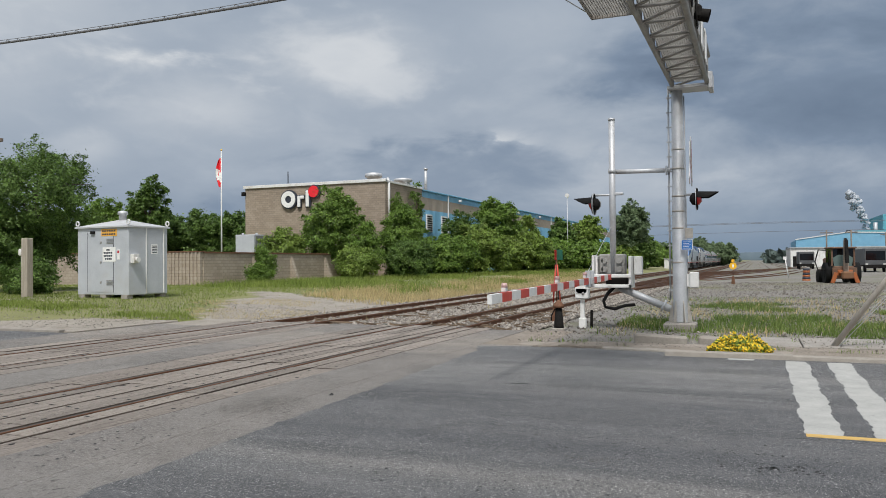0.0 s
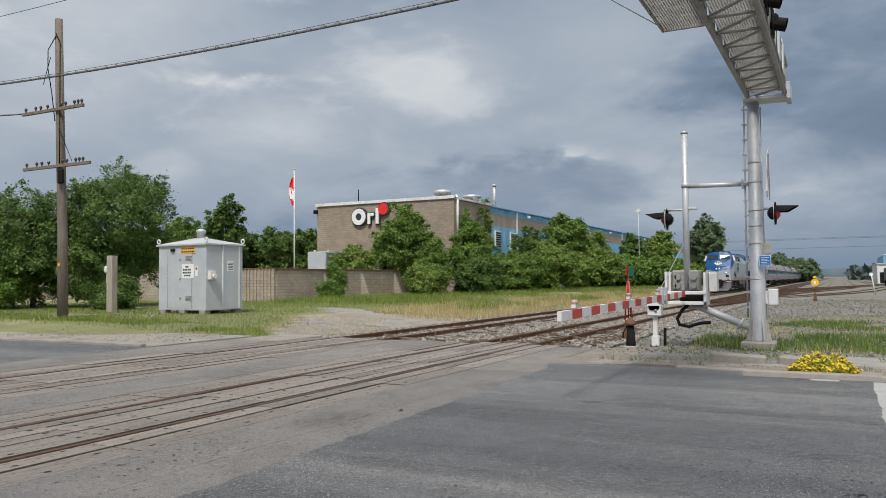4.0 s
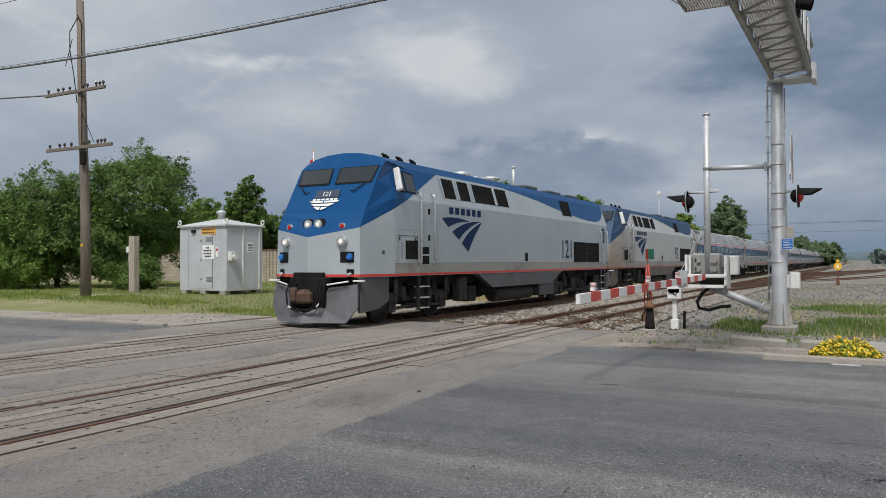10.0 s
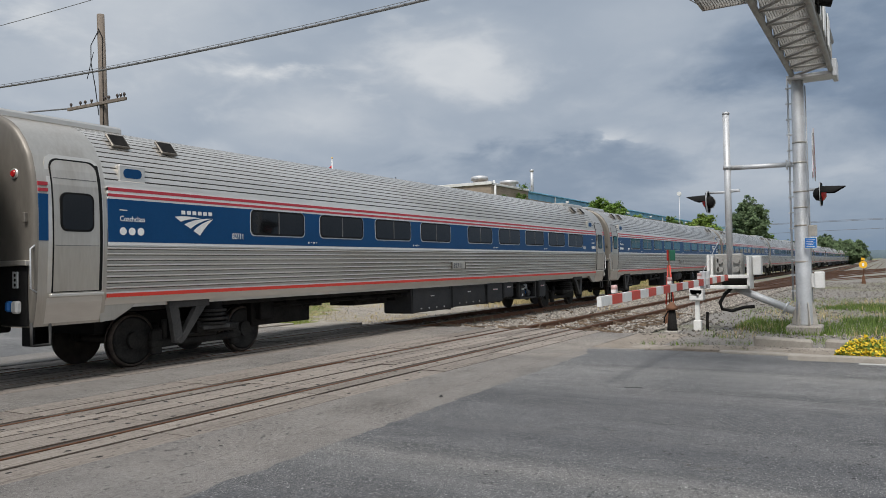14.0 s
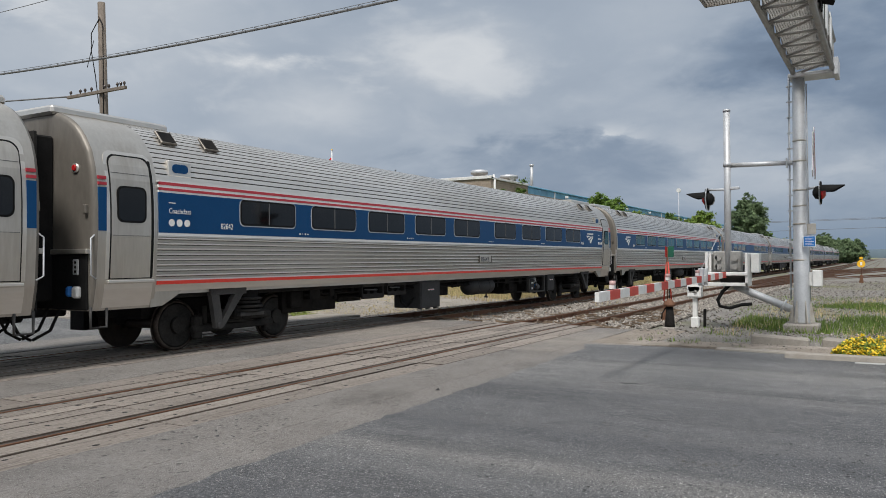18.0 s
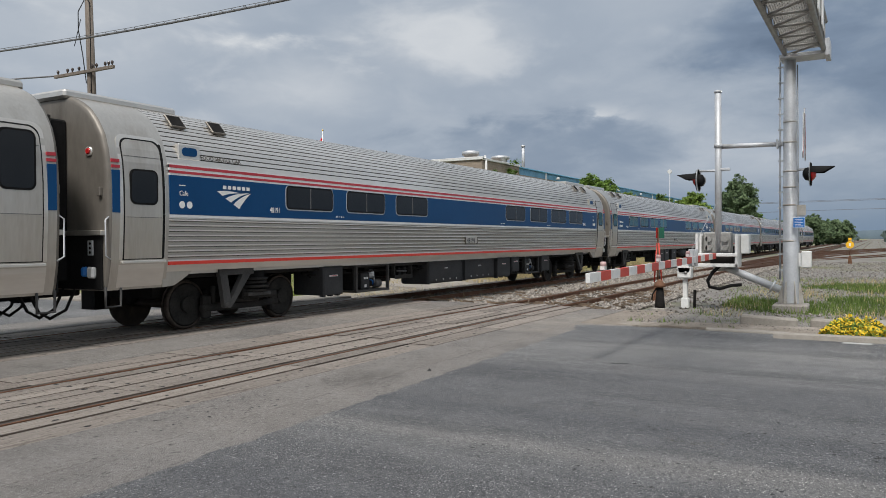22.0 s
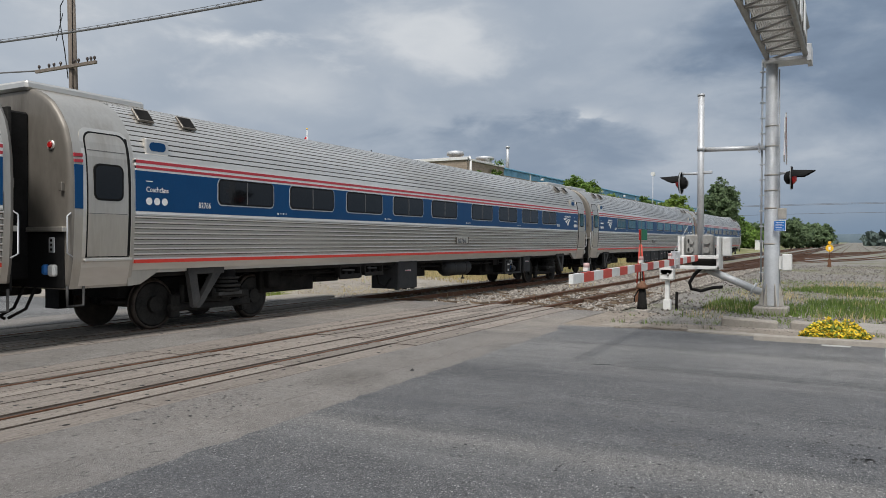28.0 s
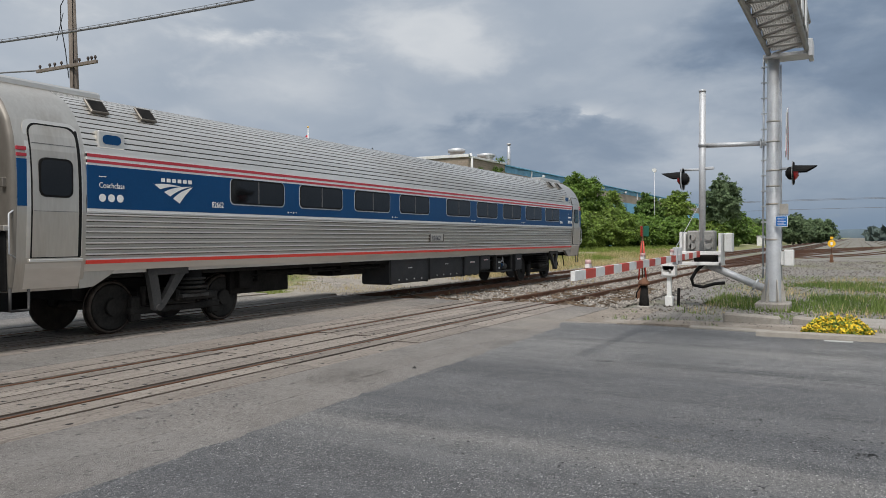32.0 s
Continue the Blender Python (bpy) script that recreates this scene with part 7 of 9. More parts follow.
    # crossbuck seen edge on
    for s in (-1, 1):
        q = Mesh().use(M["signwhite"])
        mm = pose(0.28, -0.12, 3.9, 0, 0, 3) @ pose(s * 0.016, 0, 0, s * 40, 0, 0)
        q.box(-0.012, 0.012, -0.10, 0.10, -0.62, 0.62, 0, mm)
        q.use(M["red"]).box(0.012, 0.015, -0.10, -0.07, -0.62, 0.62, 0, mm)
        q.box(0.012, 0.015, 0.07, 0.10, -0.62, 0.62, 0, mm)
        part("crossbuck_blade", q, None, t, "white crossbuck blade with red edges")
    part("blue_sign", Mesh().use(M["signblue"]).box(0.07, 0.30, -0.235, -0.225, 1.86, 2.08, 0.004), None, t, "blue notice plate with white lines")
    ln = Mesh()
    for i in range(5):
        ln.box(0.10, 0.27 - (i % 2) * 0.04, -0.238, -0.234, 1.89 + i * 0.036, 1.90 + i * 0.036)
    part("sign_line", ln, M["signwhite"], t)
    part("sign_frame", Mesh().box(0.06, 0.31, -0.232, -0.228, 1.85, 2.09, 0.004), M["signwhite"], t)
    part("tag_plate", Mesh().box(0.14, 0.32, -0.22, -0.2, 2.12, 2.36, 0.01), M["galv_stain"], t)
    cb = Mesh().box(0.22, 0.42, -0.12, 0.16, 0.97, 1.34, 0.02).box(0.16, 0.24, -0.05, 0.05, 1.0, 1.3)
    part("junction_box", cb, M["whitepaint"], t, "pale junction box")
    # flashing light pair, off
    flasher(t, 0.42, -0.30, 3.02, 1)
    part("light_bracket", Mesh().tube([(0.15, -0.05, 3.14), (0.42, -0.1, 3.16)], 0.03, 8), M["galv"], t)
    # stay and link to the gate post
    lk = Mesh().tube([(-1.5, -0.1, 3.76), (-0.16, -0.05, 3.74)], 0.055, 12).tube([(-0.28, -0.05, 3.74), (-0.25, -0.05, 3.74)], 0.14, 4)
    part("link_bar", lk, M["galv"], t, "horizontal link bar")
    dg = Mesh().tube([(-1.38, -0.15, 0.98), (-0.2, -0.15, 0.48)], 0.085, 14).tube([(-0.38, -0.15, 0.56), (-0.34, -0.15, 0.54)], 0.14, 12)
    part("diagonal_strut", dg, M["galv"], t, "silver diagonal strut")
    return t


def flasher(t, x, y, z, s):
    """A pair of hooded lamp heads that face away to either side."""
    for d in (-1, 1):
        hd = Mesh().use(M["rubber"])
        yy = y + d * 0.05
        hd.tube([(x + s * 0.0, yy, z), (x + s * 0.02, yy, z)], 0.25 if d > 0 else 0.24, 20)
        n = 9
        for k in range(n):
            a0, a1 = radians(8 + 164 * k / n), radians(8 + 164 * (k + 1) / n)
            def P(a, o, r):
                return (x + s * o, yy + r * math.cos(a), z + r * math.sin(a))
            ln0 = 0.22 + 0.26 * max(0, math.sin(a0))
            ln1 = 0.22 + 0.26 * max(0, math.sin(a1))
            hd.quad(P(a0, 0.02, 0.16), P(a1, 0.02, 0.16), P(a1, ln1, 0.14), P(a0, ln0, 0.14))
            hd.quad(P(a0, 0.02, 0.17), P(a0, ln0, 0.148), P(a1, ln1, 0.148), P(a1, 0.02, 0.17))
        hd.use(M["rubber"] if d < 0 else M["galv_dull"])
        hd.tube([(x - s * 0.01, yy, z), (x - s * 0.10, yy, z), (x - s * 0.15, yy, z)], [0.15, 0.13, 0.05], 16)
        hd.use(M["redlens"])
        hd.tube([(x + s * 0.02, yy, z), (x + s * 0.06, yy, z), (x + s * 0.11, yy, z)], [0.155, 0.13, 0.06], 16)
        hd.use(M["galv"]).tube([(x - s * 0.012, yy, z), (x - s * 0.002, yy, z)], 0.262, 22)
        part("flasher_lamp", hd, None, t, "dark hooded lamp with a red lens, unlit")


def gate():
    t = tagged(empty("crossing_gate", pose(-3.17, 18.5, 0)), "lowered crossing gate with a red and white striped arm", "crossing gate")
    p = Mesh().tube([(0, 0, 1.1), (0, 0, 5.0)], 0.075, 16).tube([(0, 0, 4.99), (0, 0, 5.04)], 0.085, 16)
    p.tube([(0, 0, 3.72), (0, 0, 3.82)], 0.09, 16).tube([(0, 0, 0.95), (0, 0, 1.15)], 0.1, 16)
    part("post", p, M["galv"], t)
    bx = Mesh().box(-0.34, 0.28, -0.05, 0.28, 1.28, 1.78, 0.03).box(-0.30, -0.22, -0.12, 0.0, 1.35, 1.7, 0.01)
    for z in (1.42, 1.62):
        bx.tube([(-0.20, -0.12, z), (-0.20, -0.03, z)], 0.07, 12)
        bx.tube([(0.16, -0.12, z), (0.16, -0.03, z)], 0.07, 12)
    part("mechanism_box", bx, M["galv_dull"], t, "grey gate mechanism box")
    fr = Mesh()
    fr.box(-0.48, 0.46, -0.34, -0.28, 1.22, 1.30, 0.01).box(-0.48, 0.46, -0.30, -0.24, 0.98, 1.06, 0.01)
    fr.box(0.40, 0.46, -0.3, 0.3, 0.98, 1.72, 0.01).box(-0.46, -0.40, -0.3, 0.3, 1.22, 1.75, 0.01).box(0.48, 0.66, 0.0, 0.3, 1.28, 1.72, 0.02)
    fr.box(-0.42, -0.36, -0.1, 0.3, 1.28, 1.72, 0.01)
    part("counterweight_frame", fr, M["whitepaint"], t, "white counterweight frame")
    part("battery_tray", Mesh().box(-0.15, 0.35, -0.2, 0.2, 1.02, 1.22, 0.02), M["black"], t)
    hs = Mesh().tube([(0.05, -0.15, 1.0), (-0.1, -0.2, 0.85), (-0.2, -0.22, 0.66), (-0.16, -0.2, 0.52), (0.05, -0.2, 0.48), (0.3, -0.15, 0.56), (0.52, -0.1, 0.58)], 0.04, 8)
    part("hose", hs, M["rubber"], t, "looping black cable hose")
    part("post_foot", Mesh().tube([(0, 0, 0.88), (0, 0, 1.1)], 0.12, 12), M["galv_stain"], t)
    # striped arm, each stripe its own board
    y0, y1 = -0.45, -9.2
    n = 20
    for i in range(n):
        a, b = y0 + (y1 - y0) * i / n, y0 + (y1 - y0) * (i + 1) / n
        tz = lambda y: 1.24 - 0.11 * (y0 - y) / (y0 - y1)
        q = Mesh()
        q.v += [(x, y, tz(y) + z) for y in (a, b) for x in (-0.03, 0.03) for z in (-0.062, 0.062)]
        for f in ((0, 1, 3, 2), (4, 6, 7, 5), (0, 4, 5, 1), (2, 3, 7, 6), (0, 2, 6, 4), (1, 5, 7, 3)):
            q.face(f)
        part("stripe_board", q, M["gatered"] if i % 2 == 0 else M["whitepaint"], t, "red board" if i % 2 == 0 else "white board")
    for y in (-3.3, -5.6, -8.57):
        z = 1.24 - 0.11 * (y0 - y) / (y0 - y1) + 0.075
        q = Mesh().use(M["whitepaint"]).box(-0.03, 0.03, y - 0.05, y + 0.05, z, z + 0.05)
        q.use(M["pinklens"]).tube([(0, y, z + 0.05), (0, y, z + 0.11)], [0.045, 0.038], 10)
        part("arm_lamp", q, None, t, "small pale lamp on the arm")
    for y in (-2.6, -3.0):
        part("arm_bracket", Mesh().box(-0.05, 0.05, y - 0.03, y + 0.03, 1.08, 1.42, 0.01), M["galv"], t)
    part("stay_wire", Mesh().tube([(0, -3.0, 1.4), (0.02, -0.4, 2.4)], 0.006, 5), M["galv"], t)
    flasher(t, -0.42, -0.12, 2.98, -1)
    part("light_bracket", Mesh().tube([(-0.46, -0.05, 3.2), (-0.05, 0, 3.2), (0.22, 0.02, 3.22)], 0.028, 8).box(0.06, 0.26, -0.05, 0.05, 3.19, 3.25, 0.01), M["galv"], t)
    return t


M["galv_stain"] = mat("rust-streaked galvanised steel", (0.42, 0.40, 0.36), (0.58, 0.55, 0.50), 0.55, 0.5, scale=4, fine=30, spots=(0.32, 0.2, 0.11))
M["galv_dull"] = mat("dull weathered galvanised steel", (0.25, 0.245, 0.23), (0.38, 0.375, 0.355), 0.6, 0.4, scale=3, fine=30, spots=(0.24, 0.20, 0.165))
M["pinklens"] = mat("sun-bleached pink lens", (0.45, 0.26, 0.25), (0.6, 0.42, 0.40), 0.3, scale=6, bump=0)
M["gatered"] = mat("gate red paint", (0.50, 0.045, 0.03), (0.60, 0.07, 0.045), 0.5, scale=3, fine=30)
cantilever(), gate()


def switch_stand(x, y, h, kind):
    t = tagged(empty("switch_stand", pose(x, y, -0.12)), "rusty switch stand with a %s target" % kind, "switch stand", "switch stands")
    part("base", Mesh().box(-0.3, 0.3, -0.15, 0.15, 0, 0.06, 0.01).prism([(-0.13, 0.06), (0.13, 0.06), (0.07, 0.62), (-0.07, 0.62)], "y", -0.1, 0.1), M["rail"], t, "rusty iron base")
    part("rod", Mesh().tube([(0, 0, 0.6), (0, 0, h)], 0.022, 8), M["rail"], t)
    if kind == "yellow":
        q = Mesh().tube([(0, -0.02, h - 0.22), (0, 0.02, h - 0.22)], 0.24, 20)
        q.box(-0.10, 0.10, -0.02, 0.02, h + 0.05, h + 0.22, 0.03)
        part("target", q, M["signyellow"], t, "round yellow target")
        part("target_bar", Mesh().box(-0.06, 0.06, -0.026, -0.02, h - 0.32, h - 0.12), M["signwhite"], t)
    else:
        part("target", Mesh().use(M["green"]).box(0.02, 0.17, -0.012, 0.012, h - 0.28, h, 0.01), None, t, "dark green target plate")
        part("target", Mesh().use(M["redlens"]).box(-0.012, 0.012, -0.17, -0.02, h - 0.28, h, 0.01), None, t, "dull red target plate")
        for s in (-1, 1):
            q = Mesh().tube([(s * 0.10, 0, 0.62), (s * 0.02, 0, h - 0.4)], 0.022, 6)
            part("brace", q, M["gatered"], t, "red brace rods")
    return t


M["green"] = mat("dark green plate", (0.012, 0.10, 0.06), rough=0.5, scale=4)
switch_stand(-5.0, 20.3, 2.05, "green and red")
switch_stand(-1.48, 56.2, 1.55, "yellow")


def pedestal():
    t = tagged(empty("relay_pedestal", pose(-3.91, 18.45, 0)), "white pedestal with a domed control head", "pedestal")
    part("post", Mesh().box(-0.05, 0.05, -0.05, 0.05, 0, 0.72, 0.01).box(-0.085, 0.085, -0.085, 0.085, 0, 0.24, 0.01), M["whitepaint"], t)
    hd = Mesh().box(-0.16, 0.16, -0.14, 0.14, 0.70, 0.98, 0.03)
    hd.tube([(0, -0.14, 0.97), (0, 0.14, 0.97)], 0.155, 16)
    part("head", hd, M["whitepaint"], t, "white domed head")
    part("handle", Mesh().use(M["galv_dull"]).tube([(0.02, -0.16, 0.84), (0.06, -0.14, 0.84)], 0.035, 10).box(-0.12, 0.02, -0.148, -0.14, 0.83, 0.845), None, t)
    return t


def switch_lamp():
    t = tagged(empty("switch_lock_stand", pose(-4.33, 17.75, 0)), "squat rusty black stand with a capped top", "switch stand")
    part("base", Mesh().box(-0.16, 0.16, -0.16, 0.16, -0.05, 0.05, 0.02), M["concrete"], t)
    part("body", Mesh().tube([(0, 0, 0.05), (0, 0, 0.12), (0, 0, 0.52)], [0.12, 0.11, 0.075], 12), M["black"], t)
    part("cap", Mesh().tube([(0, 0, 0.52), (0, 0, 0.58), (0, 0, 0.66), (0, 0, 0.70)], [0.13, 0.14, 0.06, 0.03], 12), M["rail"], t, "rusty cap")
    part("lever", Mesh().tube([(-0.08, 0, 0.5), (-0.16, -0.05, 0.35), (-0.17, -0.05, 0.22)], 0.018, 6), M["black"], t)
    part("chain", Mesh().tube([(0, 0, 0.7), (0.0, 0, 1.0)], 0.012, 5), M["black"], t)
    return t


pedestal(), switch_lamp()
tagged(Mesh().tube([(-3.75, 18.7, -0.1), (-3.74, 18.7, 0.42)], 0.035, 8).ob("stake", M["black"]), "short black iron stake in the ground", "stake")

# leaning pole with guy wires
M["pole_bare"] = mat("sun-bleached bare timber", (0.36, 0.33, 0.285), (0.52, 0.48, 0.42), 0.9, scale=3, fine=30, stretch=(4, 4, 0.35), bump=0.4)
lp = tagged(empty("leaning_pole", pose(1.19, 15.3, 0.05)), "bare grey timber pole leaning over with guy wires", "pole")
part("pole", Mesh().tube([(0, 0, -0.1), (1.05, -0.35, 1.45), (2.4, -0.75, 3.4)], [0.052, 0.05, 0.047], 12), M["pole_bare"], lp)
gw = Mesh()
for d in (0.08, 0.16):
    gw.tube([(d, 0.05, 0), (0.9 + d * 0.5, -0.25, 1.0), (2.4, -0.75, 3.2)], 0.007, 5)
part("guy_wire", gw, M["galv"], lp)

# broken kerb blocks and cracked walk by the mast
for x, y, a, s in ((-1.75, 15.45, 3, 0.9), (-0.75, 15.3, -8, 0.5)):
    o = Mesh().box(-0.55 * s, 0.55 * s, -0.16, 0.16, -0.1, 0.14, 0.03).ob("kerb_block", M["kerb"])
    o.matrix_world = pose(x, y, 0.02, 0, 3, a)
    tagged(o, "broken concrete kerb block lying loose", "concrete block", "broken blocks")


# ---- relay house ----
def relay_house():
    t = tagged(empty("relay_house", pose(-24.15, 24.15, 0.34, 0, 0, -4)), "pale grey steel railway relay house on concrete blocks", "utility shed")
    W, D, H = 1.45, 1.0, 2.86
    b = Mesh().box(-W, W, -D, D, 0.10, H, 0.02)
    part("body", b, M["shed"], t)
    rf = Mesh()
    o, r = 0.08, 0.30
    k = [(-W - o, -D - o), (W + o, -D - o), (W + o, D + o), (-W - o, D + o)]
    for i in range(4):
        a, c = k[i], k[(i + 1) % 4]
        rf.poly([(a[0], a[1], H - 0.02), (c[0], c[1], H - 0.02), (0.12, 0, H + r), (-0.12, 0, H + r)] if i % 2 == 0 else [(a[0], a[1], H - 0.02), (c[0], c[1], H - 0.02), (0.12 if i == 1 else -0.12, 0, H + r)])
        rf.poly([(a[0], a[1], H - 0.08), (c[0], c[1], H - 0.08), (c[0], c[1], H - 0.02), (a[0], a[1], H - 0.02)])
    rf.poly([(x, y, H - 0.08) for x, y in k])
    part("roof", rf, M["shed_roof"], t, "low hipped metal roof")
    part("vent", Mesh().tube([(0, 0, H + 0.25), (0, 0, H + 0.5), (0, 0, H + 0.5), (0, 0, H + 0.62), (0, 0, H + 0.66)], [0.15, 0.15, 0.2, 0.2, 0.08], 16), M["galv"], t, "round roof vent")
    for x, y in ((-W, -D), (W, -D), (W, D), (-W, D)):
        lug = Mesh()
        pts = [(x + 0.09 * math.cos(a * math.pi / 6), y, H + 0.12 + 0.09 * math.sin(a * math.pi / 6)) for a in range(13)]
        lug.tube(pts, 0.028, 6)
        part("lifting_eye", lug, M["whitepaint"], t, "white lifting eye")
    for y in (-0.12, 0.78):
        part("door_batten", Mesh().box(W, W + 0.035, y - 0.02, y + 0.03, 0.14, H - 0.1, 0.006), M["whitepaint"], t)
    d = Mesh().box(W - 0.02, W + 0.012, -0.1, 0.76, 0.14, H - 0.16, 0.004)
    part("door", d, M["shed"], t)
    d = Mesh().box(-0.85, 0.62, -D - 0.012, -D, 0.2, H - 0.25, 0.004)
    fd = part("front_door", d, M["shed"], t)
    part("door_seam", Mesh().box(-0.86, -0.85, -D - 0.014, -D, 0.2, H - 0.25).box(0.62, 0.63, -D - 0.014, -D, 0.2, H - 0.25), M["ink"], fd)
    for z in (0.55, 1.35, 2.15):
        part("hinge", Mesh().box(-0.12, -0.04, -D - 0.04, -D, z, z + 0.09, 0.01), M["galv_dull"], fd)
    for z in (0.5, 2.15):
        lv = Mesh()
        for i in range(4):
            lv.box(0.25, 0.6, -D - 0.03, -D, z + i * 0.055, z + i * 0.055 + 0.02)
        part("vent_slot", lv, M["galv_dull"], t)
    m = Mesh().box(W, W + 0.2, -0.92, -0.62, 1.35, 1.72, 0.02).tube([(W + 0.2, -0.78, 1.5), (W + 0.32, -0.78, 1.5)], 0.10, 14)
    part("meter", m, M["whitepaint"], t, "round electric meter box")
    part("camera_bracket", Mesh().box(-0.62, -0.4, -D - 0.1, -D, H - 0.32, H - 0.2, 0.02), M["black"], t)
    sg = part("notice", Mesh().box(0.02, 0.75, -D - 0.018, -D, 1.42, 2.0, 0.004), M["signwhite"], t, "white notice with dark lines of writing")
    for i, w in enumerate((0.14, 0.30, 0.30, 0.22)):
        for j in range(int(w / 0.05)):
            x = 0.385 - w + j * 0.1
            part("sign_line", Mesh().box(x, x + 0.08, -D - 0.021, -D, 1.86 - i * 0.12, 1.93 - i * 0.12), M["ink"], sg)
    sg = part("orange_notice", Mesh().box(-0.05, 0.82, -D - 0.018, -D, H - 0.42, H - 0.13, 0.004), M["signorange"], t, "orange emergency notice")
    for i in range(2):
        for j in range(6):
            part("sign_line", Mesh().box(0.0 + j * 0.13, 0.10 + j * 0.13, -D - 0.021, -D, H - 0.24 - i * 0.13, H - 0.18 - i * 0.13), M["ink"], sg)
    part("red_notice", Mesh().use(M["signwhite"]).box(0.84, 0.98, -D - 0.016, -D, 1.5, 1.9).use(M["red"]).box(0.86, 0.96, -D - 0.019, -D, 1.76, 1.86), None, t)
    sg = part("notice", Mesh().box(W, W + 0.016, 0.12, 0.46, 1.72, 2.12, 0.003), M["signwhite"], t, "small white notice")
    ln = Mesh()
    for i in range(5):
        ln.box(W, W + 0.019, 0.16, 0.42, 1.77 + i * 0.065, 1.80 + i * 0.065)
    part("sign_line", ln, M["ink"], sg)
    for x in (-1.2, 0, 1.2):
        for y in (-0.85, 0.85):
            part("footing", Mesh().box(x - 0.17, x + 0.17, y - 0.15, y + 0.15, -0.12, 0.12, 0.015), M["concrete"], t, "concrete block footing")
    return t


M["shed_roof"] = mat("pale rusty roof metal", (0.50, 0.51, 0.52), (0.62, 0.63, 0.64), 0.5, 0.2, scale=2, fine=20, spots=(0.40, 0.34, 0.28))
M["signorange"] = mat("orange sign face", (0.70, 0.36, 0.05), (0.75, 0.40, 0.07), 0.5, scale=4, bump=0)
relay_house()


# ---- utility pole and wires ----
def utility_pole():
    t = tagged(empty("utility_pole", pose(-26.0, 19.0, 0.25)), "weathered timber utility pole with two insulator crossarms", "utility pole")
    part("pole", Mesh().tube([(0, 0, -0.3), (-0.05, 0, 3), (-0.25, 0, 7), (-0.42, 0, 11.5)], [0.2, 0.18, 0.16, 0.14], 14), M["pole"], t)
    for z, dx, l0, l1 in ((7.95, -0.3, -1.95, 1.6), (5.78, -0.2, -1.95, 1.9)):
        arm = part("crossarm", Mesh().box(dx + l0, dx + l1, -0.24, -0.14, z - 0.06, z + 0.06, 0.01), M["pole"], t, "grey timber crossarm")
        for x in (-1.75, -1.15, -0.85, -0.45, 0.35, 0.6, 1.1, 1.3, 1.5):
            q = Mesh().tube([(dx + x, -0.19, z + 0.05), (dx + x, -0.19, z + 0.11), (dx + x, -0.19, z + 0.15), (dx + x, -0.19, z + 0.21), (dx + x, -0.19, z + 0.24)], [0.02, 0.025, 0.055, 0.05, 0.025], 8)
            part("insulator", q, M["insul"], arm, "dark glass insulator")
    part("splice_box", Mesh().box(-0.05, 0.2, -0.28, -0.12, 5.1, 5.65, 0.04), M["black"], t, "black splice box")
    part("marker", Mesh().box(-0.05, 0.06, -0.2, -0.17, 2.0, 2.1), M["signyellow"], t)
    w = Mesh()
    w.tube([(-0.35, -0.16, 10.8), (-0.75, -0.2, 10.3), (-0.75, -0.2, 9.6), (-0.5, -0.2, 8.6), (-0.3, -0.2, 7.5)], 0.018, 6)
    w.tube([(-0.35, -0.16, 10.9), (-0.05, -0.2, 10.5), (-0.02, -0.2, 8.0), (-0.0, -0.2, 5.7)], 0.02, 6)
    w.tube([(-0.6, -0.2, 10.0), (-1.0, -0.2, 9.0)], 0.014, 5)
    w.tube([(-0.05, -0.2, 7.2), (0.35, -0.2, 6.5), (0.7, -0.2, 5.9)], 0.012, 5)
    part("loose_wire", w, M["rubber"], t, "loose hanging wires")
    return t


M["insul"] = mat("brown glass insulator", (0.05, 0.04, 0.035), (0.09, 0.07, 0.06), 0.2, scale=5, bump=0)
utility_pole()


def cable(name, pts, r, label, ties=False):
    t = tagged(empty(name), label, "overhead cable", "overhead cables")
    part("strand", Mesh().tube(pts, r, 6), M["cable"], t)
    if ties:
        up = [(x, y, z + 0.085) for x, y, z in pts]
        part("messenger_wire", Mesh().tube(up, 0.009, 5), M["cable"], t)
        q = Mesh()
        coil = []
        for i in range(420):
            x = -42 + i * 0.118
            a = i * math.pi / 2
            coil.append((x, 16.5 + 0.05 * math.cos(a), sag(x) + 0.03 + 0.05 * math.sin(a)))
        q.tube(coil, 0.007, 4)
        part("lashing", q, M["cable"], t)
    return t


def sag(x):
    return 8.38 + 0.00165 * (x + 14) ** 2


M["cable"] = mat("weathered grey cable", (0.10, 0.10, 0.10), (0.19, 0.19, 0.19), 0.7, scale=4)
cable("lashed_cable", [(x, 16.5, sag(x)) for x in np.arange(-45, 13.5, 2.0)], 0.035, "thick lashed telephone cable crossing high over the tracks", True)
cable("overhead_wire", [(x, 16.5, 11.0 + 0.004 * (x + 20) ** 2 * 0.3) for x in np.arange(-45, 15, 3.0)], 0.012, "thin dark overhead wire")
cable("overhead_wire", [(-28.1, 18.9, 8.25), (-35, 18.0, 8.5), (-45, 16.5, 9.3)], 0.03, "dark wire ending at a crossarm")

for x, h in ((-45.0, 10.2), (13.0, 10.5)):
    o = tagged(empty("cable_pole", pose(x, 16.5, 0)), "plain timber pole that carries the lashed cable", "utility pole", "cable poles")
    part("pole", Mesh().tube([(0, 0, -0.1), (0, 0, 14.5)], [0.18, 0.13], 12), M["pole"], o)

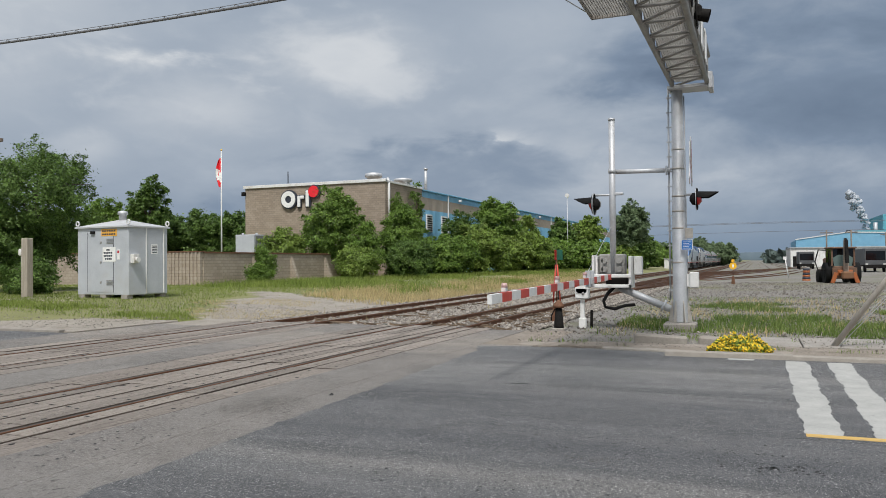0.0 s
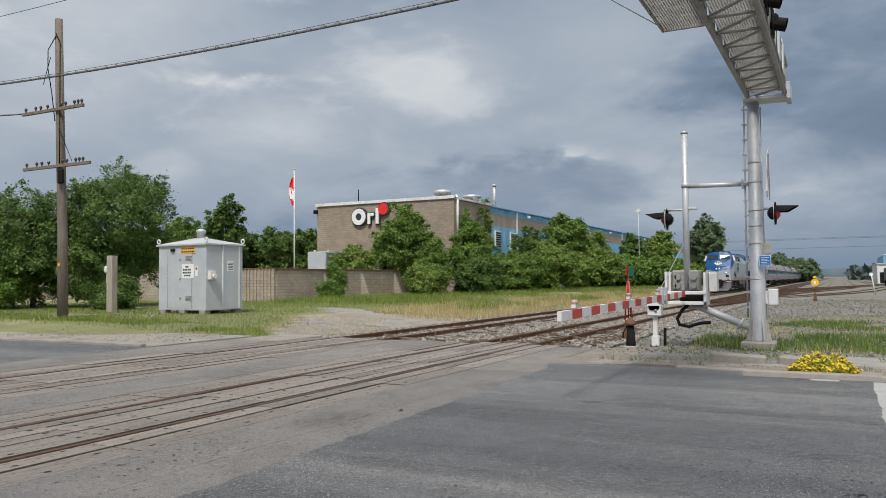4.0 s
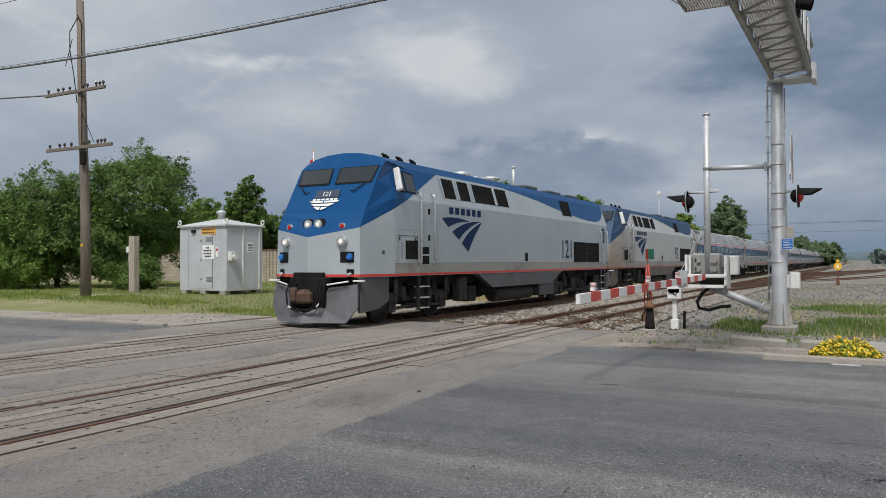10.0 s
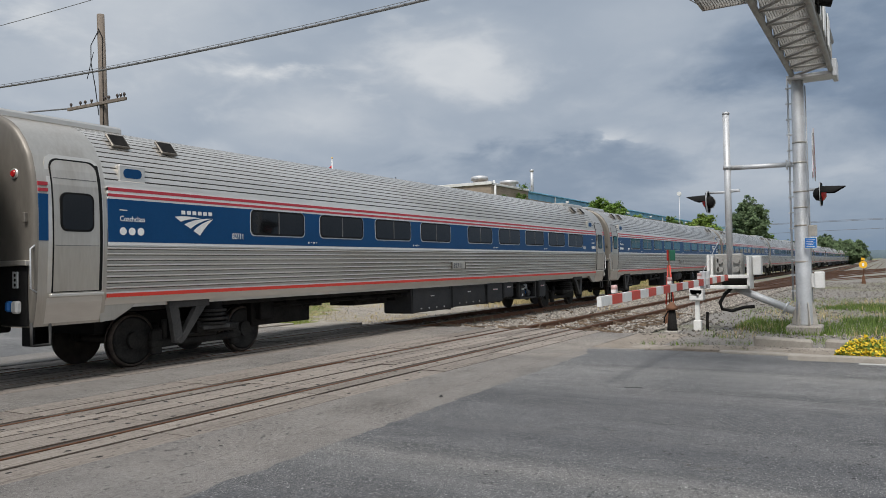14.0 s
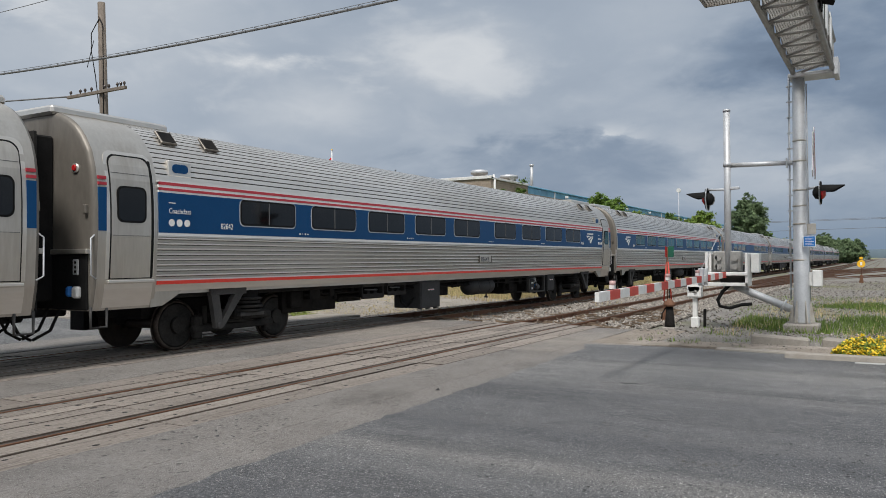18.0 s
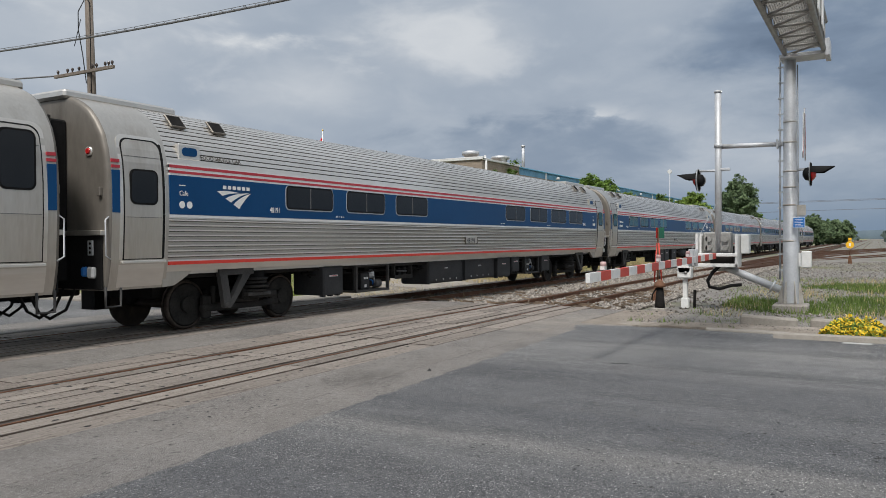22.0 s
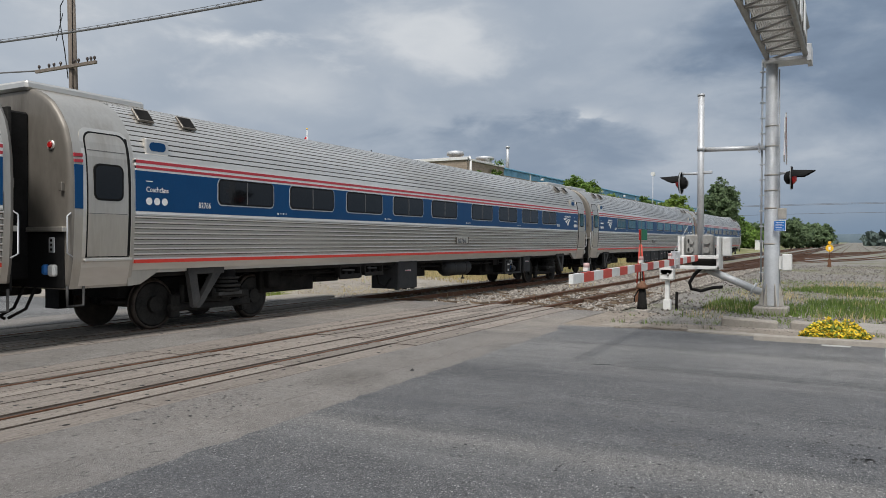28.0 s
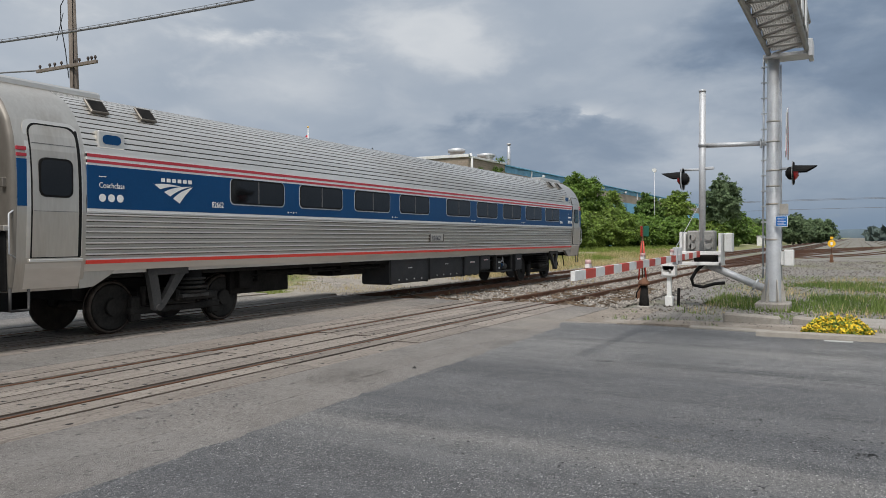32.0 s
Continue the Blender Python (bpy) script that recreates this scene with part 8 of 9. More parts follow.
# timber post with a white lamp by the hedge
ps = tagged(empty("timber_post", pose(-28.6, 23.3, 0.3)), "squared weathered timber post with a small white box", "post")
part("post", Mesh().box(-0.18, 0.18, -0.15, 0.15, -0.1, 2.5, 0.02), M["pole_pale"], ps)
part("lamp_box", Mesh().box(-0.42, -0.16, -0.12, 0.1, 1.75, 2.05, 0.05).box(-0.28, -0.17, -0.08, 0.08, 1.3, 1.76, 0.02), M["whitepaint"], ps, "small white box")

# flowers growing out of the kerb
rng = np.random.default_rng(5)
fl = tagged(empty("flower_clump", pose(-0.28, 13.95, 0.05)), "low mound of yellow flowers growing at the kerb", "flowers")
n = 3600
ang, rad = rng.uniform(0, 2 * math.pi, n), np.sqrt(rng.uniform(0, 1, n))
lumps = np.array([noise.noise((a * 1.3, r * 2.2, 4.1)) for a, r in zip(ang, rad)])
rad = rad * (1 + 0.35 * lumps)
c = np.stack([rad * np.cos(ang) * 0.52, rad * np.sin(ang) * 0.30, np.clip(1 - rad ** 2, 0, 1) * (0.20 + 0.16 * lumps) + rng.uniform(-0.06, 0.05, n)], 1)
nr = rng.normal(size=(n, 3)) * 0.7 + np.array([0, -0.4, 1.0])
cloud_mesh("foliage", c[:1700] + np.array([0, 0, 0.012]), nr[:1700], 0.04, M["leaf_light"], fl, rng)
M["petal"] = mat("yellow petals", (0.70, 0.47, 0.015), (0.85, 0.62, 0.04), 0.6, scale=9, bump=0, island=True, random=0.2)
cloud_mesh("blossoms", c[1700:] + np.array([0, -0.01, 0.03]), nr[1700:], 0.036, M["petal"], fl, rng, 1.1)

# ---- factory, yard wall, flag ----
def brick_mat(name, c1, c2, mortar, w, h, stretch=(1, 1, 1)):
    m = bpy.data.materials.new(name)
    m.use_nodes = True
    n, l = m.node_tree.nodes, m.node_tree.links
    b = n["Principled BSDF"]
    b.inputs["Roughness"].default_value = 0.9
    tc, sp, cb = n.new("ShaderNodeTexCoord"), n.new("ShaderNodeSeparateXYZ"), n.new("ShaderNodeCombineXYZ")
    l.new(tc.outputs["Object"], sp.inputs[0])
    ad = n.new("ShaderNodeMath")
    l.new(sp.outputs[0], ad.inputs[0]), l.new(sp.outputs[1], ad.inputs[1])
    l.new(ad.outputs[0], cb.inputs[0]), l.new(sp.outputs[2], cb.inputs[1])
    t = n.new("ShaderNodeTexBrick")
    t.inputs["Color1"].default_value, t.inputs["Color2"].default_value, t.inputs["Mortar"].default_value = (*c1, 1), (*c2, 1), (*mortar, 1)
    t.inputs["Scale"].default_value, t.inputs["Mortar Size"].default_value = 1.0, 0.012
    t.inputs["Brick Width"].default_value, t.inputs["Row Height"].default_value = w, h
    l.new(cb.outputs[0], t.inputs["Vector"])
    ns = n.new("ShaderNodeTexNoise")
    ns.inputs["Scale"].default_value, ns.inputs["Detail"].default_value = 0.5, 6
    l.new(tc.outputs["Object"], ns.inputs["Vector"])
    hs = n.new("ShaderNodeHueSaturation")
    mr = n.new("ShaderNodeMapRange")
    mr.inputs[3].default_value, mr.inputs[4].default_value = 0.72, 1.28
    l.new(ns.outputs[0], mr.inputs[0]), l.new(mr.outputs[0], hs.inputs["Value"])
    l.new(t.outputs[0], hs.inputs["Color"]), l.new(hs.outputs[0], b.inputs["Base Color"])
    bp = n.new("ShaderNodeBump")
    bp.inputs["Strength"].default_value, bp.inputs["Distance"].default_value, bp.invert = 0.6, 0.01, True
    l.new(t.outputs["Fac"], bp.inputs["Height"]), l.new(bp.outputs[0], b.inputs["Normal"])
    return m


M["tan_brick"] = brick_mat("tan brick courses", (0.29, 0.235, 0.18), (0.35, 0.29, 0.23), (0.22, 0.18, 0.14), 0.42, 0.21)
M["wall_block"] = brick_mat("buff block courses", (0.33, 0.28, 0.22), (0.40, 0.345, 0.28), (0.24, 0.2, 0.16), 0.42, 0.21)


def ribbed(y0, y1, x, z0, z1, pitch=0.33, depth=0.03):
    """Corrugated cladding on a wall that faces +x."""
    q = Mesh()
    n = int((y1 - y0) / pitch)
    prof = []
    for i in range(n):
        a = y0 + i * pitch
        prof += [(x, a), (x, a + pitch * 0.72), (x + depth, a + pitch * 0.78), (x + depth, a + pitch * 0.94)]
    prof.append((x, y1))
    k = len(prof)
    q.v += [(px, py, z) for z in (z0, z1) for px, py in prof]
    for i in range(k - 1):
        q.face((i, i + 1, k + i + 1, k + i))
    return q


def factory():
    t = tagged(empty("factory"), "tan brick factory with a long blue clad side", "factory building")
    X, Y0, Y1 = -32.4, 64.8, 73.4
    part("brick_block", Mesh().box(-48.4, X, Y0, Y1, 0, 9.35), M["tan_brick"], t)
    cop = Mesh().box(-48.55, X + 0.12, Y0 - 0.15, Y0 + 0.25, 9.33, 9.62, 0.02).box(X - 0.3, X + 0.12, Y0, Y1, 9.30, 9.5, 0.02)
    part("coping", cop, M["whitepaint"], t, "pale roof edge trim")
    part("main_hall", Mesh().box(-48, X - 0.1, Y1, 245, 0, 9.0), M["tanmetal"], t)
    part("cladding_low", ribbed(Y1, 245, X - 0.08, 0.4, 7.25), M["bluemetal"], t, "light blue ribbed cladding")
    part("cladding_middle", ribbed(Y1, 245, X - 0.08, 7.25, 8.55), M["tanmetal"], t, "tan ribbed cladding")
    part("cladding_top", ribbed(Y1, 245, X - 0.08, 8.55, 9.25), M["bluemetal"], t, "light blue ribbed cladding")
    part("gutter", Mesh().box(X - 0.2, X + 0.1, Y1, 245, 9.2, 9.34, 0.02), M["bluetrim"], t)
    for y in (80.8, 104, 128, 152, 176):
        part("downpipe", Mesh().box(X - 0.05, X + 0.08, y - 0.07, y + 0.07, 0.5, 9.2), M["whitepaint"], t)
    for y in (75.3, 79.5):
        v = Mesh().use(M["whitepaint"]).box(X - 0.1, X + 0.06, y - 0.75, y + 0.75, 4.9, 6.8)
        v.use(M["black"])
        for i in range(7):
            v.box(X, X + 0.09, y - 0.62, y + 0.62, 5.05 + i * 0.24, 5.18 + i * 0.24)
        part("wall_vent", v, None, t, "dark louvred wall vent")
    for x, y, r, h in ((-34.5, 66.5, 0.85, 1.15), (-33.2, 70.5, 0.95, 0.95), (-45.2, 66.5, 0.45, 0.55)):
        part("roof_fan", Mesh().tube([(x, y, 9.3), (x, y, 9.3 + h * 0.6), (x, y, 9.3 + h * 0.62), (x, y, 9.3 + h * 0.9), (x, y, 9.3 + h)], [r * 0.75, r * 0.75, r, r, r * 0.5], 18), M["galv"], t, "round roof fan")
    part("flue", Mesh().tube([(-33.6, 77.2, 9), (-33.6, 77.2, 11.9)], 0.17, 10).tube([(-33.6, 77.2, 11.85), (-33.6, 77.2, 12.05)], 0.24, 10), M["galv"], t, "tall thin flue")
    part("aerial", Mesh().tube([(-43.7, 65.5, 9.4), (-43.7, 65.5, 10.95)], 0.05, 6), M["black"], t)
    part("pipe", Mesh().tube([(X + 0.1, Y0 + 0.6, 5), (X + 0.1, Y0 + 0.6, 9.2), (X - 0.3, Y0 + 1.2, 9.75)], 0.13, 8), M["whitepaint"], t)
    part("cable_box", Mesh().box(-48.7, -48.3, Y0 - 0.3, Y0, 8.6, 9.0, 0.03), M["black"], t)
    for i in range(9):
        part("wall_lamp", Mesh().box(X, X + 0.35, 84 + i * 12, 84.3 + i * 12, 8.7, 8.95, 0.03), M["whitepaint"], t)
    # sign: plain ring, bars and a red disc
    def ring(cx, cz, ro, ri, ya, yb, m, label):
        q = Mesh()
        n = 40
        for i in range(n):
            a0, a1 = 2 * math.pi * i / n, 2 * math.pi * (i + 1) / n
            P = lambda a, r, y: (cx + r * math.cos(a), y, cz + r * math.sin(a))
            q.quad(P(a0, ri, yb), P(a0, ro, yb), P(a1, ro, yb), P(a1, ri, yb))
            q.quad(P(a0, ro, ya), P(a0, ro, yb), P(a1, ro, yb), P(a1, ro, ya))
            if ri:
                q.quad(P(a0, ri, ya), P(a0, ri, yb), P(a1, ri, yb), P(a1, ri, ya))
        part("sign_shape", q, m, t, label)
    F = Y0
    ring(-43.0, 8.03, 0.95, 0.0, F, F - 0.25, M["ink"], "black backing of the sign")
    ring(-43.03, 8.03, 0.82, 0.36, F, F - 0.32, M["signwhite"], "white ring of the sign")
    bk = Mesh().box(-42.06, -41.6, F - 0.25, F, 7.16, 8.42, 0.04).box(-41.75, -41.18, F - 0.25, F, 7.95, 8.45, 0.08).box(-41.1, -40.5, F - 0.25, F, 7.16, 8.92, 0.04)
    part("sign_backing", bk, M["ink"], t)
    for q in (Mesh().box(-41.98, -41.64, F - 0.32, F, 7.24, 8.34, 0.03), Mesh().box(-41.70, -41.24, F - 0.318, F, 8.02, 8.36, 0.07), Mesh().box(-41.02, -40.66, F - 0.32, F, 7.24, 8.84, 0.03)):
        part("sign_bar", q, M["signwhite"], t, "white bar of the sign")
    ring(-40.08, 8.70, 0.68, 0.0, F, F - 0.25, M["ink"], "black backing of the sign")
    ring(-40.12, 8.70, 0.57, 0.0, F, F - 0.34, M["signred"], "red disc of the sign")
    return t


M["bluetrim"] = mat("blue trim metal", (0.14, 0.36, 0.52), rough=0.5, scale=2)
M["signred"] = mat("red sign face", (0.70, 0.02, 0.03), rough=0.4, scale=2, bump=0)
factory()

yw = tagged(empty("yard_wall"), "low buff block yard wall with a tan cap", "wall", kind="structure")
part("wall_front", Mesh().box(-75, -33.25, 39.8, 40.05, -0.1, 2.42), M["wall_block"], yw)
part("wall_side", Mesh().box(-33.45, -33.2, 40.05, 64.7, -0.1, 2.36), M["wall_block"], yw)
part("cap", Mesh().box(-75, -33.15, 39.74, 40.1, 2.42, 2.5, 0.01).box(-33.5, -33.14, 40.1, 64.7, 2.36, 2.46, 0.01), M["rail"], yw, "brown metal cap")
for i in range(60):
    x = -33.3 - i * 0.3
    if i < 9:
        part("rib", Mesh().box(x - 0.07, x + 0.07, 39.74, 39.8, 0, 2.41), M["wall_block"], yw)
for y in (45.2, 50.0, 55):
    bt = Mesh().prism([(-33.2, 0), (-32.4, 0), (-33.2, 2.2)], "y", y, y + 0.3)
    part("buttress", bt, M["wall_block"], yw, "sloped block buttress")

fp = tagged(empty("flagpole", pose(-42.05, 53.0, 0.3)), "white flagpole with a limp red and white flag", "flagpole")
part("pole", Mesh().tube([(0, 0, 0), (0, 0, 11.0)], [0.07, 0.045], 10), M["whitepaint"], fp)
part("finial", Mesh().tube([(0, 0, 11.0), (0, 0, 11.06), (0, 0, 11.14)], [0.05, 0.09, 0.02], 10), M["signyellow"], fp)
fg = Mesh()
rows, cols = 12, 12
fg.smooth = True
for r in range(rows + 1):
    for c in range(cols + 1):
        u, v = c / cols, r / rows
        wide = 0.10 + 0.52 * math.sin(math.pi * min(1.0, 0.12 + 0.80 * v)) ** 1.3
        fg.v.append((-0.05 - wide * u + 0.03 * math.sin(u * 9 + v * 5), 0.10 * math.sin(u * 13 + v * 3) * (0.3 + u), 10.45 - 2.55 * v - 0.25 * u * (1 - v)))
fg.use(M["signred"]), fg.use(M["signwhite"])
for r in range(rows):
    for c in range(cols):
        f = r / rows + 0.22 * c / cols
        fg.cur = 1 if 0.44 < f < 0.80 and not (c in (5, 6) and 5 <= r <= 6) else 0
        k = r * (cols + 1) + c
        fg.face((k, k + 1, k + cols + 2, k + cols + 1))
part("flag", fg, None, fp, "limp red and white flag")
ac = tagged(empty("rooftop_unit", pose(-39.6, 53.6, 0)), "pale boxy cooling unit behind the yard wall", "cooling unit")
part("casing", Mesh().box(-0.95, 0.95, -0.7, 0.7, 0.3, 4.1, 0.04), M["shed"], ac)
part("side_panel", Mesh().box(0.95, 1.9, -0.5, 0.6, 0.3, 4.0, 0.04), M["dkgrey"], ac)
for x in (-0.7, 0.7):
    part("knob", Mesh().tube([(x, 0, 4.1), (x, 0, 4.25)], 0.1, 8), M["galv"], ac)

# ---- right-hand yard ----
wh = tagged(empty("white_warehouse"), "low white warehouse with dock doors in the distance", "warehouse")
part("wall", Mesh().box(7.6, 70, 200, 230, -0.2, 4.3), M["whitepaint"], wh)
part("roof_edge", Mesh().box(7.4, 70.2, 199.7, 230.2, 4.28, 4.5), M["galv"], wh)
for x, w in ((8.1, 2.0), (11.0, 1.6), (16.5, 3.0), (22, 3.2)):
    part("dock_door", Mesh().box(x, x + w, 199.9, 200.2, -0.1, 2.4 if w < 2.5 else 3.0), M["black"], wh, "dark dock door")
tb = tagged(empty("blue_shed"), "tall light blue metal shed with a gable roof", "warehouse")
q = Mesh().prism([(11.6, -0.2), (70, -0.2), (70, 8.2), (26, 9.7), (11.6, 7.7)], "y", 262, 300)
part("shell", q, M["bluemetal"], tb)
# a darker blue sheet paints the side wall's shade
part("end_shade", Mesh().box(11.5, 11.58, 263, 300, 0, 7.6), M["bluetrim"], tb)
part("roof_edge", Mesh().prism([(11.4, 7.68), (26, 9.72), (70, 8.2), (70, 8.5), (26, 10.0), (11.4, 7.95)], "y", 261.8, 262.3), M["whitepaint"], tb)
part("roof_vent", Mesh().tube([(27, 270, 9.5), (27, 270, 10.6)], 0.8, 12), M["black"], tb)
gb = tagged(empty("green_mill"), "tall dull green mill building in the distance", "factory building")
part("shell", Mesh().box(36, 90, 330, 380, -0.2, 12.5).box(46, 90, 340, 380, 12.5, 19), M["teal"], gb)
part("stack", Mesh().tube([(44, 345, 10), (44, 345, 16)], 0.8, 10), M["galv"], gb)
# steam drifting from the stack, in lumpy rigid puffs
st = tagged(empty("steam_plume", pose(42.5, 345, 0)), "white steam plume rising and leaning", "steam")
rngp = random.Random(3)
for i in range(40):
    f = i / 39
    c = Vector((-1.0 - 6.5 * f + rngp.uniform(-1.2, 1.2), rngp.uniform(-2, 2), 14.0 + 14 * f + rngp.uniform(-1, 1)))
    r = 0.55 + 0.8 * f
    bm = bmesh.new()
    bmesh.ops.create_icosphere(bm, subdivisions=3, radius=r)
    for v in bm.verts:
        d = v.co.normalized()
        v.co += d * r * 0.5 * noise.fractal(v.co * 0.9 / r + Vector((i * 3.1, 0, 0)), 0.6, 2.0, 4) + c
    me = bpy.data.meshes.new("puff")
    bm.to_mesh(me)
    bm.free()
    me.materials.append(M["steam"])
    me.polygons.foreach_set("use_smooth", [True] * len(me.polygons))
    o = new("puff", me)
    o.parent = st


def backhoe():
    t = tagged(empty("backhoe_loader", pose(5.3, 58, -0.05, 0, 0, 8)), "dirty brown and black backhoe loader parked on the gravel", "backhoe")
    for x in (-0.85, 0.85):
        w = Mesh().tube([(x - 0.22, 0, 0.72), (x + 0.22, 0, 0.72)], 0.72, 24).tube([(x - 0.24, 0, 0.72), (x + 0.24, 0, 0.72)], 0.35, 16)
        part("rear_wheel", w, M["rubber"], t, "large black tyre")
        w = Mesh().tube([(x - 0.16, 2.3, 0.45), (x + 0.16, 2.3, 0.45)], 0.45, 20)
        part("front_wheel", w, M["rubber"], t)
        lg = Mesh().prism([(x * 0.5, 0.75), (x * 0.75, 0.8), (x * 1.05, 0.1), (x * 0.75, 0.1)], "y", -1.1, -0.95)
        part("stabiliser", lg, M["orange"], t, "rusty orange stabiliser leg")
        part("cab_post", Mesh().box(x * 0.8 - 0.05, x * 0.8 + 0.05, -0.6, -0.5, 1.2, 2.4).box(x * 0.8 - 0.05, x * 0.8 + 0.05, 0.9, 1.0, 1.2, 2.4), M["hoe"], t)
    part("chassis", Mesh().box(-0.6, 0.6, -0.9, 3.0, 0.5, 1.2, 0.05).box(-0.75, 0.75, -1.0, -0.8, 0.35, 1.1, 0.04), M["hoe"], t)
    part("hood", Mesh().box(-0.5, 0.5, 1.0, 3.0, 1.1, 1.75, 0.1), M["hoe"], t)
    part("cab_roof", Mesh().box(-0.82, 0.82, -0.75, 1.1, 2.36, 2.48, 0.05), M["hoe"], t)
    part("cab_glass", Mesh().box(-0.72, 0.72, -0.52, 0.9, 1.25, 2.36), M["glass"], t)
    part("rear_window", Mesh().prism([(-0.55, 1.2), (0.55, 1.2), (0.62, 1.75), (0.3, 1.95), (-0.3, 1.95), (-0.62, 1.75)], "y", -0.54, -0.525), M["doorglass"], t, "pale greenish rear window")
    part("swing_tower", Mesh().box(-0.45, 0.45, -1.15, -0.95, 0.55, 0.95, 0.04).tube([(-0.4, -1.2, 0.8), (0, -1.25, 0.55), (0.4, -1.2, 0.8)], 0.07, 8), M["orange"], t)
    part("open_door", Mesh().tube([(-0.85, -0.53, 0.95), (-1.55, -0.53, 0.95), (-1.72, -0.53, 1.5), (-1.5, -0.53, 2.3), (-0.85, -0.53, 2.2), (-0.85, -0.53, 0.95)], 0.045, 8), M["black"], t, "open cab door frame")
    bm_ = Mesh().box(-0.14, 0.14, -1.4, -1.1, 0.5, 1.6, 0.04).prism([(-1.3, 1.4), (-1.05, 1.5), (-1.15, 2.95), (-1.4, 2.95)], "x", -0.1, 0.1)
    part("boom", bm_, M["hoe_pale"], t, "raised dirty boom")
    part("dipper", Mesh().prism([(-1.5, 2.9), (-1.2, 3.05), (-1.5, 1.4), (-1.75, 1.4)], "x", -0.09, 0.09), M["black"], t)
    part("bucket", Mesh().box(-0.35, 0.35, -1.8, -1.35, 0.35, 0.85, 0.08), M["hoe_dark"], t)
    return t


M["hoe"] = mat("dirty brown machine paint", (0.10, 0.055, 0.036), (0.20, 0.115, 0.07), 0.8, scale=3, fine=20, spots=(0.09, 0.075, 0.06))
M["hoe_pale"] = mat("chalky worn boom paint", (0.24, 0.18, 0.14), (0.36, 0.29, 0.235), 0.8, scale=4, fine=20)
M["hoe_dark"] = mat("rusty bucket steel", (0.16, 0.08, 0.04), rough=0.8, scale=4)
M["doorglass"] = mat("green-tinted door glass", (0.10, 0.14, 0.13), rough=0.2, scale=3, bump=0)
backhoe()
bl = tagged(empty("traffic_barrel", pose(3.6, 65.8, -0.1)), "orange traffic barrel with pale bands", "traffic barrel")
for i in range(6):
    z = i * 0.17
    part("band", Mesh().tube([(0, 0, z), (0, 0, z + 0.17)], [0.30 - i * 0.012, 0.29 - i * 0.012], 16), M["orange"] if i % 2 == 0 else M["ink"], bl)
part("foot", Mesh().tube([(0, 0, -0.02), (0, 0, 0.05)], 0.42, 14), M["rubber"], bl)


def truck(x, y, w, l, h, m, label, rz=0):
    t = tagged(empty("box_truck", pose(x, y, -0.1, 0, 0, rz)), label, "truck")
    part("body", Mesh().box(-w / 2, w / 2, 0, l, 0.9, h, 0.08), m, t)
    part("bumper", Mesh().box(-w / 2, w / 2, -0.1, 0, 0.5, 0.95, 0.04), M["black"], t)
    part("windshield", Mesh().box(-w / 2 + 0.15, w / 2 - 0.15, -0.03, 0.05, h * 0.5, h - 0.35, 0.03), M["glass"], t)
    for dx in (-1, 1):
        for yy in (1.2, l - 1.6):
            part("wheel", Mesh().tube([(dx * (w / 2 - 0.3), yy, 0.5), (dx * (w / 2 - 0.02), yy, 0.5)], 0.5, 16), M["rubber"], t)
        part("lamp", Mesh().box(dx * (w / 2 - 0.4), dx * (w / 2 - 0.1), -0.12, -0.08, 0.95, 1.15), M["headlamp_off"], t)
    return t


M["headlamp_off"] = mat("pale lamp glass", (0.5, 0.5, 0.48), rough=0.2, scale=4, bump=0)
truck(8.3, 150, 2.5, 9, 3.1, M["dkgrey"], "dark bus parked before the white warehouse")
truck(14.2, 112, 2.5, 11, 3.1, M["dkgrey"], "dark grey trailer parked in the yard")
truck(18.0, 108, 2.5, 11, 3.2, M["dkgrey"], "dark grey trailer parked in the yard")
truck(13.6, 84, 2.3, 7, 2.5, M["gatered"], "red lorry parked at the edge of the yard", -20)
for x, y, h in ((14.6, 190, 8.2), (27, 180, 9), (20.5, 200, 8.5), (33, 240, 9)):
    t = tagged(empty("distant_pole", pose(x, y, -0.1)), "distant timber utility pole with a crossarm", "utility pole", "distant poles")
    part("pole", Mesh().tube([(0, 0, 0), (0, 0, h)], 0.16, 8), M["pole"], t)
    part("crossarm", Mesh().box(-1.3, 1.3, -0.08, 0.08, h - 0.7, h - 0.5), M["pole"], t)
for xx, y in ((-60, 222), (-60, 232), (-60, 282), (96, 268.8), (96, 278.8), (96, 328.8)):
    t = tagged(empty("distant_pole", pose(xx, y, -0.1)), "distant timber pole carrying a power line", "utility pole", "distant poles")
    part("pole", Mesh().tube([(0, 0, 0), (0, 0, 16)], 0.16, 8), M["pole"], t)
for z, y in ((12.5, 240), (10.4, 250), (15.5, 300)):
    cable("distant_wire", [(xx, y + xx * 0.3, z - 0.0004 * (xx - 40) ** 2 * 0.5) for xx in range(-60, 104, 6)], 0.05, "faint distant power line")
cbx = tagged(empty("signal_cabinet", pose(-17.0, 165, -0.1)), "small white trackside signal cabinet", "cabinet")
part("body", Mesh().box(-0.7, 0.7, -0.5, 0.5, 0, 2.0, 0.05), M["whitepaint"], cbx)
part("roof", Mesh().box(-0.8, 0.8, -0.6, 0.6, 2.0, 2.1, 0.03), M["whitepaint"], cbx)
for x, y in ((2.8, 78.8),):
    t = tagged(empty("marker_post", pose(x, y, -0.1)), "thin leaning white marker post", "post")
    part("post", Mesh().tube([(0, 0, 0), (-0.3, 0, 1.9)], 0.05, 6), M["whitepaint"], t)
    part("plate", Mesh().box(-0.45, -0.15, -0.02, 0.02, 1.7, 2.0), M["whitepaint"], t)
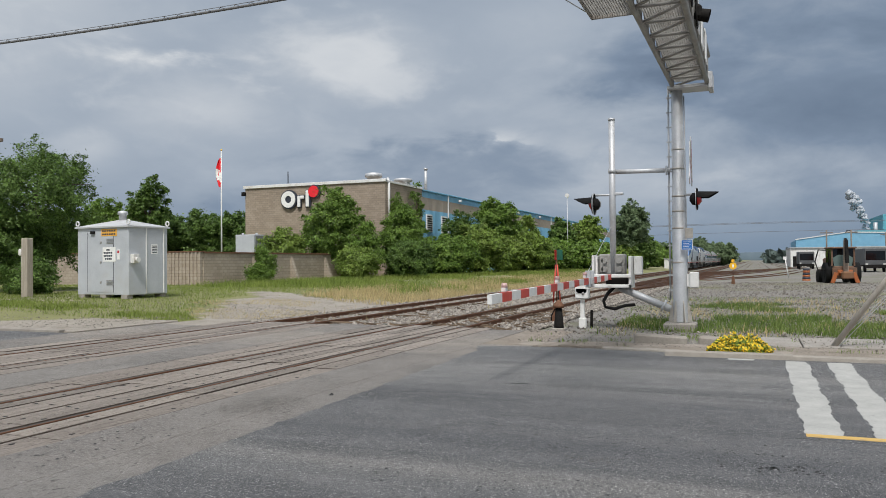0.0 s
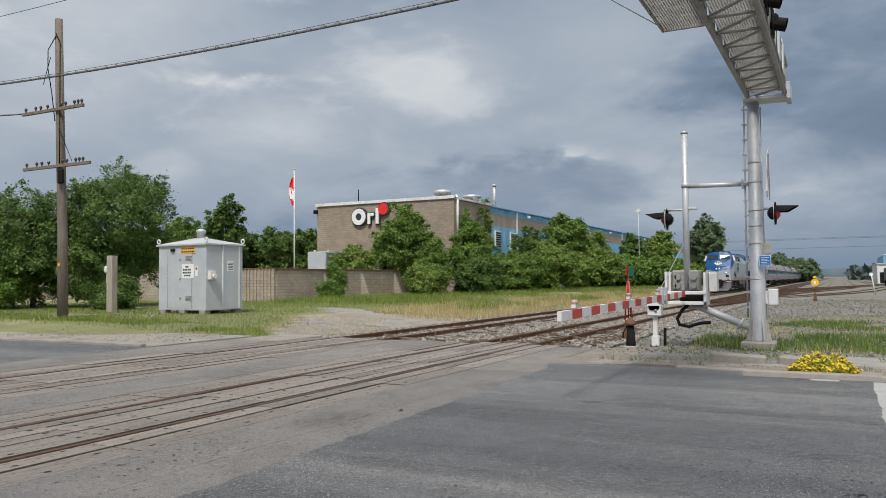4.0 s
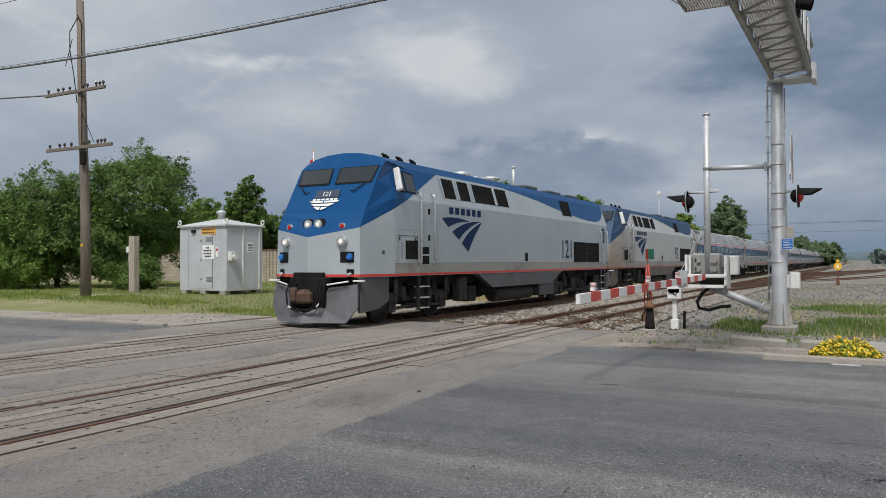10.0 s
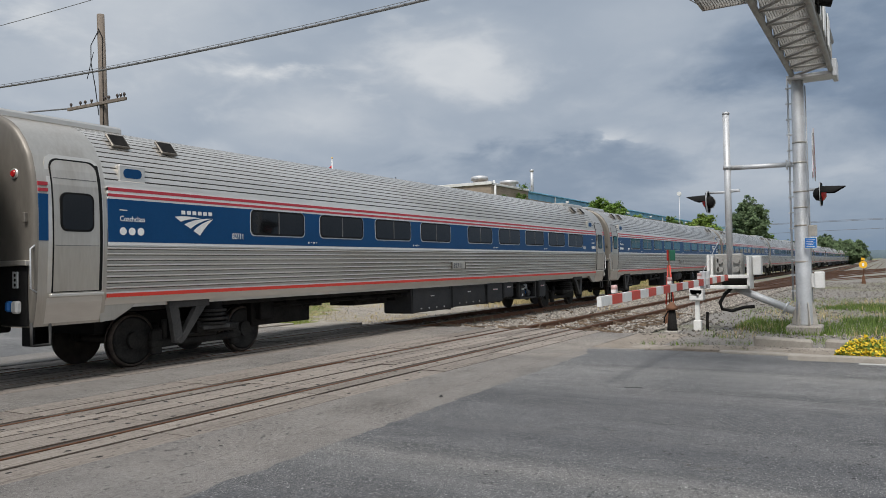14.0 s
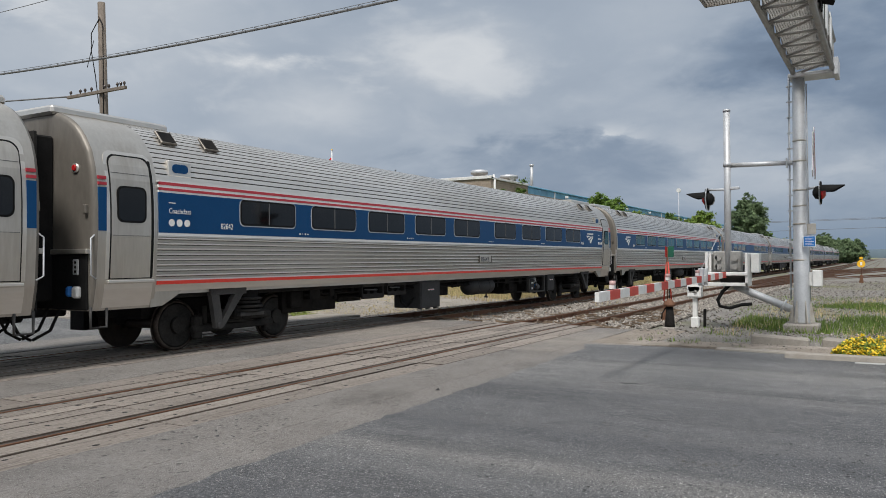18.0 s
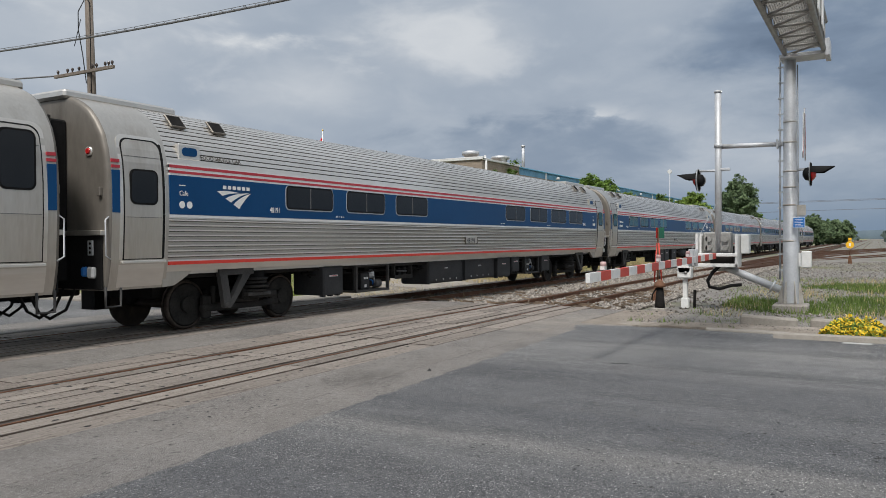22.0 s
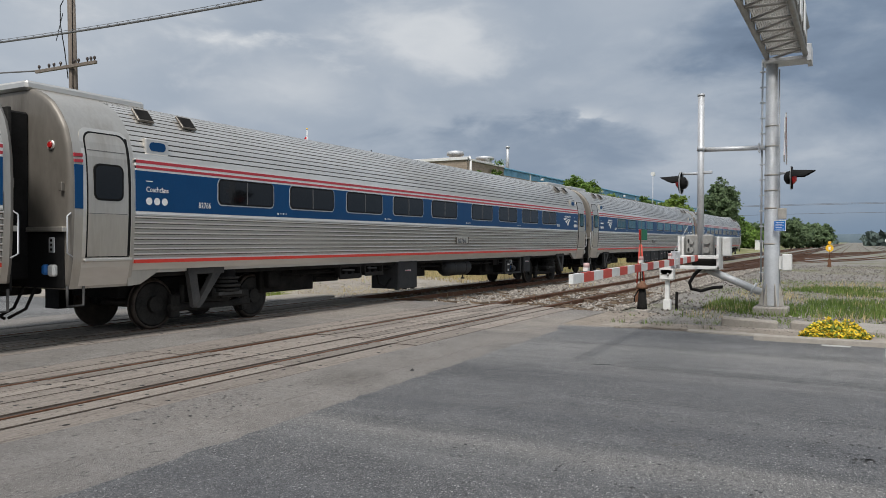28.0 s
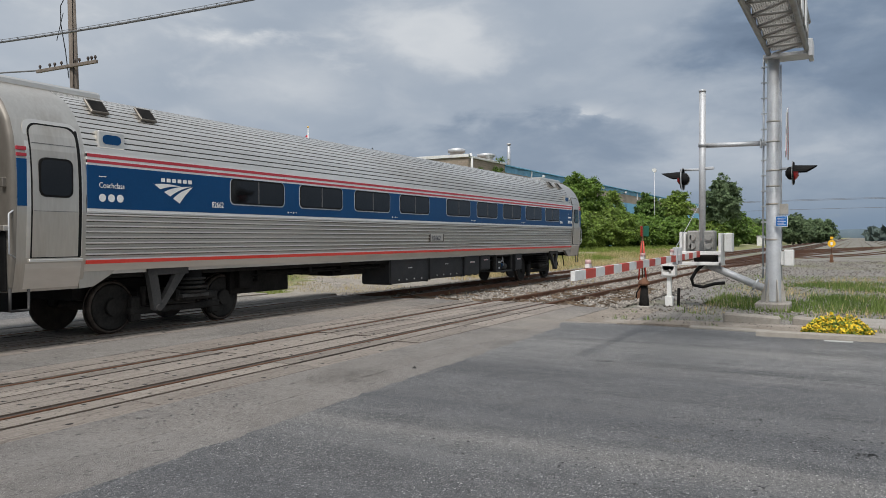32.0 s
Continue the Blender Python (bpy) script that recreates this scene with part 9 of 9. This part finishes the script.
sl = tagged(empty("yard_lamp", pose(-25.4, 110, 0.3)), "thin lamp post with a round white head", "lamp post")
part("post", Mesh().tube([(0, 0, 0), (0, 0, 10.7)], 0.05, 8), M["galv"], sl)
part("head", Mesh().tube([(0, -0.1, 10.95), (0, 0.1, 10.95)], 0.30, 16), M["whitepaint"], sl)

# distant hills and a dark band of woods on the horizon
hl = Mesh()
hl.smooth = True
xs_ = list(range(-2400, 2401, 60))
for x in xs_:
    hgt = 26 + 30 * noise.noise((x * 0.0016, 3.3, 0)) + 10 * noise.noise((x * 0.006, 1.3, 0))
    hl.v += [(x, 2600, -5), (x, 2600, max(8, hgt)), (x, 3200, max(8, hgt) + 6)]
for i in range(len(xs_) - 1):
    for j in (0, 1):
        hl.face((i * 3 + j, i * 3 + j + 1, i * 3 + 3 + j + 1, i * 3 + 3 + j))
# the hills' haze is only their colour
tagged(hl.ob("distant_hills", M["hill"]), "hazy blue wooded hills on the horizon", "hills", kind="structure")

# ---- trees and bushes ----
def leafy(name, x, y, z0, h, r, leaf, label, seed, trunk=0.25, leaf_size=0.22, density=1.0, squat=1.0, cat="tree", shape="round"):
    """A tapered trunk with limbs, and a crown of leaf clumps with gaps and an uneven outline."""
    rng = np.random.default_rng(seed)
    t = tagged(empty(name, pose(x, y, z0)), label, cat)
    H = h - z0
    base = H * trunk
    tr = Mesh()
    lean = rng.uniform(-0.05, 0.05, 2) * H
    tr.tube([(0, 0, -0.2), (lean[0] * 0.3, lean[1] * 0.3, H * 0.35), (lean[0], lean[1], H * 0.8)], [max(0.05, H * 0.022), H * 0.016, 0.02], 9)
    limbs = []
    for i in range(9):
        a, zz = rng.uniform(0, 2 * math.pi), rng.uniform(0.2, 0.65) * H
        ln = r * rng.uniform(0.5, 0.95)
        e = (math.cos(a) * ln, math.sin(a) * ln, zz + rng.uniform(0.1, 0.4) * H * 0.6)
        f = zz / H
        s = (lean[0] * f, lean[1] * f, zz)
        mid = tuple((p + q) / 2 + (0, 0, 0.06 * H)[k] for k, (p, q) in enumerate(zip(s, e)))
        tr.tube([s, mid, e], [H * 0.009, H * 0.006, 0.008], 6)
        limbs.append(e)
    part("trunk", tr, M["bark"], t, "grey brown trunk and limbs")
    crown_h = H - base
    nc = int(110 * density * max(0.5, (r / 2.0) ** 1.5))
    d = rng.normal(size=(nc, 3))
    d /= np.linalg.norm(d, axis=1, keepdims=True)
    rad = rng.uniform(0.25, 1.0, nc) ** 0.5
    lump = np.array([1 + 0.34 * noise.noise(Vector(v) * 1.9 + Vector((seed, 0, 0))) for v in d])
    c = d * (rad * lump)[:, None]
    if shape == "cone":
        c[:, :2] *= (1.0 - 0.45 * np.clip(c[:, 2:3] + 0.2, 0, 1))
    centre = np.array([lean[0] * 0.5, lean[1] * 0.5, base + crown_h * 0.5])
    c = c * np.array([r, r, crown_h * 0.5 * squat]) * 0.92 + centre
    per = int((190 if y < 70 else 150 if y < 105 else 80) * density)
    # each clump is a drooping spray of leaves along a twig
    ax = d * 0.8 + rng.normal(size=(nc, 3)) * 0.5 + np.array([0, 0, 0.15])
    ax /= np.linalg.norm(ax, axis=1, keepdims=True)
    ln = rng.uniform(0.5, 1.1, nc) * (0.45 + 0.22 * r)
    u = rng.uniform(-0.5, 0.65, (nc, per, 1))
    wide = (0.30 + 0.06 * r) * (0.85 - u)
    pts = c[:, None, :] + ax[:, None, :] * u * ln[:, None, None] + rng.normal(size=(nc, per, 3)) * wide * np.array([0.6, 0.6, 0.42])
    pts[:, :, 2] -= (np.clip(u[:, :, 0], 0, 1) ** 2) * ln[:, None] * 0.35
    pts = pts.reshape(-1, 3)
    out = pts - centre
    nr = out / (np.linalg.norm(out, axis=1, keepdims=True) + 1e-6) * 0.5 + rng.normal(size=pts.shape) * 0.55 + np.array([0, -0.1, 0.5])
    keep = pts[:, 2] > 0.05
    cloud_mesh("crown", pts[keep], nr[keep], leaf_size * (0.44 if y < 70 else 0.5 if y < 105 else 0.7), leaf, t, rng, 1.9)
    return t


B1 = "dense round green bush against the factory"
# name, x, y, top, half width, leaf, label, size of a leaf, share of bare trunk
GREEN = (
    ("tree", -33.6, 57.5, 8.6, 3.2, "leaf", "full round-headed green tree before the factory", 0.24, 0.06),
    ("bush", -36.6, 54.0, 4.8, 1.9, "leaf_light", "light green young sumac bush by the yard wall", 0.24, 0.08),
    ("bush", -29.1, 53.0, 2.9, 1.8, "leaf_light", "low light green bush in tall grass", 0.20, 0.02),
    ("bush", -30.6, 57.0, 5.3, 1.8, "leaf", B1, 0.22, 0.04),
    ("tree", -29.6, 62.0, 7.2, 2.4, "leaf", "ivy-hung green tree beside the factory corner", 0.24, 0.04),
    ("bush", -31.6, 70.0, 9.9, 0.85, "leaf", "column of ivy climbing the factory corner", 0.2, 0.0),
    ("bush", -31.8, 66.0, 9.0, 0.5, "leaf", "strand of ivy climbing the brick corner", 0.16, 0.3),
    ("tree", -29.0, 75.5, 7.2, 1.9, "leaf_dark", "small dark round tree beside the factory", 0.24, 0.1),
    ("tree", -28.5, 86.2, 9.8, 2.8, "leaf", "round green tree beside the factory", 0.28, 0.15),
    ("tree", -28.0, 98.6, 8.2, 2.0, "leaf_light", "light green tree beside the factory", 0.3, 0.12),
    ("bush", -27.8, 60.0, 3.7, 2.2, "leaf_dark", B1, 0.22, 0.0),
    ("bush", -27.5, 67.8, 4.2, 3.1, "leaf", B1, 0.25, 0.0),
    ("bush", -27.0, 75.9, 5.4, 3.6, "leaf_light", B1, 0.28, 0.0),
    ("bush", -26.5, 88.4, 5.3, 4.1, "leaf_light", B1, 0.3, 0.0),
    ("bush", -26.2, 98.0, 4.8, 4.0, "leaf", B1, 0.32, 0.0),
    ("bush", -26.0, 108.0, 4.7, 4.1, "leaf", B1, 0.34, 0.0),
    ("tree", -28.0, 117.2, 8.4, 2.3, "leaf_dark", "green tree half hiding the blue factory side", 0.34, 0.1),
    ("tree", -27.0, 131.0, 9.6, 2.8, "leaf_light", "light green tree half hiding the blue factory side", 0.36, 0.1),
    ("bush", -25.0, 124.0, 4.8, 4.2, "leaf", B1, 0.36, 0.0),
    ("bush", -24.0, 140.0, 4.8, 4.6, "leaf_light", B1, 0.4, 0.0),
    ("bush", -23.0, 158.0, 5.2, 5.0, "leaf", B1, 0.42, 0.0),
    ("tree", -20.5, 140.0, 12.4, 3.2, "leaf_far", "tall feathery upright tree by the tracks", 0.34, 0.25),
    ("bush", -20.7, 142.0, 6.4, 4.4, "leaf_dark", B1, 0.38, 0.0),
    ("bush", -21.5, 180.0, 5.6, 5.0, "leaf", B1, 0.45, 0.0),
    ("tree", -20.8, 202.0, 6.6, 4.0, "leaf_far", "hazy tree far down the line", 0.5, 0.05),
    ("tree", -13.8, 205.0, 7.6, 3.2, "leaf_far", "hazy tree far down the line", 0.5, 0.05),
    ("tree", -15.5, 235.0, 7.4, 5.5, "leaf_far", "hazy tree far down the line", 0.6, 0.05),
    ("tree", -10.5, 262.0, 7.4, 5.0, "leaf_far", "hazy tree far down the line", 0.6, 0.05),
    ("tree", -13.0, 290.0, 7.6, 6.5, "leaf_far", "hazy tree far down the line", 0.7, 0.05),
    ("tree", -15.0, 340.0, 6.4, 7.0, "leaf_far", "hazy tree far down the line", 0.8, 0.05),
    ("tree", -35.3, 29.0, 8.5, 3.5, "leaf_dark", "wide green tree spreading over the relay house", 0.17, 0.12),
    ("tree", -38.0, 26.0, 7.0, 3.2, "leaf_dark", "dense dark green tree behind the utility pole", 0.17, 0.05),
    ("tree", -41.5, 26.0, 6.4, 2.8, "leaf", "dense green tree behind the utility pole", 0.17, 0.05),
    ("bush", -35.2, 27.6, 4.2, 2.5, "leaf_dark", "dark green bush under the wide tree", 0.16, 0.0),
    ("bush", -31.2, 25.6, 1.9, 1.2, "leaf_dark", "low dark weeds beside the timber post", 0.13, 0.0),
    ("bush", -38.5, 24.2, 2.6, 2.0, "leaf", "low green bush at the grass edge", 0.15, 0.0),
    ("tree", -72.1, 76.0, 13.2, 3.0, "leaf_dark", "tall dark tree behind the yard wall", 0.32, 0.1),
    ("tree", -80.7, 78.0, 10.8, 4.0, "leaf", "green tree behind the yard wall", 0.34, 0.05),
    ("tree", -76.0, 82.0, 10.0, 4.4, "leaf_dark", "dark green tree behind the yard wall", 0.34, 0.05),
    ("tree", -70.3, 84.0, 9.2, 4.2, "leaf_dark", "dark green tree behind the yard wall", 0.34, 0.05),
    ("tree", -64.4, 84.0, 9.0, 3.6, "leaf_dark", "dark green tree behind the yard wall", 0.34, 0.05),
    ("tree", -60.2, 84.0, 8.6, 3.4, "leaf_dark", "dark green tree behind the yard wall", 0.34, 0.05),
    ("tree", -90.0, 76.0, 9.6, 5.0, "leaf", "green tree behind the yard wall", 0.36, 0.05),
    ("bush", -31.6, 43.5, 1.6, 0.6, "leaf", "small clump of weeds at the wall foot", 0.14, 0.0),
    ("bush", -32.8, 46.0, 2.9, 0.7, "leaf", "ivy clump hanging over the yard wall", 0.16, 0.0),
)
for i, (kind, x, y, top, r, leaf, label, size, trunk) in enumerate(GREEN):
    leafy(kind, x, y, height(x, y), top, r, M[leaf], label, i + 11, trunk, size, 1.0 if y < 150 else 0.6, 1.0, kind, "cone" if i in (0, 3, 4, 23) else "round")
# far woods along the horizon
rng = np.random.default_rng(9)
n = 16000
fx = np.concatenate([rng.uniform(-900, 700, n // 2), rng.uniform(-400, 120, n // 2)])
fy = np.concatenate([rng.uniform(640, 760, n // 2), rng.uniform(380, 460, n // 2)])
keep = ~((np.abs(fx + 4) < 9))
hgt = np.array([8 + 4 * noise.noise((a * 0.02, b * 0.01, 0)) for a, b in zip(fx, fy)])
fz = rng.uniform(0, 1, n) * hgt * 0.9
fz[fx > 5] *= 0.8
cw = np.stack([fx, fy, fz], 1)[keep]
# the belt's haze is painted into its leaf colour
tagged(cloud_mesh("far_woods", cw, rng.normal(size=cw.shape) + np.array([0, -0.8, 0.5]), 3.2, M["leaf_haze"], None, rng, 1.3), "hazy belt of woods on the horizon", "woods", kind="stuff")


# ---- grass ----
def blades(name, n, place, hgt, wid, material, label, seed):
    """Thin bent triangles rooted on the ground."""
    rng = np.random.default_rng(seed)
    xy = place(rng, n)
    z = np.array([max(height(a, b), 0.04 if (-4.6 < a and b < 15) else 0.05 if (a > 0.6 and b < 16.7) else -1) for a, b in xy])
    n = len(xy)
    h = hgt * rng.uniform(0.45, 1.25, n)
    a = rng.uniform(0, math.pi, n)
    w = wid * rng.uniform(0.6, 1.3, n)
    root = np.stack([xy[:, 0], xy[:, 1], z - 0.02], 1)
    side = np.stack([np.cos(a) * w, np.sin(a) * w, np.zeros(n)], 1)
    bend = rng.normal(size=(n, 2)) * 0.28 * h[:, None]
    tip = root + np.stack([bend[:, 0], bend[:, 1], h], 1)
    V = np.stack([root - side, root + side, tip], 1).reshape(-1, 3)
    me = bpy.data.meshes.new(name)
    me.vertices.add(3 * n)
    me.vertices.foreach_set("co", V.ravel())
    me.loops.add(3 * n)
    me.loops.foreach_set("vertex_index", np.arange(3 * n))
    me.polygons.add(n)
    me.polygons.foreach_set("loop_start", np.arange(0, 3 * n, 3))
    me.update(calc_edges=True)
    me.materials.append(material)
    return tagged(new(name, me), label, "grass", kind="stuff")


def patchy(x0, x1, y0, y1, scale, cut, sparse=0.03):
    def place(rng, n):
        p = np.stack([rng.uniform(x0, x1, n), rng.uniform(y0, y1, n)], 1)
        v = np.array([noise.noise((a * scale, b * scale, 7.7)) for a, b in p])
        bare = np.array([a < -13.6 and worn(a, b) for a, b in p])
        return p[(v > cut) & (~bare | (rng.uniform(0, 1, n) < sparse))]
    return place


blades("mown_grass", 130000, patchy(-44, -15.5, 17.3, 56, 0.35, -0.45), 0.10, 0.012, M["grass"], "short mown grass beyond the tracks", 1)
blades("tall_grass", 60000, patchy(-31, -16.5, 36, 110, 0.16, -0.25), 0.40, 0.02, M["grass"], "tall grass at the foot of the bushes", 2)
blades("dry_stubble", 9000, patchy(-20.5, -13.8, 18.2, 31, 0.5, 0.22, 1.0), 0.10, 0.010, M["drygrass"], "flattened straw on the dusty ground", 31)
blades("dry_grass", 34000, patchy(-19.5, -14.0, 29, 90, 0.3, -0.2, 0.4), 0.42, 0.014, M["drygrass"], "dry straw-coloured grass along the track", 3)
blades("dry_tufts", 5000, patchy(-16, -8.9, 17.8, 60, 0.9, 0.35), 0.32, 0.010, M["drygrass"], "dry tufts between the stones", 4)
blades("weeds", 70000, patchy(-3.3, 13, 17.0, 30, 0.42, 0.0), 0.17, 0.011, M["weed"], "green weeds around the signal mast", 5)
blades("dry_weeds", 9000, patchy(-3.3, 13, 17.0, 33, 0.7, 0.0), 0.20, 0.010, M["drygrass"], "dry straw mixed into the green weeds", 15)
blades("low_weeds", 26000, patchy(-4.0, 14, 16.8, 36, 0.5, -0.15), 0.07, 0.014, M["weed"], "low trampled grass on gravel", 6)
blades("kerb_weeds", 9000, patchy(-4.4, 8, 14.2, 17.4, 1.6, 0.2), 0.10, 0.008, M["weed"], "tufts growing in the broken walk", 7)
blades("edge_grass", 16000, patchy(-46, -16, 17.9, 20, 0.6, -0.2), 0.16, 0.014, M["grass"], "ragged grass edge by the walk", 8)


# ---- ballast ----
def stones(name, n, place, size, material, label, seed):
    """Angular stones: squashed, jittered octahedra."""
    rng = np.random.default_rng(seed)
    xy = place(rng, n)
    n = len(xy)
    base = np.array([(1, 0, 0), (0, 1, 0), (-1, 0, 0), (0, -1, 0), (0, 0, 1), (0, 0, -1)], float)
    s = size * rng.uniform(0.5, 1.5, n)
    P = base[None] * s[:, None, None] * rng.uniform(0.55, 1.3, (n, 6, 1)) + rng.normal(size=(n, 6, 3)) * s[:, None, None] * 0.2
    P[:, :, 2] *= 0.75
    z = np.array([max(height(a, b), 0.045 if (-4.6 < a and b < 15) else 0.05 if (a > 0.6 and b < 16.7) else 0.03 if (a < -15.3 and b < 18.2) else -1) for a, b in xy]) + s * 0.3 + rng.uniform(0, 0.02, n)
    P += np.stack([xy[:, 0], xy[:, 1], z], 1)[:, None, :]
    F = np.array([(0, 1, 4), (1, 2, 4), (2, 3, 4), (3, 0, 4), (1, 0, 5), (2, 1, 5), (3, 2, 5), (0, 3, 5)])
    idx = (F[None] + (np.arange(n) * 6)[:, None, None]).reshape(-1)
    me = bpy.data.meshes.new(name)
    me.vertices.add(6 * n)
    me.vertices.foreach_set("co", P.reshape(-1))
    me.loops.add(len(idx))
    me.loops.foreach_set("vertex_index", idx)
    me.polygons.add(len(idx) // 3)
    me.polygons.foreach_set("loop_start", np.arange(0, len(idx), 3))
    me.update(calc_edges=True)
    me.materials.append(material)
    return tagged(new(name, me), label, "ballast", kind="stuff")


def bed(x0, x1, y0, y1, power=1.6):
    def place(rng, n):
        return np.stack([rng.uniform(x0, x1, n), y0 + (y1 - y0) * rng.uniform(0, 1, n) ** power], 1)
    return place


stones("ballast", 90000, bed(-14.3, -4.9, 17.5, 70), 0.05, M["ballast"], "pale grey crushed ballast around the ties", 11)
def splinters(n, place, seed):
    """Broken bits of rotten timber strewn along the track."""
    rng = np.random.default_rng(seed)
    q = Mesh()
    for x, y in place(rng, n):
        l, w = rng.uniform(0.04, 0.30), rng.uniform(0.010, 0.03)
        q.box(-l, l, -w, w, 0, rng.uniform(0.015, 0.05), 0, pose(x, y, height(x, y) + rng.uniform(0.03, 0.12), rng.uniform(-12, 12), rng.uniform(-12, 12), rng.uniform(0, 180)))
    tagged(q.ob("timber_splinters", M["splinter"]), "broken brown splinters of rotten tie timber", "wood debris", kind="stuff")


M["splinter"] = mat("rotten brown timber", (0.09, 0.062, 0.042), (0.22, 0.165, 0.115), 0.95, scale=5, fine=30, bump=0.4, island=True, random=0.4)
splinters(260, bed(-8.9, -5.3, 17.6, 27, 1.6), 21)
splinters(110, bed(-13.8, -9.5, 17.9, 30, 1.5), 22)
stones("scattered_gravel", 14000, bed(-5.4, 13, 17, 60, 1.2), 0.03, M["ballast"], "loose gravel scattered on the ground", 12)
stones("verge_gravel", 2500, bed(-23, -14.2, 14.2, 25, 1.0), 0.017, M["ballast"], "loose gravel on the dusty verge", 13)

stones("walk_gravel", 2200, bed(-4.5, 9, 14.3, 17.2, 1.0), 0.014, M["ballast"], "grit and broken bits on the dusty walk", 14)



def motions():
    """The train rolls in along its track; every wheelset turns with it."""
    times = [i * 0.5 for i in range(65)]
    for car, off in TRAIN:
        walk(car, [(t, pose(FAR, train_at(t) + off, 0)) for t in times])
    # a wheelset's roll is keyed while it runs between 110 m ahead of the street and well past it
    for o, y, r in ROLL:
        off = next(d for car, d in TRAIN if car is o.parent) + y
        near = [i for i in range(961) if -25 < train_at(i / 30) + off < 110] or [0, 960]
        first, last = near[0], near[-1]
        rows = []
        for i in sorted({0, *range(first, last + 1), 960}):
            t = min(max(i, first), last) / 30
            rows.append((i / 30, pose(0, y, r, math.degrees((train_at(t) - train_at(first / 30)) / r), 0, 0)))
        walk(o, rows)


motions()
